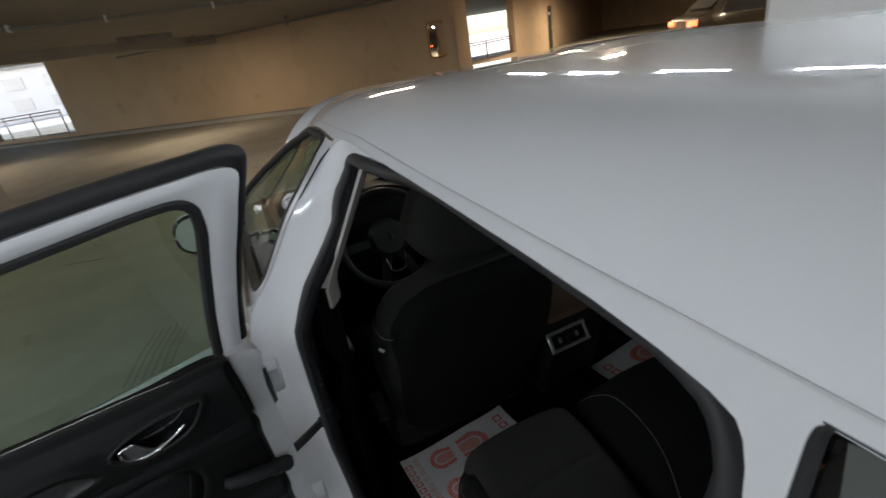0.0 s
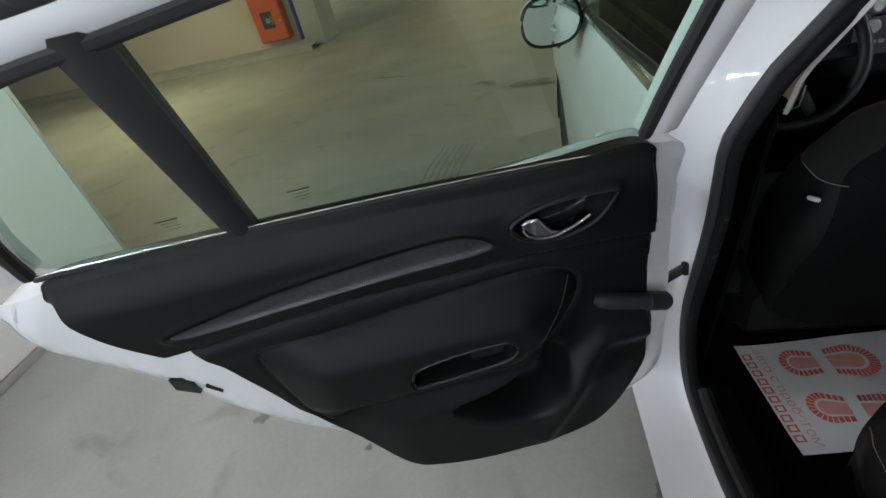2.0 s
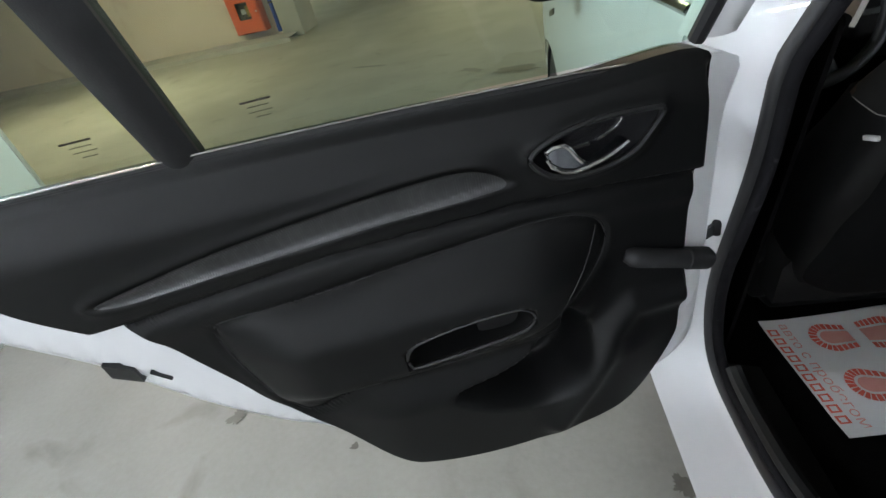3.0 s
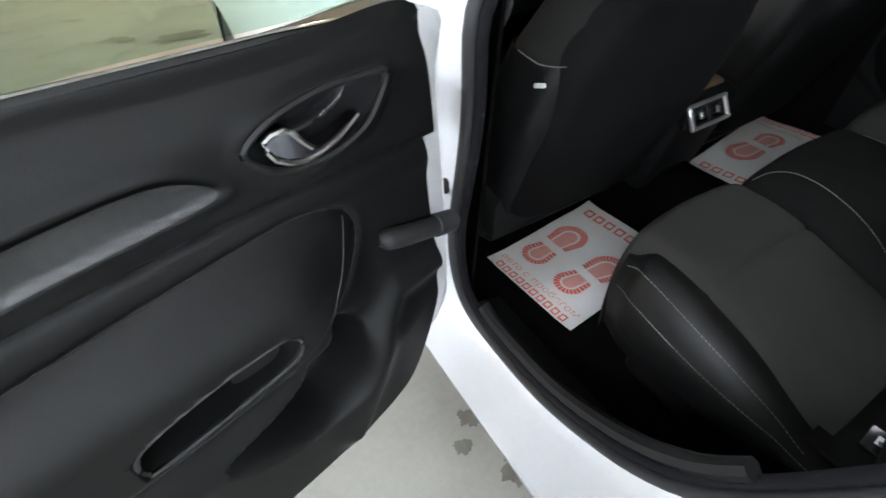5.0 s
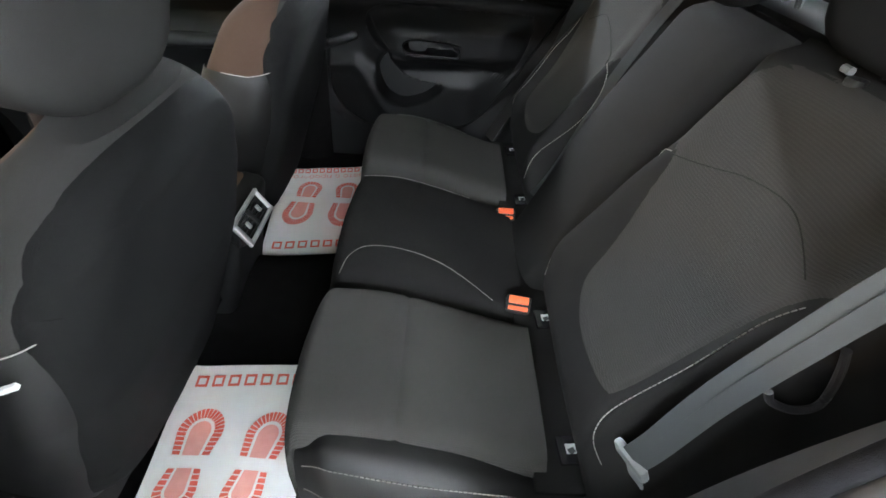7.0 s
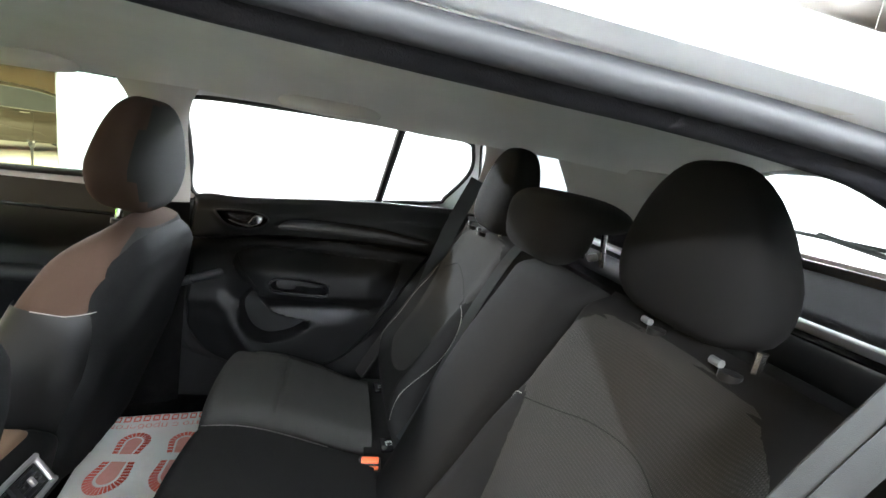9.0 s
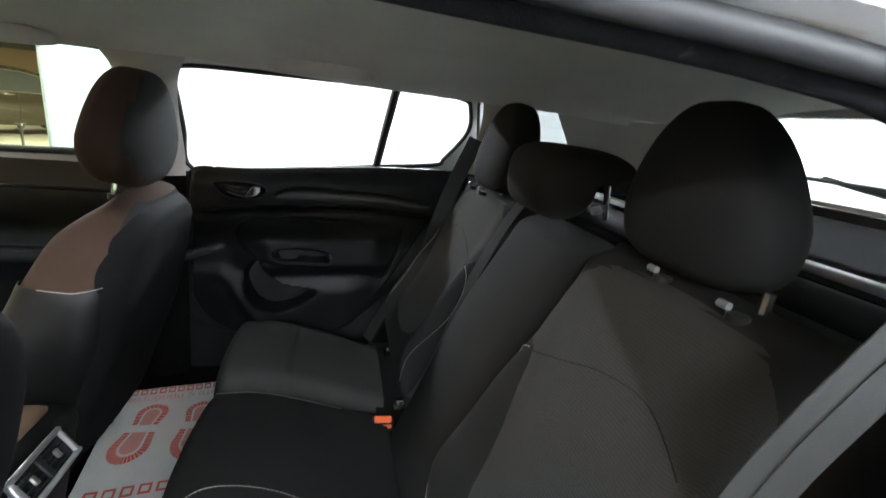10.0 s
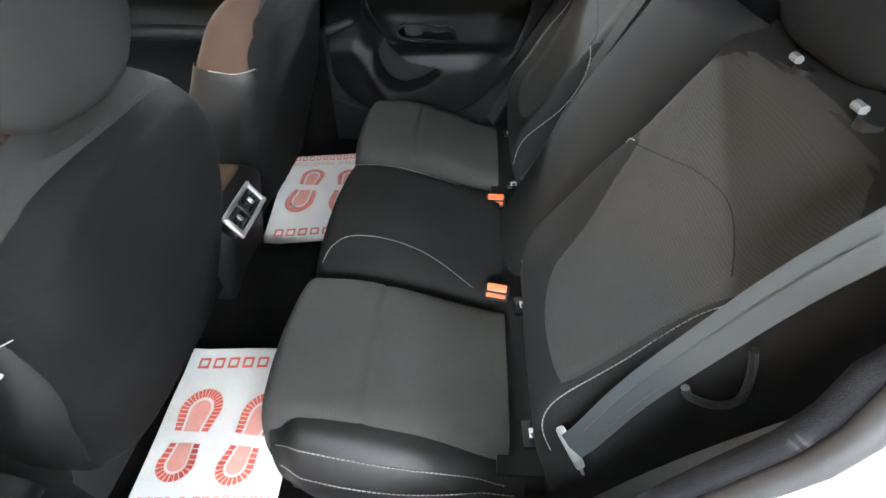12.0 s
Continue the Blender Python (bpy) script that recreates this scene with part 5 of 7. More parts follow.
# hinge side: check strap, hinges on the pillar
_ck = part("check_strap", ribbon(smooth_line([(-0.925, -0.275, 0.655), (-0.86, -0.245, 0.660), (-0.80, -0.215, 0.668), (-0.765, -0.195, 0.672)], 10), (0, 0, 1), 0.022, 0.006), DARK_STEEL, car, "black door check strap")
part("stop_block", boxed((-0.800, -0.222, 0.655), (-0.748, -0.186, 0.688), 0.006), RUBBER, _ck)
for _z in (0.86, 0.47):
    _hg = part("door_hinge", boxed((-0.872, -0.262, _z - 0.03), (-0.838, -0.212, _z + 0.03), 0.006), PAINT, car, "white painted door hinge")
    part("pin", lathe([(0.009, -0.045), (0.009, 0.045)], 10, place=Matrix.Translation((-0.870, -0.262, _z))), STEEL, _hg)

# ---- cabin lining ----
def liner(u, v):
    a, y = 2 * u - 1, 0.42 - 2.33 * v
    low = skin_top(y) - 0.026
    return Vector(((wide(y, skin_top(y)) - 0.036) * a, y, low + (crown(y) - 0.022 - low) * (1 - abs(a) ** 3) ** 0.7))


part("headliner", thicken(grid(liner, 60, 50), 0.006), HEADLINER, car, "pale grey felt headliner")
for _s in (-1, 1):
    # trim above the doors, between headliner and opening
    part("roof_side_trim", grid(lambda u, v: (_s * (wide(0.42 - 2.33 * u, skin_top(0.42 - 2.33 * u)) - 0.004 - 0.034 * v), 0.42 - 2.33 * u, skin_top(0.42 - 2.33 * u) - 0.018 - 0.0075 * v), 50, 4), HEADLINER, car)

# B-pillar trims: pale above the belt, black below
for _s in (-1, 1):
    part("pillar_trim", thicken(grid(lambda u, v: (_s * (0.700 - 0.46 * (max(0, 0.97 + 0.30 * v - 1.03)) - 0.030 * math.sin(math.pi * u)), -0.230 + 0.115 * u - (0.098 if _s < 0 else 0.010) * v + (-0.014 if _s < 0 else (-0.004 + 0.08 * (u - 0.5) * v ** 6)), 0.972 + (0.30 if _s < 0 else 0.325) * v), 8, 12), 0.006), PILLAR_TRIM, car, "pale grey B-pillar trim")
    part("lower_pillar_trim", thicken(grid(lambda u, v: (_s * (0.735 - 0.030 * math.sin(math.pi * u) - 0.03 * v), -0.205 + 0.15 * u - 0.03 * v, 0.30 + 0.672 * v), 8, 12), 0.006), CARPET, car, "black lower pillar trim")
    # C-pillar and load-bay sides
    part("rear_pillar_trim", thicken(grid(lambda u, v: (_s * (0.705 - 0.50 * (v * 0.26) - 0.045 * u + 0.01 * math.sin(math.pi * v)), -1.060 - 0.14 * u - 0.045 * math.sin(math.pi * v * 0.8), 1.035 + 0.235 * v), 8, 12), 0.006), PILLAR_TRIM, car, "pale grey C-pillar trim")
    part("end_pillar_trim", thicken(grid(lambda u, v: (_s * (0.690 - 0.13 * u * u - 0.56 * max(0, 0.22 * v - 0.02)), -1.50 - 0.44 * u + 0.17 * v, 1.05 + 0.20 * v), 14, 10), 0.006), PILLAR_TRIM, car, "pale grey D-pillar trim")
    part("window_ledge_trim", thicken(grid(lambda u, v: (_s * (0.735 - 0.06 * v), -1.06 - 0.95 * u, 1.050 + 0.02 * u - 0.02 * v), 16, 4), 0.006), TRIM, car)
    part("load_bay_side", thicken(grid(lambda u, v: (_s * (0.655 - 0.07 * math.sin(math.pi * v)), -1.12 - 0.95 * u, 0.40 + 0.66 * v), 12, 8), 0.01), CARPET, car, "black load bay side lining")
    part("wheel_house_trim", thicken(grid(lambda u, v: (_s * (0.715 - 0.07 * v - 0.02 * math.sin(math.pi * u)), -0.785 - 0.33 * u - 0.02 * v, 0.43 + 0.57 * u ** 0.9 + 0.01 * v), 14, 6), 0.008), SIDE_TRIM, car, "dark grey trim beside the seat back")
part("load_floor", boxed((-0.62, -2.05, 0.52), (0.62, -1.10, 0.55), 0.008), CARPET, car)
part("tailgate_lining", thicken(grid(lambda u, v: ((2 * u - 1) * 0.60, -2.07 - 0.10 * v, 1.055 - 0.45 * v), 10, 6), 0.01), TRIM, car, "black tailgate lining")
_cv = part("load_cover", sweep([(-0.56, -1.30, 1.000), (0.56, -1.30, 1.000)], 0.034, 14), TRIM, car, "black rolled load cover cassette")
part("cover_rail", boxed((-0.55, -1.372, 1.034), (0.55, -1.345, 1.046), 0.003), ALU, _cv, "bright rail on the load cover")
part("cover_sheet", thicken(grid(lambda u, v: ((2 * u - 1) * 0.54, -1.33 - 0.70 * v, 1.030 - 0.02 * math.sin(math.pi * v)), 10, 8), 0.003), CARPET, _cv)


def grab_handle(sign, y):
    pts = smooth_line([(sign * 0.535, y + 0.125, 1.318), (sign * 0.510, y + 0.118, 1.304), (sign * 0.490, y + 0.07, 1.300), (sign * 0.490, y - 0.07, 1.300), (sign * 0.510, y - 0.118, 1.304), (sign * 0.535, y - 0.125, 1.318)], 24)
    h = part("grab_handle", sweep(pts, 0.018, 10, False, None, 1.4), PILLAR_TRIM, car, "pale folding grab handle")
    for e in (-1, 1):
        part("hinge_block", boxed((sign * 0.520 - 0.02, y + e * 0.112 - 0.020, 1.296), (sign * 0.520 + 0.02, y + e * 0.112 + 0.020, 1.325), 0.008, 2), PILLAR_TRIM, h)


grab_handle(1, -0.63), grab_handle(1, 0.10)


# ---- rear seat ----
def seat_top(y):
    return 0.587 - 0.088 * step01(-0.48, -0.86, y)


def cushion(x0, x1, drop, name, material, parent, lean0, lean1, seams=(), crown=0.012):
    """One cushion of the bench from its front edge to the seat back, with rounded nose and seams."""
    def fn(u, v):
        a = 2 * u - 1
        x = x0 + (x1 - x0) * u
        q = v * 1.28
        if q < 0.28:
            t = q / 0.28
            ang = (1 - t) * math.pi * 0.60
            y = -0.442 + 0.050 * math.sin(ang) - 0.018 * (1 - t)
            z = seat_top(-0.45) - 0.045 + 0.045 * math.cos(ang) - 0.14 * (1 - t) ** 2
        else:
            y = -0.442 - (q - 0.28) * 0.362
            z = seat_top(y)
        z += crown * (1 - a * a) * (1 if q > 0.2 else q / 0.2) - drop
        z -= 0.045 * abs(a) ** 12
        y += 0.012 * (1 - a * a) * (1 if q < 0.4 else 0)
        for seam, depth in seams:
            z -= depth * math.exp(-((y - seam) / 0.005) ** 2)
        z += lean0 * (1 - u) ** 5 + lean1 * u ** 5
        z += 0.0015 * noise.noise((x * 22, y * 22, 0.5))
        return Vector((x, y, z))
    bm = grid(fn, 34, 56)
    skirt(bm, lambda p: Vector((p.x, p.y, min(p.z - 0.05, 0.40))))
    return part(name, bm, material, parent)


seat = part("rear_seat", boxed((-0.56, -1.0, 0.27), (0.56, -0.50, 0.44), 0.03, 3), TRIM, car, "dark cloth three-place rear seat")
cushion(-0.532, -0.228, 0.0, "left_cushion", CLOTH, seat, 0.012, 0.006, ((-0.574, 0.006),))
cushion(-0.226, 0.198, 0.010, "middle_cushion", CLOTH_DARK, seat, 0.0, 0.0)
cushion(0.200, 0.520, 0.0, "right_cushion", CLOTH, seat, 0.006, 0.012, ((-0.574, 0.006),))


def bolster(sign):
    """Leatherette roll along the outer side of the cushion."""
    def fn(u, v):
        y = -0.430 - 0.40 * u
        ang = math.pi * (0.06 + 0.94 * v)
        w = 0.050 + 0.022 * math.sin(math.pi * min(1.0, u * 1.2))
        low = 0.36 + 0.05 * step01(0.55, 1.0, u)
        top = seat_top(y) - 0.010 - 0.022 * step01(0.55, 1.0, u) - 0.03 * step01(0.12, 0.0, u)
        x = 0.528 + w * math.sin(min(ang, math.pi * 0.75)) * (1 - 0.35 * step01(0.15, 0.0, u))
        z = low + (top - low) * (0.5 + 0.5 * math.cos(ang))
        return Vector((sign * x, y + 0.015 * math.cos(ang) * 0, z))
    bm = grid(fn, 34, 20)
    skirt(bm, lambda p: Vector((sign * 0.50, min(p.y, -0.45) if p.y > -0.45 else p.y, p.z)))
    return part("cushion_bolster", bm, LEATHER, seat, "black leatherette cushion bolster")


bolster(-1), bolster(1)


def bolster_point(sign, u, v, out=0.0015):
    y = -0.430 - 0.40 * u
    ang = math.pi * (0.06 + 0.94 * v)
    w = 0.050 + 0.022 * math.sin(math.pi * min(1.0, u * 1.2)) + out
    low = 0.36 + 0.05 * step01(0.55, 1.0, u)
    top = seat_top(y) - 0.010 - 0.022 * step01(0.55, 1.0, u) - 0.03 * step01(0.12, 0.0, u) + out
    x = 0.528 + w * math.sin(min(ang, math.pi * 0.75)) * (1 - 0.35 * step01(0.15, 0.0, u))
    return Vector((sign * x, y, low + (top - low) * (0.5 + 0.5 * math.cos(ang))))


for _s in (-1, 1):
    _bm = stitches([bolster_point(_s, u, 0.16 + 0.05 * step01(0.75, 0.95, u)) for u in np.linspace(0.03, 0.93, 60)])
    stitches([bolster_point(_s, u, 0.36 - 0.04 * u) for u in np.linspace(0.03, 0.97, 60)], bm=_bm)
    part("bolster_stitching", _bm, THREAD, seat, "pale stitching")


def middle_top(x, y):
    a = (x + 0.014) / 0.212
    return seat_top(y) + 0.012 * (1 - a * a) - 0.010 - 0.045 * abs(a) ** 12


part("cushion_stitching", stitches([(p.x, p.y, middle_top(p.x, p.y) + 0.001) for p in smooth_line([(-0.196, -0.432, 0), (-0.152, -0.446, 0), (-0.124, -0.480, 0), (-0.122, -0.57, 0), (-0.140, -0.650, 0), (-0.192, -0.745, 0)], 50)]), THREAD, seat, "pale stitching")
_bm = stitches([(p.x, p.y, middle_top(p.x, p.y) + 0.001) for p in smooth_line([(0.180, -0.424, 0), (0.168, -0.50, 0), (0.160, -0.60, 0), (0.162, -0.70, 0)], 40)])
part("cushion_stitching", _bm, THREAD, seat, "pale stitching")

# seat backs: a tilted sheet with side bolsters and a sunk middle
BACK_FOOT, BACK_TOP = Vector((0, -0.868, 0.470)), Vector((0, -1.135, 1.030))
BACK_UP = (BACK_TOP - BACK_FOOT).normalized()
BACK_OUT = Vector((0, -BACK_UP.z, BACK_UP.y)) * -1
BACK_LONG = (BACK_TOP - BACK_FOOT).length


def back_point(x, h, out):
    return BACK_FOOT + BACK_UP * (h * BACK_LONG) + BACK_OUT * out + Vector((x, 0, 0))


def back_relief(x, h, mid, half):
    """Thickness of an outer seat back: bolsters beside a flatter middle."""
    a = (x - mid) / half
    out = 0.050 + 0.040 * math.exp(-((abs(a) - 0.80) / 0.17) ** 2) * step01(0.06, 0.30, h) * (1 - 0.75 * step01(0.50, 0.82, h)) + 0.012 * (1 - a * a)
    out += 0.020 * math.exp(-((h - 0.22) / 0.20) ** 2)
    out *= 1 - abs(a) ** 14
    out *= 0.12 + 0.88 * step01(-0.02, 0.13, h)
    out *= 1 - 0.75 * step01(0.90, 1.0, h) ** 2
    return out


def outer_back(sign):
    mid, half = sign * 0.365, 0.225
    def fn(u, v):
        x, h = mid - half + 2 * half * u, v
        return back_point(x, h, back_relief(x, h, mid, half))
    bm = grid(fn, 44, 56)
    skirt(bm, lambda p: p - BACK_OUT * 0.06)
    back = part("seat_back", bm, CLOTH_DARK, seat, "dark cloth seat back with side bolsters")
    def panel(loop, material, name, label, lift):
        bm = sliced(filled([loop]), 0.024, 0.011)
        raised(bm, lambda a, h: back_point(mid + a * half, h, back_relief(mid + a * half, h, mid, half) + lift * step01(0.0, 0.05, inside(loop, (a, h))) - 0.0005))
        return part(name, bm, material, back, label)
    shape = [(-0.50, 0.24), (-0.60, 0.32), (-0.62, 0.50), (-0.69, 0.66), (-0.83, 0.76), (-0.78, 0.86), (-0.58, 0.932), (-0.29, 0.953), (0.16, 0.960), (0.60, 0.938), (0.85, 0.86), (0.88, 0.74), (0.80, 0.68), (0.70, 0.64), (0.61, 0.50), (0.50, 0.37), (0.38, 0.27), (0.0, 0.22)]
    panel(flat2([(-sign * a, h) for a, h in shape], 80), CLOTH, "middle_insert", "woven dark grey middle insert", 0.004)
    seam = smooth_line([(-sign * a, h, 0) for a, h in ((0.72, 0.655), (0.40, 0.70), (0.10, 0.74), (-0.25, 0.755), (-0.60, 0.70))], 40)
    part("insert_seam", sweep([back_point(mid + p.x * half, p.y, back_relief(mid + p.x * half, p.y, mid, half) + 0.0036) for p in seam], 0.0009, 5), CLOTH_DARK, back)
    for side in (-1, 1):
        if side == sign:
            line = smooth_line([(side * 0.88, 0.18, 0), (side * 0.77, 0.23, 0), (side * 0.72, 0.33, 0), (side * 0.73, 0.50, 0), (side * 0.71, 0.62, 0), (side * 0.75, 0.69, 0)], 60)
        else:
            line = smooth_line([(side * 0.82, 0.14, 0), (side * 0.88, 0.33, 0), (side * 0.91, 0.46, 0), (side * 0.90, 0.57, 0), (side * 0.84, 0.640, 0), (side * 0.72, 0.662, 0)], 60)
        bm = stitches([back_point(mid + p.x * half, p.y, back_relief(mid + p.x * half, p.y, mid, half) + 0.0012) for p in line], 0.0055, 0.0018, 0.0009)
        part("back_stitching", bm, THREAD, back, "pale stitching")
    return back


outer_back(-1), outer_back(1)


def mid_back(u, v):
    a = 2 * u - 1
    return back_point(0.137 * a, v * 0.985, (0.052 + 0.02 * (1 - a * a) + 0.018 * math.exp(-((v - 0.55) / 0.3) ** 2)) * (1 - abs(a) ** 14) * (1 - 0.7 * step01(0.9, 1, v) ** 2))


_bm = grid(mid_back, 24, 40)
skirt(_bm, lambda p: p - BACK_OUT * 0.06)
part("middle_seat_back", _bm, CLOTH_DARK, seat, "dark cloth middle seat back")
part("back_shell", thicken(grid(lambda u, v: back_point((2 * u - 1) * 0.585, v, -0.03), 10, 10), 0.03), CARPET, seat)
part("top_ledge", boxed((-0.58, -1.20, 1.005), (0.58, -1.145, 1.022), 0.006), CARPET, seat)


def headrest(parent, x, y, z, w, h, d, tilt, material, name="headrest", posts=0.05, post_low=0.06, wedge=0.0, slim_top=0.22, slim_low=0.22, ahead=0.0, behind=0.0, aside=0.0):
    """A cushioned headrest, narrower at the top, on two chromed posts."""
    turn = Matrix.Translation((x, y, z)) @ pose(0, 0, 0, tilt, 0, 0)
    def fn(u, v):
        a, b = 2 * math.pi * u, math.pi * (v - 0.5)
        cx, cy, cz = math.cos(a) * math.cos(b), math.sin(a) * math.cos(b), math.sin(b)
        k = 1.0 / (abs(cx) ** 3.8 + abs(cy) ** 3.2 + abs(cz) ** 3.8) ** (1 / 3.6)
        px, py, pz = cx * k, cy * k, cz * k
        wide = 1 - slim_top * max(0, pz + 0.25) ** 1.4 - slim_low * max(0, -pz - 0.15) ** 1.4
        return turn @ Vector((px * w / 2 * wide, py * d / 2 * (1 - 0.22 * pz) + wedge * pz, pz * h / 2))
    bm = grid(fn, 36, 22, True)
    bmesh.ops.remove_doubles(bm, verts=bm.verts, dist=0.0008)
    bmesh.ops.recalc_face_normals(bm, faces=bm.faces)
    rest = part(name, bm, material, parent, "dark cloth headrest")
    for e in (-1, 1):
        px = e * posts + aside
        part("post", sweep([turn @ Vector((px, -behind, -h / 2 + 0.02)), turn @ Vector((px, -behind, -h / 2 - post_low))], 0.0065, 8), CHROME, rest, "chromed post")
        part("collar", sweep([turn @ Vector((px, ahead - behind, -h / 2 - post_low - 0.002)), turn @ Vector((px, ahead - behind, -h / 2 - post_low - 0.012))], 0.012, 10), LEATHER, rest)
        part("button", sweep([turn @ Vector((px + 0.010, ahead - behind + 0.004, -h / 2 - post_low + 0.002)), turn @ Vector((px + 0.024, ahead - behind + 0.004, -h / 2 - post_low + 0.002))], 0.005, 8), TONGUE, rest)
    return rest


headrest(seat, -0.310, -1.127, 1.142, 0.246, 0.214, 0.104, 4, CLOTH_DARK, posts=0.060, post_low=0.004, wedge=0.010, slim_top=0.40, slim_low=0.02, ahead=0.031, aside=-0.061)
headrest(seat, 0.375, -1.110, 1.142, 0.255, 0.230, 0.110, 10, CLOTH_DARK, posts=0.048, post_low=0.004, slim_top=0.30, slim_low=0.04, ahead=0.052)


def comma_headrest(x, y, z, w):
    """The low middle headrest: a pad that hangs in front and an arm reaching back over its posts."""
    side = flat2([(0.058, -0.052), (0.064, -0.01), (0.056, 0.034), (0.024, 0.057), (-0.03, 0.058), (-0.08, 0.050), (-0.116, 0.032), (-0.118, 0.014), (-0.094, 0.002), (-0.045, 0.000), (-0.024, -0.014), (-0.020, -0.045), (0.002, -0.068), (0.034, -0.072)], 48)
    def fn(u, v):
        f, h = side[int(round(u * 48)) % 48]
        a = 2 * v - 1
        k = max(0.03, (1 - abs(a) ** 5)) ** 0.4
        return Vector((x + w / 2 * a, y - 0.015 + (f + 0.015) * k, z + h * k))
    bm = grid(fn, 48, 24, True)
    bmesh.ops.holes_fill(bm, edges=[e for e in bm.edges if e.is_boundary])
    rest = part("headrest", bm, CLOTH_DARK, seat, "low dark cloth middle headrest")
    for e in (-0.075, -0.005):
        part("post", sweep([(x + e, y - 0.072, z + 0.004), (x + e, y - 0.080, z - 0.068)], 0.006, 8), CHROME, rest, "chromed post")
        part("button", sweep([(x + e, y - 0.066, z - 0.050), (x + e, y - 0.050, z - 0.054)], 0.007, 10), STEEL, rest, "round release button")


comma_headrest(0.032, -1.082, 1.116, 0.27)


# anchors, buckles and belts
part("gap_panel", thicken(grid(lambda u, v: (-0.555 + 1.11 * u, -0.785 - 0.115 * v, 0.490 - 0.010 * v + 0.012 * v * v), 30, 6), 0.01), CLOTH_DARK, seat, "dark cloth strip between cushion and back")


def anchor(x):
    t = Matrix.Translation((x, -0.857, 0.497)) @ pose(0, 0, 0, -2, 0, 4)
    a = part("child_seat_anchor", boxed((-0.023, -0.032, -0.004), (0.023, 0.032, 0.006), 0.003, 2, t), TRIM_PIANO, seat, "black child seat anchor cover with a white symbol")
    part("rim", sweep(smooth_line([t @ Vector(p) for p in ((-0.022, -0.008, 0.008), (-0.022, -0.030, 0.010), (-0.016, -0.036, 0.010), (0.016, -0.036, 0.010), (0.022, -0.030, 0.010), (0.022, -0.008, 0.008))], 24), 0.0035, 6), STEEL, a, "grey slot rim")
    part("symbol", boxed((-0.008, 0.004, 0.006), (0.008, 0.020, 0.0068), 0.0, 1, t), WHITE_TAG, a, "white printed symbol")
    part("symbol_mark", boxed((-0.004, 0.0065, 0.0069), (0.005, 0.0175, 0.0074), 0.0, 1, t @ pose(0, 0, 0, 0, 0, 20)), DARK_STEEL, a)


for _x in (-0.221, -0.492, 0.205, 0.482):
    anchor(_x)


def buckle(x, y, z, lean, turn=0):
    t = Matrix.Translation((x, y, z)) @ pose(0, 0, 0, lean, 0, turn)
    t = t @ Matrix.Scale(1.2, 4)
    b = part("belt_buckle", boxed((-0.021, -0.014, -0.055), (0.021, 0.014, 0.018), 0.005, 2, t), TRIM, seat, "black belt buckle with an orange button")
    part("button", boxed((-0.0165, -0.0125, 0.0165), (0.0165, 0.0005, 0.0215), 0.002, 2, t), ORANGE, b, "orange-red release button")
    part("button", boxed((-0.0165, 0.0045, 0.0165), (0.0165, 0.0115, 0.0200), 0.0015, 2, t), ORANGE, b)


buckle(-0.200, -0.790, 0.513, -38, 80), buckle(0.140, -0.795, 0.488, -38, 88)
_strap = [(-0.593, -0.857, 0.682), (-0.595, -0.869, 0.722), (-0.594, -0.895, 0.812), (-0.594, -0.930, 0.897), (-0.598, -0.975, 1.002), (-0.618, -1.028, 1.12), (-0.630, -1.062, 1.17)]
_belt = part("seat_belt", ribbon(smooth_line(_strap, 30), (-0.69, -0.45, -0.2), 0.032, 0.0018), WEBBING, seat, "grey webbing seat belt hanging beside the seat")
for _k in (-1, 1):
    part("belt_fold", ribbon(smooth_line([(x + 0.002 - 0.006 * _k, y + 0.003 - 0.004 * _k, z) for x, y, z in _strap[1:]], 24), (-0.69, -0.45, -0.2), 0.011, 0.0034), WEBBING, _belt)
_t = Matrix.Translation((-0.586, -0.850, 0.694)) @ pose(0, 0, 0, -20, 12, 18)
_tg = part("belt_tongue", boxed((-0.026, -0.006, -0.036), (0.026, 0.006, -0.014), 0.004, 2, _t), TONGUE, seat, "grey metal belt tongue")
part("plate", boxed((-0.014, -0.002, -0.075), (0.014, 0.002, -0.036), 0.002, 1, _t), TONGUE, _tg)
part("seat_belt", ribbon(smooth_line([(0.60, -0.90, 0.52), (0.625, -0.96, 0.75), (0.635, -1.03, 0.98), (0.61, -1.09, 1.15)], 24), (0.2, 1, 0.2), 0.048, 0.0018), WEBBING, seat)
part("seat_belt", ribbon(smooth_line([(0.15, -0.86, 0.55), (0.16, -0.96, 0.80), (0.165, -1.07, 1.02), (0.17, -1.14, 1.05)], 24), (1, 0.8, 0), 0.024, 0.0018), WEBBING, seat)
part("back_release_loop", sweep(smooth_line([(-0.590, -0.944, 0.824), (-0.592, -0.953, 0.810), (-0.594, -0.978, 0.801), (-0.594, -0.997, 0.808), (-0.592, -0.999, 0.830), (-0.590, -0.990, 0.866), (-0.588, -0.982, 0.888)], 24), 0.0042, 8), RUBBER, seat, "black release loop")


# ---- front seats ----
def warm_lit_front(ob, limit):
    """Paints warm light from ahead as brown on seat faces that look forwards."""
    ob.data.materials.append(CLOTH_WARM_LIT)
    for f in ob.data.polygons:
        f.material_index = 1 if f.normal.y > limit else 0


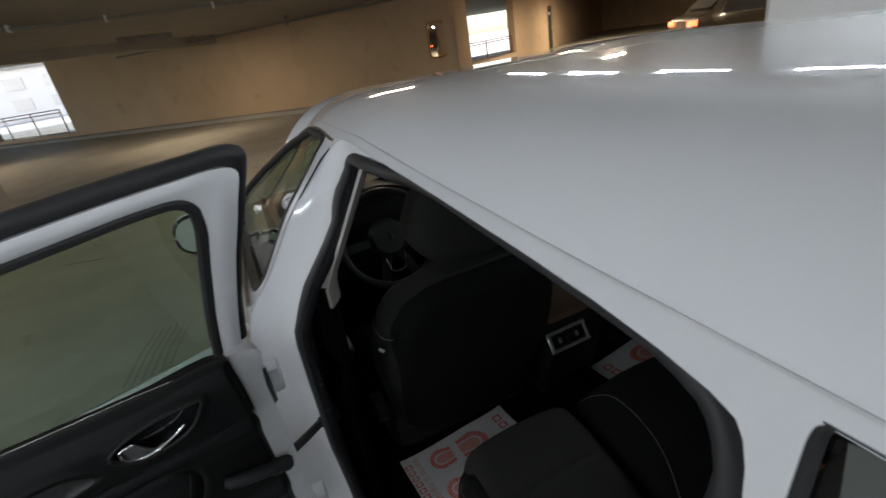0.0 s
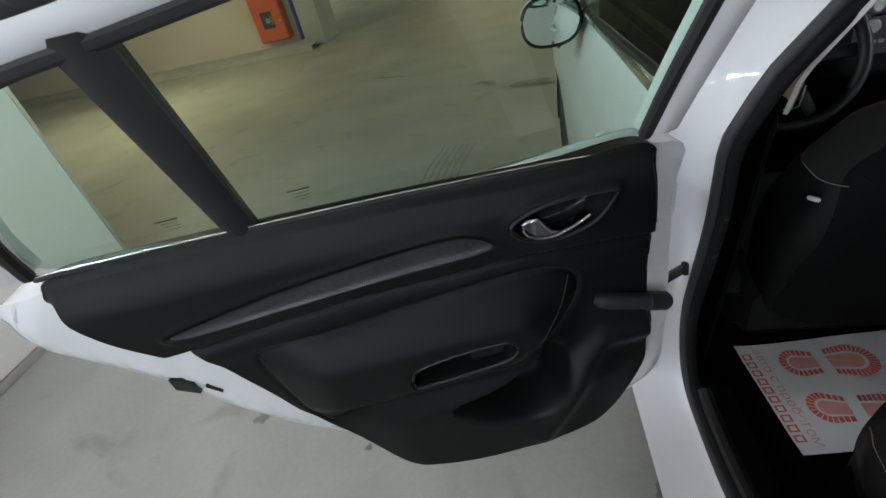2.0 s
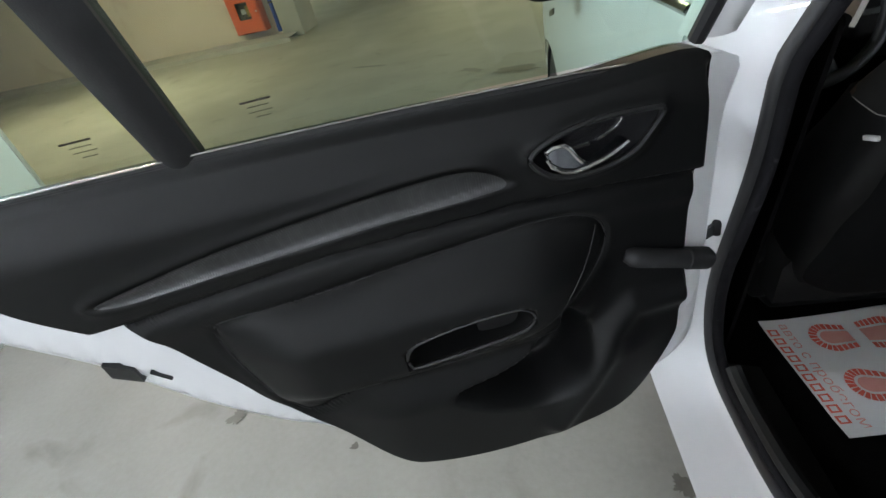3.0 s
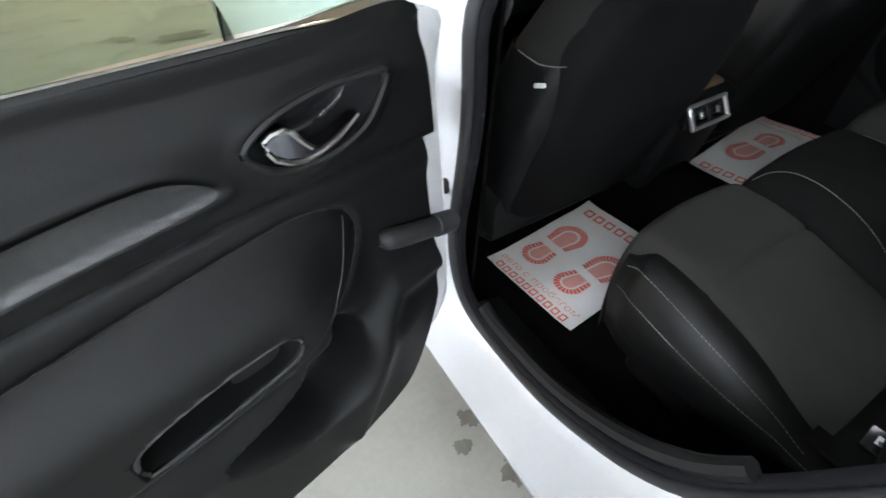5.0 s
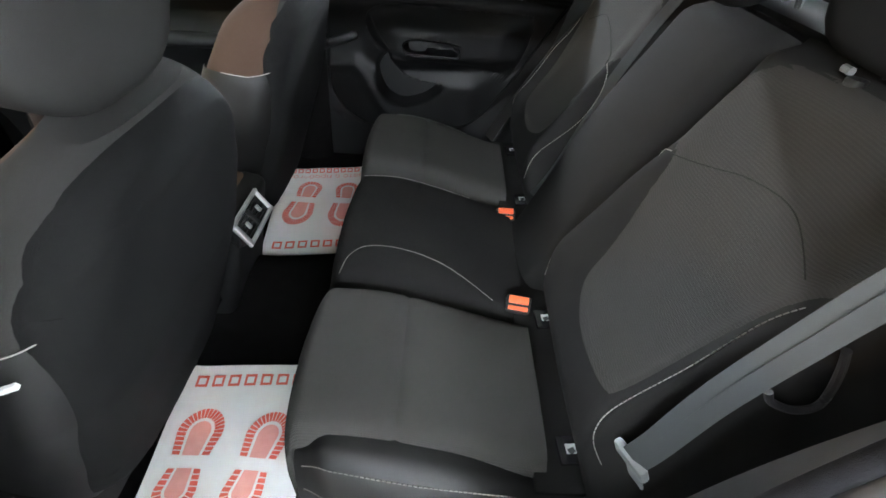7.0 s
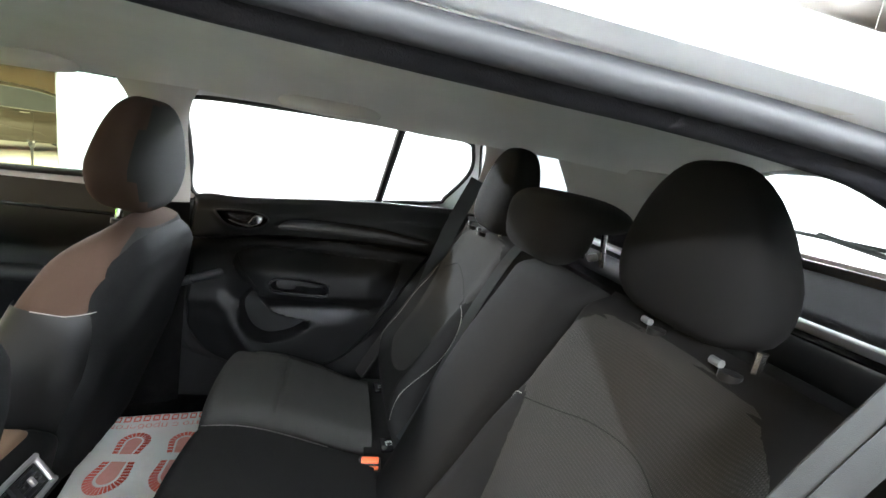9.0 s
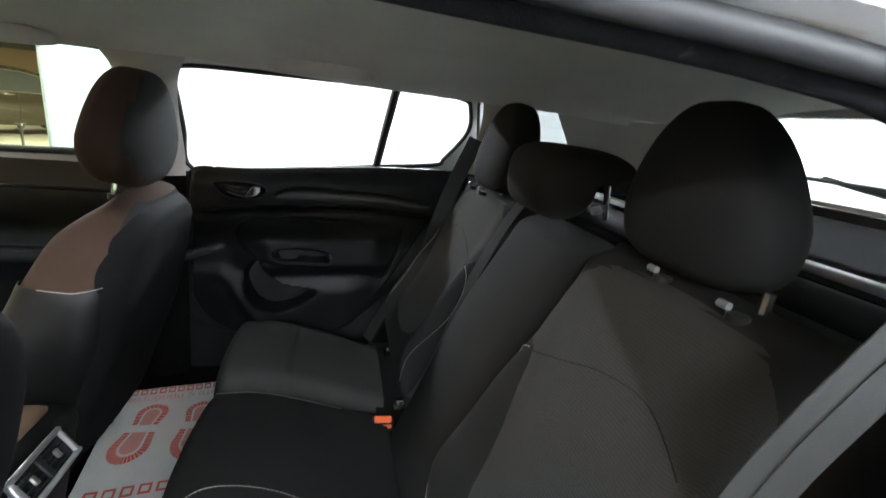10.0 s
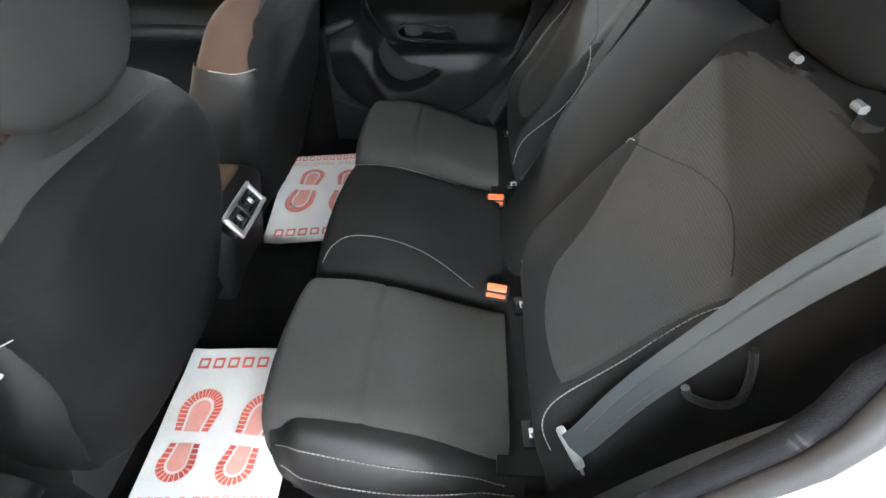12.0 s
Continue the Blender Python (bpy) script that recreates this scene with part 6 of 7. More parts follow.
def front_seat(sign):
    cx = sign * 0.355
    base = part("front_seat", boxed((cx - 0.23, -0.075, 0.30), (cx + 0.23, 0.34, 0.40), 0.03, 3), TRIM, car, "dark cloth front seat with a black rear shell")
    def cush(u, v):
        a, y = 2 * u - 1, -0.12 + 0.50 * v
        return Vector((cx + 0.25 * a, y, 0.50 + 0.05 * v + 0.035 * abs(a) ** 3 - 0.06 * abs(a) ** 12 - 0.05 * step01(0.85, 1, v)))
    bm = grid(cush, 22, 22)
    skirt(bm, lambda p: Vector((p.x, p.y, 0.38)))
    part("cushion", bm, CLOTH_DARK, base)
    foot, top = Vector((cx, -0.070, 0.44)), Vector((cx, -0.262, 0.985))
    up = (top - foot).normalized()
    out = Vector((0, -up.z, up.y))
    def half(h):
        return float(np.interp(h, (0, 0.25, 0.5, 0.7, 0.85, 0.95, 1.0), (0.225, 0.245, 0.255, 0.250, 0.215, 0.165, 0.115)))
    def ring(u, v, grow=0.0):
        a = 2 * math.pi * u
        ca, sa = math.cos(a), math.sin(a)
        k = 1.0 / (abs(ca) ** 3 + abs(sa) ** 3) ** (1 / 3)
        thick = float(np.interp(v, (0, 0.5, 0.9, 1.0), (0.072, 0.078, 0.055, 0.030))) + grow
        return foot + up * ((top - foot).length * v) + Vector((half(v) + grow, 0, 0)) * ca * k + out * thick * sa * k * (1.0 if sa > 0 else 1.0 + 1.5 * ca * ca * step01(1.0, 0.8, v))
    bm = grid(lambda u, v: ring(u, v), 48, 34, True)
    bmesh.ops.contextual_create(bm, geom=[e for e in bm.edges if e.is_boundary])
    bmesh.ops.recalc_face_normals(bm, faces=bm.faces)
    back = part("backrest", bm, CLOTH_BACK, base, "dark grey backrest with warm light painted brown in front")
    warm_lit_front(back, -0.58 if sign > 0 else 0.35)
    shape = flat2([(-0.205, 0.03), (-0.228, 0.30), (-0.236, 0.58), (-0.234, 0.74), (-0.206, 0.86), (-0.156, 0.945), (-0.09, 0.982), (0.0, 0.988), (0.09, 0.982), (0.156, 0.945), (0.206, 0.86), (0.234, 0.74), (0.236, 0.58), (0.228, 0.30), (0.205, 0.03), (0.0, 0.01)], 80)
    def thick_at(h):
        return float(np.interp(h, (0, 0.5, 0.9, 1.0), (0.072, 0.078, 0.055, 0.030)))
    def shell(x, h):
        deep = thick_at(h) * (1 - min(0.985, abs(x) / half(h)) ** 3) ** (1 / 3)
        edge = inside(shape, (x, h))
        dish = 0.010 * step01(0.02, 0.20, edge) * step01(0.02, 0.5, h)
        return foot + up * ((top - foot).length * h) + Vector((x, 0, 0)) + out * (deep + 0.001 + 0.020 * math.sqrt(step01(-0.004, 0.030, edge)) - dish)
    bm = sliced(filled([shape]), 0.014, 0.022)
    raised(bm, shell)
    skirt(bm, lambda p: p - out * 0.02)
    part("rear_shell", bm, SHELL_CLOTH, back, "matte black rear shell")
    def on_side(side, h, k, grow):
        """A point on the wrap round one side of the backrest: k runs from the rear to the front."""
        a = math.pi * (0.70 + 0.55 * k)
        ca, sa = side * -math.cos(a), math.sin(a)
        r = 1.0 / (abs(ca) ** 3 + abs(sa) ** 3) ** (1 / 3)
        return foot + up * ((top - foot).length * h) + Vector((half(h) + grow, 0, 0)) * ca * r + out * (thick_at(h) + grow) * sa * r * (1.0 if sa > 0 else 1.0 + 1.5 * ca * ca * step01(1.0, 0.8, h))
    for side in (-1, 1):
        part("side_wrap", grid(lambda u, v: on_side(side, 0.02 + (0.755 - 0.10 * u) * v, u, 0.004 + 0.004 * math.sin(math.pi * v) + 0.002 * math.sin(9 * v + 4 * u)), 20, 30), LEATHER, back, "black leatherette side wrap")
        part("seam", sweep([on_side(side, 0.775 - 0.10 * u, u, 0.0048) for u in np.linspace(0, 0.72, 24)], 0.0009, 5), THREAD, back, "pale seam")
    if sign < 0:
        p, q = on_side(-1, 0.685, 0.36, 0.010), on_side(-1, 0.675, 0.42, 0.010)
        along = (q - p).normalized()
        face = along.cross(up).normalized()
        turn = Matrix((along, face.cross(along), face)).transposed().to_4x4()
        part("fabric_tab", boxed((-0.011, -0.0035, -0.003), (0.011, 0.0035, 0.003), 0.001, 1, Matrix.Translation(p) @ turn), WHITE_TAG, back, "small pale fabric tab")
    part("side_trim", boxed((cx + sign * 0.235 - 0.025, -0.06, 0.33), (cx + sign * 0.235 + 0.025, 0.30, 0.47), 0.018, 3), TRIM, base)
    part("recliner_knob", lathe([(0.045, 0), (0.045, 0.03), (0.03, 0.04)], 20, place=Matrix.Translation((cx + sign * 0.255, -0.02, 0.47)) @ pose(0, 0, 0, 0, 90 * sign, 0)), TRIM, base)
    part("slide_rail", boxed((cx + sign * 0.19 - 0.02, -0.06, 0.292), (cx + sign * 0.19 + 0.02, 0.36, 0.325), 0.004), DARK_STEEL, base)
    warm_lit_front(headrest(back, cx, -0.240, 1.122 if sign > 0 else 1.105, 0.328 if sign > 0 else 0.300, 0.245, 0.120, 8, CLOTH_BACK, posts=0.075, post_low=0.012, slim_top=0.34, slim_low=0.46), -0.72 if sign > 0 else 0.35)
    return base


front_seat(-1), front_seat(1)

# ---- console, dashboard, wheel ----
con = part("centre_console", boxed((-0.100, -0.110, 0.29), (0.100, 0.60, 0.50), 0.025, 3), TRIM, car, "black centre console between the seats")
part("armrest", boxed((-0.095, -0.17, 0.545), (0.095, 0.16, 0.625), 0.028, 4), FABRIC_WARM, con, "armrest lid with warm sunlight in its colour")
_t = Matrix.Translation((-0.058, -0.210, 0.587)) @ pose(0, 0, 0, -32, 0, 0)
part("rear_console_face", boxed((-0.105, -0.02, -0.26), (0.105, 0.05, 0.055), 0.022, 3, Matrix.Translation((0, -0.175, 0.555)) @ pose(0, 0, 0, 13, 0, 0)), TRIM, con)
_v = part("air_vent", boxed((-0.064, -0.012, -0.026), (0.064, 0.02, 0.026), 0.006, 2, _t), TRIM_PIANO, con, "rear air vents in a chrome frame")
part("frame", sweep(smooth_line([_t @ Vector(p) for p in ((-0.064, -0.016, -0.021), (-0.064, -0.016, 0.021), (-0.059, -0.016, 0.026), (0.059, -0.016, 0.026), (0.064, -0.016, 0.021), (0.064, -0.016, -0.021), (0.059, -0.016, -0.026), (-0.059, -0.016, -0.026))], 48, True), 0.0050, 8, True), ALU, _v, "chrome vent frame")
part("end_cap", boxed((-0.071, -0.022, -0.024), (-0.058, -0.011, 0.024), 0.004, 3, _t), ALU, _v, "bright chrome end")
part("divider", boxed((-0.007, -0.018, -0.022), (0.007, -0.011, 0.022), 0.002, 1, _t), TRIM, _v, "black post between the two vents")
for _e in (-1, 1):
    for _k in range(4):
        part("slat", boxed((_e * 0.031 - 0.022, -0.0165, -0.019 + 0.0115 * _k), (_e * 0.031 + 0.022, -0.0115, -0.0165 + 0.0115 * _k), 0.001, 1, _t), TRIM, _v)
    part("thumb_wheel", boxed((_e * 0.031 - 0.005, -0.021, -0.008), (_e * 0.031 + 0.005, -0.014, 0.008), 0.002, 1, _t), STEEL, _v, "grey vent slider")
part("gear_boot", lathe([(0.055, 0), (0.040, 0.03), (0.016, 0.075)], 18, place=Matrix.Translation((0.0, 0.36, 0.50))), LEATHER, con, "black gear lever gaiter")
part("gear_knob", lathe([(0.008, 0), (0.010, 0.05), (0.024, 0.06), (0.027, 0.085), (0.018, 0.10)], 18, place=Matrix.Translation((0.0, 0.36, 0.565))), TRIM_PIANO, con, "gloss gear knob with a chrome ring")
part("gear_ring", lathe([(0.060, 0), (0.062, 0.006), (0.054, 0.010)], 24, place=Matrix.Translation((0.0, 0.36, 0.50))), CHROME, con)
part("hand_brake", sweep(smooth_line([(-0.05, 0.02, 0.52), (-0.05, 0.12, 0.56), (-0.05, 0.25, 0.585)], 10), 0.014, 10), LEATHER, con)

dash = part("dashboard", thicken(grid(lambda u, v: ((2 * u - 1) * 0.72, 0.98 - 0.34 * math.sin(min(1.0, v * 1.35) * math.pi / 2) + 0.14 * step01(0.62, 1.0, v), 0.955 + 0.03 * math.sin(math.pi * v) - 0.42 * step01(0.45, 1.0, v)), 30, 24), 0.012), TRIM, car, "black dashboard")
part("instrument_hood", thicken(grid(lambda u, v: (-0.348 + (2 * u - 1) * 0.17, 0.56 + 0.20 * v, 0.930 + 0.055 * math.cos((2 * u - 1) * math.pi / 2) + 0.01 * v), 18, 6), 0.008), TRIM, dash)
_t = Matrix.Translation((-0.348, 0.66, 0.930)) @ pose(0, 0, 0, 24, 0, 0)
for _x in (-0.075, 0.075):
    part("gauge_ring", sweep([_t @ Vector((_x + 0.052 * math.cos(a), 0, 0.052 * math.sin(a))) for a in np.linspace(0, 2 * math.pi, 33)[:-1]], 0.003, 6, True), CHROME, dash, "chrome gauge ring")
part("gauge_face", boxed((-0.16, 0.006, -0.06), (0.16, 0.012, 0.06), 0.003, 1, _t), TRIM_PIANO, dash)
part("warning_light", boxed((-0.06, -0.004, -0.020), (-0.052, 0.002, -0.014), 0.001, 1, _t), LED_RED, dash, "lit red warning light")
part("gauge_needle_print", boxed((0.145, 0.0, -0.03), (0.152, 0.004, 0.04), 0.001, 1, _t), WHITE_TAG, dash)
_t = Matrix.Translation((0.0, 0.640, 0.845)) @ pose(0, 0, 0, -8, 0, 0)
stack = part("centre_panel", boxed((-0.115, -0.01, -0.19), (0.115, 0.12, 0.17), 0.02, 3, _t), TRIM, dash, "grey-black centre stack with knobs")
part("control_panel", boxed((-0.098, -0.0125, -0.125), (0.098, -0.006, 0.030), 0.006, 2, _t), STACK_GREY, stack, "pale grey control panel")
part("display", boxed((-0.075, -0.016, 0.035), (0.075, -0.008, 0.125), 0.004, 1, _t), SCREEN_DARK, stack, "dark display with a green bar")
part("display_bar", boxed((-0.072, -0.019, 0.036), (0.072, -0.015, 0.052), 0.001, 1, _t), SCREEN_GREEN, stack, "green status bar")
for _k, _w in enumerate((0.016, 0.010, 0.012)):
    part("display_sign", boxed((-0.022 + 0.021 * _k, -0.0185, 0.078), (-0.022 + 0.021 * _k + _w, -0.0155, 0.090), 0.001, 1, _t), WHITE_TAG, stack)
for _x in (-0.080, 0.080):
    part("vent", boxed((_x - 0.022, -0.016, 0.045 if _x < 0 else 0.045), (_x + 0.022, -0.004, 0.140), 0.006, 2, _t @ Matrix.Translation((0.055 * math.copysign(1, _x), 0, 0.01))), TRIM_PIANO, stack)
    part("vent_rim", sweep([_t @ Vector((_x + 0.055 * math.copysign(1, _x) + 0.025 * math.copysign(abs(math.cos(a)) ** 0.6, math.cos(a)), -0.016, 0.102 + 0.052 * math.copysign(abs(math.sin(a)) ** 0.6, math.sin(a)))) for a in np.linspace(0, 2 * math.pi, 33)[:-1]], 0.004, 6, True), CHROME, stack, "chrome vent rim")
for _x in (-0.055, 0.055):
    for _z in (-0.045, 0.01):
        part("knob", lathe([(0.018, 0), (0.018, 0.018), (0.014, 0.022)], 20, place=_t @ Matrix.Translation((_x, -0.008, _z)) @ pose(0, 0, 0, 90, 0, 0)), ALU, stack, "silver ringed knob")
for _k in range(5):
    part("button", boxed((-0.05 + 0.021 * _k, -0.014, -0.095), (-0.033 + 0.021 * _k, -0.008, -0.083), 0.002, 1, _t), STEEL, stack)
part("slot", boxed((-0.06, -0.013, -0.022), (0.06, -0.0085, -0.014), 0.001, 1, _t), TRIM_PIANO, stack)

sw = part("steering_wheel", sweep([(Matrix.Translation((-0.362, 0.425, 0.812)) @ pose(0, 0, 0, 62, 0, 0)) @ Vector((0.183 * math.cos(a), 0.183 * math.sin(a) * (0.97 if math.sin(a) < 0 else 1), 0)) for a in np.linspace(0, 2 * math.pi, 49)[:-1]], 0.0155, 10, True), LEATHER, car, "black leather steering wheel")
_t = Matrix.Translation((-0.362, 0.440, 0.807)) @ pose(0, 0, 0, 62, 0, 0)
part("hub", lathe([(0.075, -0.02), (0.078, 0.0), (0.06, 0.022), (0.03, 0.028)], 24, place=_t), TRIM, sw)
for _a in (180, 0, 248, 292):
    part("spoke", boxed((0.06, -0.018, -0.008), (0.175, 0.018, 0.006), 0.006, 2, _t @ pose(0, 0, 0, 0, 0, _a)), TRIM, sw)
part("hub_emblem", sweep([_t @ Vector(p) for p in ((0, 0.022, 0.030), (0.013, 0, 0.030), (0, -0.022, 0.030), (-0.013, 0, 0.030))], 0.0022, 6, True), CHROME, sw, "chrome hub emblem")
part("spoke_trim", sweep(smooth_line([_t @ Vector(p) for p in ((-0.040, -0.075, 0.02), (-0.028, -0.120, 0.015), (0.0, -0.130, 0.015), (0.028, -0.120, 0.015), (0.040, -0.075, 0.02))], 24), 0.004, 6), CHROME, sw, "chrome lower spoke trim")
part("column", sweep([(-0.362, 0.46, 0.797), (-0.362, 0.72, 0.73)], 0.055, 14), TRIM, sw)

# front door cards (only their tops and strips show)
for _s in (-1, 1):
    fd = part("front_door_card", thicken(grid(lambda u, v: (_s * (0.735 - 0.018 * math.sin(math.pi * min(1, v * 3)) - 0.035 * math.exp(-((v - 0.45) / 0.10) ** 2)), -0.10 + 0.92 * u, 0.985 - 0.60 * v), 24, 30), 0.02), TRIM_SOFT, car, "black front door card")
    part("decor_strip", sweep([(_s * 0.708, y, 0.912 + 0.01 * (y + 0.1)) for y in np.linspace(-0.06, 0.62, 12)], 0.013, 8, False, None, 0.6), TRIM_PIANO, fd)
    part("arm_shelf", boxed((_s * 0.655 if _s > 0 else -0.72, -0.08, 0.70), (0.72 if _s > 0 else _s * 0.655, 0.52, 0.745), 0.018, 3), TRIM, fd)


# ---- paper mats on the footwell carpet ----
def paper_mat(place, flip, label, L=0.39, W=0.32):
    """A printed paper sheet with two shoe prints and lines of print."""
    top = thing("paper_floor_mat", label, "paper mat", "paper mats")
    def rise(x, y):
        edge = max(0.0, abs(x) / (L / 2) - 0.55)
        return 0.006 + 0.020 * edge ** 2 * (1 + 0.6 * math.sin(7 * y)) + 0.003 * noise.noise((x * 9, y * 9, 4.0 + flip)) + 0.012 * max(0, abs(y) / (W / 2) - 0.7)
    kx, ky = L / 0.475, W / 0.300
    def put(x, y, lift=0.0):
        x, y = x * kx, y * ky
        return place @ Vector((x, y, rise(x, y) + lift))
    sheet = grid(lambda u, v: put(0.475 * (u - 0.5), 0.300 * (v - 0.5)), 30, 20)
    part("sheet", thicken(sheet, 0.0008), PAPER, top, "white paper sheet")
    def blot(loop, material, name, label=""):
        bm = sliced(filled([loop]), 0.03, 0.03)
        raised(bm, lambda x, y: put(x, y, 0.0016))
        return part(name, bm, material, top, label)
    def sole(cx, cy, tilt):
        """One shoe print: a horseshoe of tread lugs round a pad, and a heel the other way up."""
        c, s = math.cos(tilt), math.sin(tilt)
        def turn(px, py):
            px, py = 1.25 * px, 1.12 * py
            return (cx + c * px - s * py, cy + s * px + c * py)
        def shoe(mid, way, rx, ry, leg, n, heel):
            def at(k, q):
                """k from one leg's end round the toe to the other, q the share of the full width."""
                total = 2 * leg + math.pi * 0.5 * (rx + ry)
                d = k * total
                if d < leg:
                    return (mid + way * (d - leg), -ry * q * (0.80 + 0.20 * d / leg))
                if d > total - leg:
                    return (mid + way * (total - d - leg), ry * q * (0.80 + 0.20 * (total - d) / leg))
                a = (d - leg) / (total - 2 * leg) * math.pi - math.pi / 2
                return (mid + way * rx * q * math.cos(a), ry * q * math.sin(a))
            lugs, pad = bmesh.new(), bmesh.new()
            def quad(bm, pts):
                bm.faces.new([bm.verts.new(put(*turn(*p), 0.0016)) for p in pts])
            for k in range(n):
                a, b = (k + 0.10) / n, (k + 0.90) / n
                quad(lugs, [at(a, 1), at(b, 1), at(b, 0.60), at(a, 0.60)])
            for k in range(n // 2):
                a, b = k / n, (k + 1) / n
                quad(pad, [at(a, 0.46), at(b, 0.46), at(1 - b, 0.46), at(1 - a, 0.46)])
            tagged(part("heel_tread" if heel else "sole_tread", lugs, PRINT, top, "ring of red printed tread lugs", True), kind="stuff")
            part("heel_pad" if heel else "sole_pad", pad, PRINT_PALE, top, "pale red printed pad", True)
        shoe(0.048, 1, 0.052, 0.042, 0.046, 26, False)
        shoe(-0.062, -1, 0.037, 0.036, 0.040, 18, True)
    sole(-0.018, 0.078, radians(-4)), sole(-0.030, -0.058, radians(-10))
    def bars(x, width, height, count, material, label):
        step = width / count
        for k in range(count):
            y = width / 2 - step * (k + 0.5)
            w = step * 0.72
            for a, b in ((1.0, 0.22), (0.0, 0.22)):
                xx = x + (a - 0.5) * height * 0.78
                blot([(xx - height * 0.11, y - w / 2), (xx + height * 0.11, y - w / 2), (xx + height * 0.11, y + w / 2), (xx - height * 0.11, y + w / 2)], material, "print_bar", label)
            for e in (-1, 1):
                yy = y + e * w * 0.40
                blot([(x - height / 2, yy - w * 0.10), (x + height / 2, yy - w * 0.10), (x + height / 2, yy + w * 0.10), (x - height / 2, yy + w * 0.10)], material, "print_bar")
    bars(0.190, 0.255, 0.034, 7, PRINT, "thin red block print")
    bars(-0.220, 0.250, 0.026, 10, PRINT, "bold red block print")
    text = bpy.data.curves.new("words", "FONT")
    text.body, text.size, text.align_x, text.align_y = "авто с пробегом", 0.034, "CENTER", "CENTER"
    tmp = new("words", text)
    bpy.context.view_layer.update()
    me = bpy.data.meshes.new_from_object(tmp.evaluated_get(bpy.context.evaluated_depsgraph_get()))
    bpy.data.objects.remove(tmp)
    for v in me.vertices:
        v.co = put(-0.184 + v.co.y, -v.co.x, 0.0016)
    words = new("printed_words", me)
    me.materials.append(PRINT_PALE)
    words.parent = top
    words["label"] = "pale red printed words"
    return top


paper_mat(Matrix.Translation((-0.430, -0.247, 0.317)) @ pose(0, 0, 0, 0, 0, 4.5), 0, "white paper floor mat with red shoe prints behind the driver seat", 0.370, 0.275)
paper_mat(Matrix.Translation((0.348, -0.246, 0.330)) @ pose(0, 0, 0, 0, 0, 187.7), 1, "white paper floor mat with red shoe prints behind the passenger seat", 0.465, 0.29)


# ---- marks on the floor ----
def floor_mark(name, loop, material, label, category, z=0.004):
    bm = filled([loop])
    raised(bm, lambda x, y: Vector((x, y, z)))
    return tagged(part(name, bm, material, None, "", True), label, category)


def blotch(x, y, r, seed, stretch=1.0, turn=0.0):
    out = []
    for k in range(64):
        a = 2 * math.pi * k / 64
        q = r * (1 + 0.5 * noise.noise((math.cos(a) * 1.3 + seed, math.sin(a) * 1.3, seed * 2.7)) + 0.42 * noise.noise((math.cos(a) * 5.5 + seed, math.sin(a) * 5.5, seed * 1.3)))
        px, py = q * math.cos(a) * stretch, q * math.sin(a)
        out.append((x + px * math.cos(turn) - py * math.sin(turn), y + px * math.sin(turn) + py * math.cos(turn)))
    return out


for _k, (_x, _y, _r, _st, _tu) in enumerate(((-2.08, -0.04, 0.022, 1.5, 1.0), (-1.65, -0.17, 0.010, 1.4, 0.4), (-0.857, -0.37, 0.018, 1.2, 0.3), (-0.807, -0.314, 0.022, 1.2, 2.0), (-2.46, 4.26, 0.030, 7.0, -0.35),
                                         (-1.34, 3.42, 0.055, 1.9, -0.6), (-0.95, 3.20, 0.095, 2.0, -0.1), (-0.72, -0.47, 0.05, 1.6, 0.2), (-2.9, 0.9, 0.02, 2.0, 0.8), (-2.35, 0.35, 0.014, 2.2, 1.2))):
    floor_mark("floor_stain", blotch(_x, _y, _r, _k + 1, _st, _tu), OIL, "dark oil stain on the concrete floor", "stain", 0.004 + 0.0004 * _k)
for _k in range(6):
    _x = -1.74 + 0.045 * _k
    floor_mark("tyre_scuff", [(_x, 1.50), (_x + 0.014, 1.50), (_x + 0.055, 1.80), (_x + 0.125, 2.10), (_x + 0.115, 2.11), (_x + 0.040, 1.81)], SCUFF, "faint grey tyre scuff on the floor", "tyre mark", 0.0032)
floor_mark("floor_patch", [(-1.513, 0.978), (-1.318, 0.984), (-1.305, 0.931), (-1.489, 0.883)], YELLOW, "pale four-cornered patch on the floor", "floor paint", 0.0034)
floor_mark("floor_line", [(-1.40, 1.06), (-1.33, 1.04), (-0.86, 1.72), (-0.98, 1.74)], YELLOW, "worn yellow painted line on the floor", "floor line", 0.003)


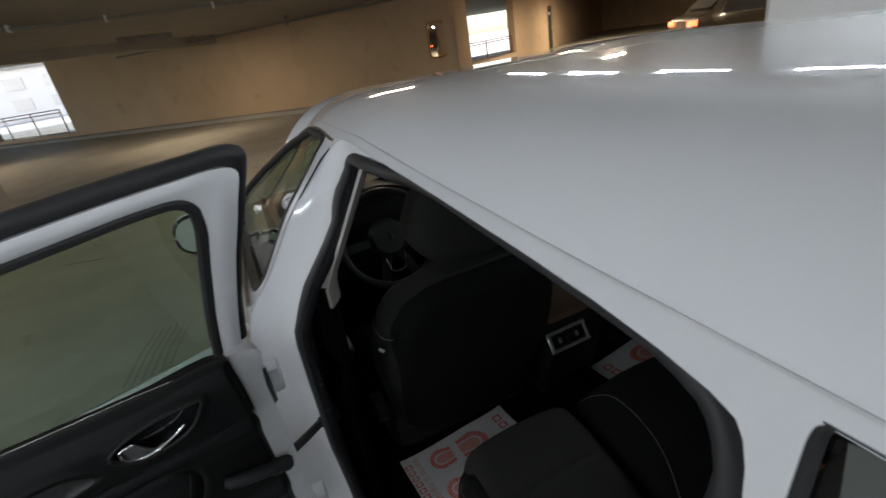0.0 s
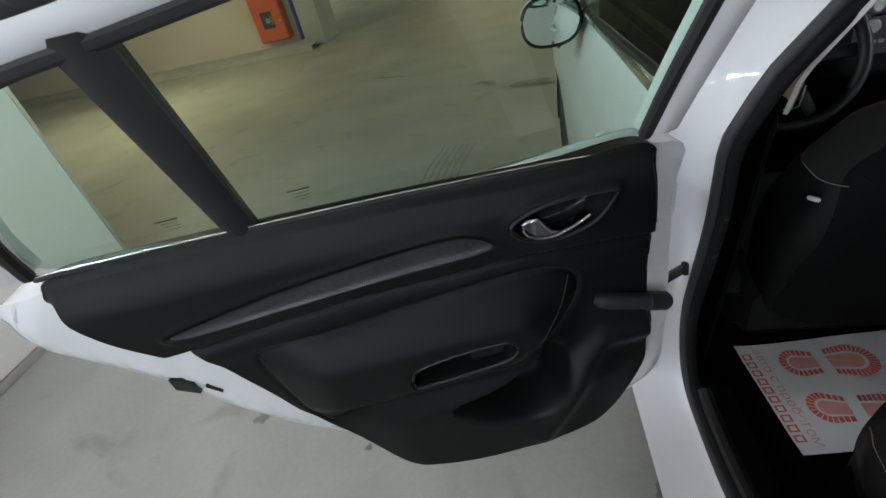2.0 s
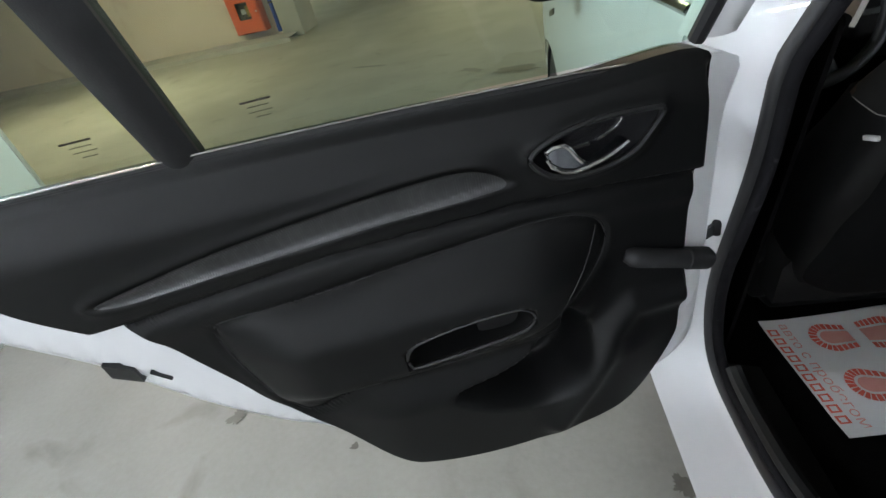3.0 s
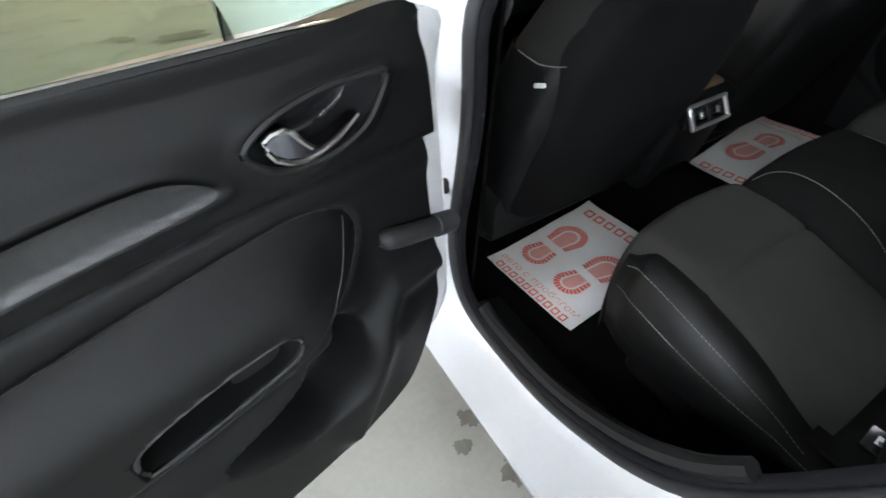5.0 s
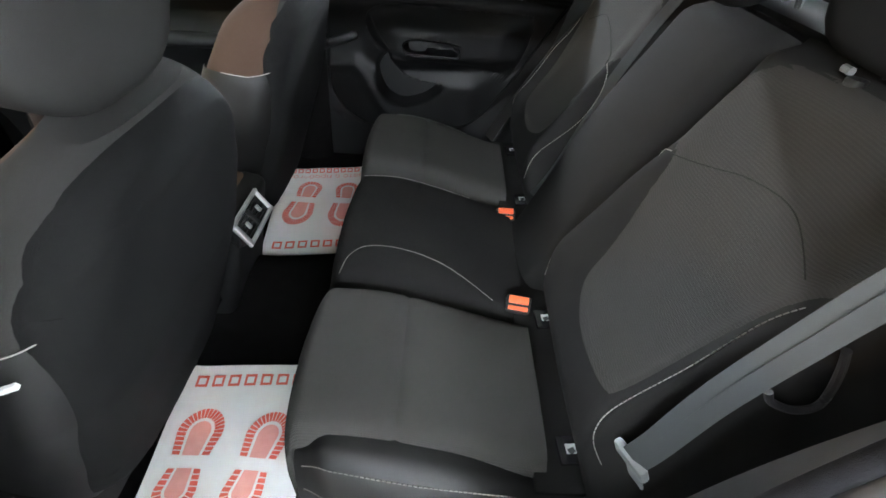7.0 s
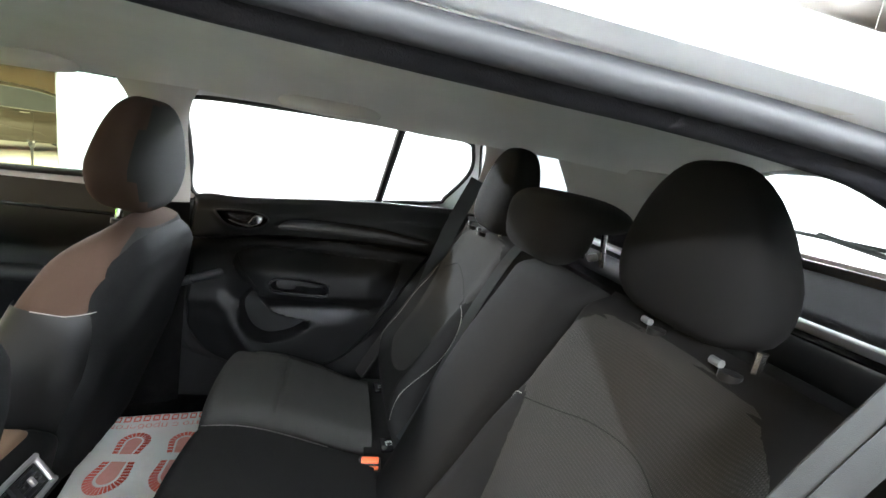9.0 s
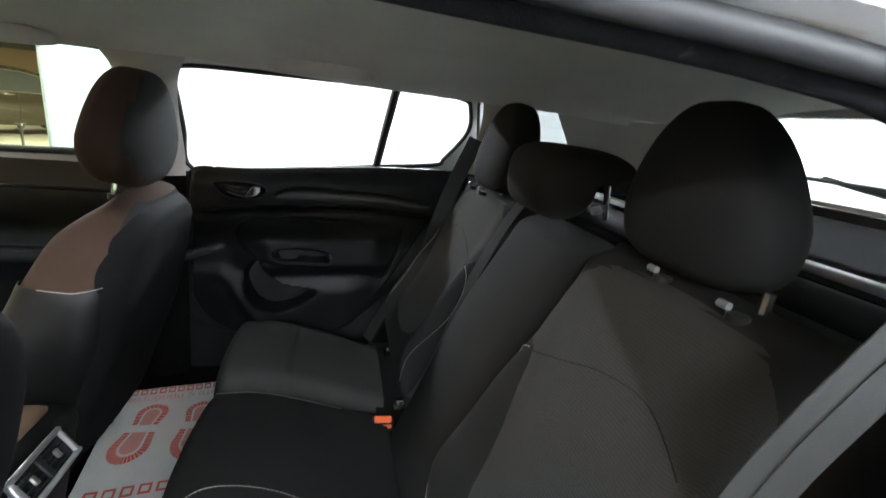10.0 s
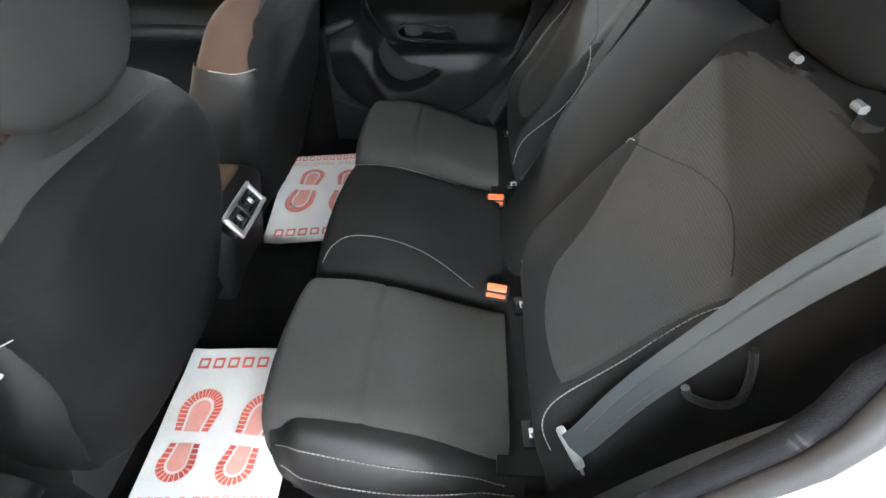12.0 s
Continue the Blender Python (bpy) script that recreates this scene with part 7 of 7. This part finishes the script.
# ---- cars parked farther off ----
def parked_car(place, paint, label, lit):
    """A plain hatchback about 4.4 m long, nose towards +y of its own."""
    top = thing("parked_car", label, "car")
    side = [(-2.15, 0.32), (-1.75, 0.25), (-1.70, 0.45), (-1.45, 0.62), (-1.15, 0.60), (-0.95, 0.42), (-0.92, 0.24), (0.95, 0.24), (1.0, 0.45), (1.25, 0.63), (1.55, 0.62), (1.78, 0.42), (1.82, 0.26), (2.15, 0.32), (2.20, 0.55), (2.05, 0.78), (1.15, 0.92), (0.45, 1.34), (-0.2, 1.46), (-1.3, 1.42), (-1.85, 1.05), (-2.15, 0.95), (-2.2, 0.6)]
    side = flat2(side, 110)
    def skin(sign):
        glass = flat2([(1.0, 0.95), (0.45, 1.27), (-0.2, 1.38), (-1.2, 1.35), (-1.55, 1.08), (-1.3, 0.97)], 40)
        bm = sliced(filled([side, glass]), 0.3, 0.15)
        raised(bm, lambda y, z: place @ Vector((sign * (0.90 - 0.35 * max(0, z - 0.92) - 0.08 * step01(0.6, 0.2, z) - 0.12 * step01(1.5, 2.2, abs(y))), y, z)))
        return bm, glass
    for sign in (-1, 1):
        bm, glass = skin(sign)
        body = part("body_side", bm, paint, top)
        g = sliced(filled([glass]), 0.4, 0.2)
        raised(g, lambda y, z: place @ Vector((sign * (0.885 - 0.35 * max(0, z - 0.92)), y, z)))
        part("side_window", g, DARK_PANE, body)
        part("window_trim", sweep([place @ Vector((sign * (0.90 - 0.35 * max(0, z - 0.92)), y, z)) for y, z in glass], 0.012, 6, True), CHROME, body)
        part("door_handle", boxed((sign * 0.90 - 0.02, -0.45, 0.86), (sign * 0.90 + 0.02, -0.25, 0.89), 0.01, 2, place), CHROME, body)
        part("wing_mirror", boxed((sign * 0.98 - 0.09, 0.72, 0.95), (sign * 0.98 + 0.09, 0.86, 1.08), 0.04, 3, place), paint, body)
        part("shut_line", sweep([place @ Vector((sign * (0.902 - 0.08 * step01(0.6, 0.2, z)), -0.18, z)) for z in np.linspace(0.3, 0.95, 8)], 0.004, 4), RUBBER, body)
        for y in (-1.32, 1.40):
            w = part("wheel", lathe([(0.19, -0.1), (0.30, -0.1), (0.318, 0), (0.30, 0.1), (0.19, 0.1)], 28, place=place @ Matrix.Translation((sign * 0.78, y, 0.318)) @ pose(0, 0, 0, 0, 90, 0)), TYRE, top)
            part("rim", lathe([(0.19, -0.05), (0.19, 0.06), (0.05, 0.03), (0.03, 0.06)], 20, place=place @ Matrix.Translation((sign * 0.80, y, 0.318)) @ pose(0, 0, 0, 0, 90 * sign, 0)), ALU, w)
        part("tail_lamp", boxed((sign * 0.66 - 0.17, -2.235, 0.80), (sign * 0.66 + 0.17, -2.10, 0.92), 0.03, 2, place), TAIL_GLOW if lit else AMBER, top, "lit red tail lamp" if lit else "")
    belt = [(0.5 - y * 0.2, z) for y, z in side]
    top_line = [(-2.2, 0.6), (-2.15, 0.95), (-1.85, 1.05), (-1.3, 1.42), (-0.2, 1.46), (0.45, 1.34), (1.15, 0.92), (2.05, 0.78), (2.20, 0.55), (2.15, 0.32)]
    line = smooth_line([(0, y, z) for y, z in top_line], 48)
    part("roof_and_bonnet", thicken(grid(lambda u, v: place @ Vector(((2 * u - 1) * (0.895 - 0.35 * max(0, line[int(round(v * 48))].z - 0.92) - 0.12 * step01(1.5, 2.2, abs(line[int(round(v * 48))].y))), line[int(round(v * 48))].y, line[int(round(v * 48))].z + 0.03 * (1 - (2 * u - 1) ** 4) - 0.004)), 12, 48), 0.01), paint, top)
    part("rear_window", thicken(grid(lambda u, v: place @ Vector(((2 * u - 1) * (0.62 + 0.08 * v), -1.345 - 0.46 * v, 1.41 - 0.30 * v + 0.035)), 8, 6), 0.01), DARK_PANE, top)
    part("number_plate", boxed((-0.26, -2.25, 0.62), (0.26, -2.22, 0.73), 0.004, 1, place), WHITE_TAG, top, "plain pale plate")
    part("bumper", boxed((-0.80, -2.26, 0.34), (0.80, -2.05, 0.58), 0.06, 3, place), paint, top)
    return top


parked_car(Matrix.Translation((12.2, 6.9, 0)) @ pose(0, 0, 0, 0, 0, 239), PAINT_DARK, "black parked hatchback, warm reflections tinted in, with its red tail lamps lit", True)

# barrier post with chain hooks beyond the booth
_p = thing("barrier_post", "black cast barrier post with a round base", "post")
_at = Matrix.Translation((7.36, 3.90, 0)) @ Matrix.Scale(0.62, 4)
part("base", lathe([(0.16, 0.0), (0.16, 0.02), (0.10, 0.045), (0.04, 0.06)], 24, place=_at), DARK_STEEL, _p)
part("shaft", lathe([(0.028, 0.05), (0.026, 0.45), (0.030, 0.80)], 14, place=_at), DARK_STEEL, _p)
part("head", lathe([(0.03, 0.78), (0.065, 0.81), (0.070, 0.87), (0.045, 0.91), (0.03, 0.94)], 16, place=_at), DARK_STEEL, _p)
for _a in (0, 1.57, 3.14, 4.71):
    part("hook", sweep(smooth_line([_at @ Vector((0, 0, 0.86)), _at @ Vector((0.08 * math.cos(_a), 0.08 * math.sin(_a), 0.90)), _at @ Vector((0.11 * math.cos(_a), 0.11 * math.sin(_a), 0.96))], 8), 0.006, 6), DARK_STEEL, _p)
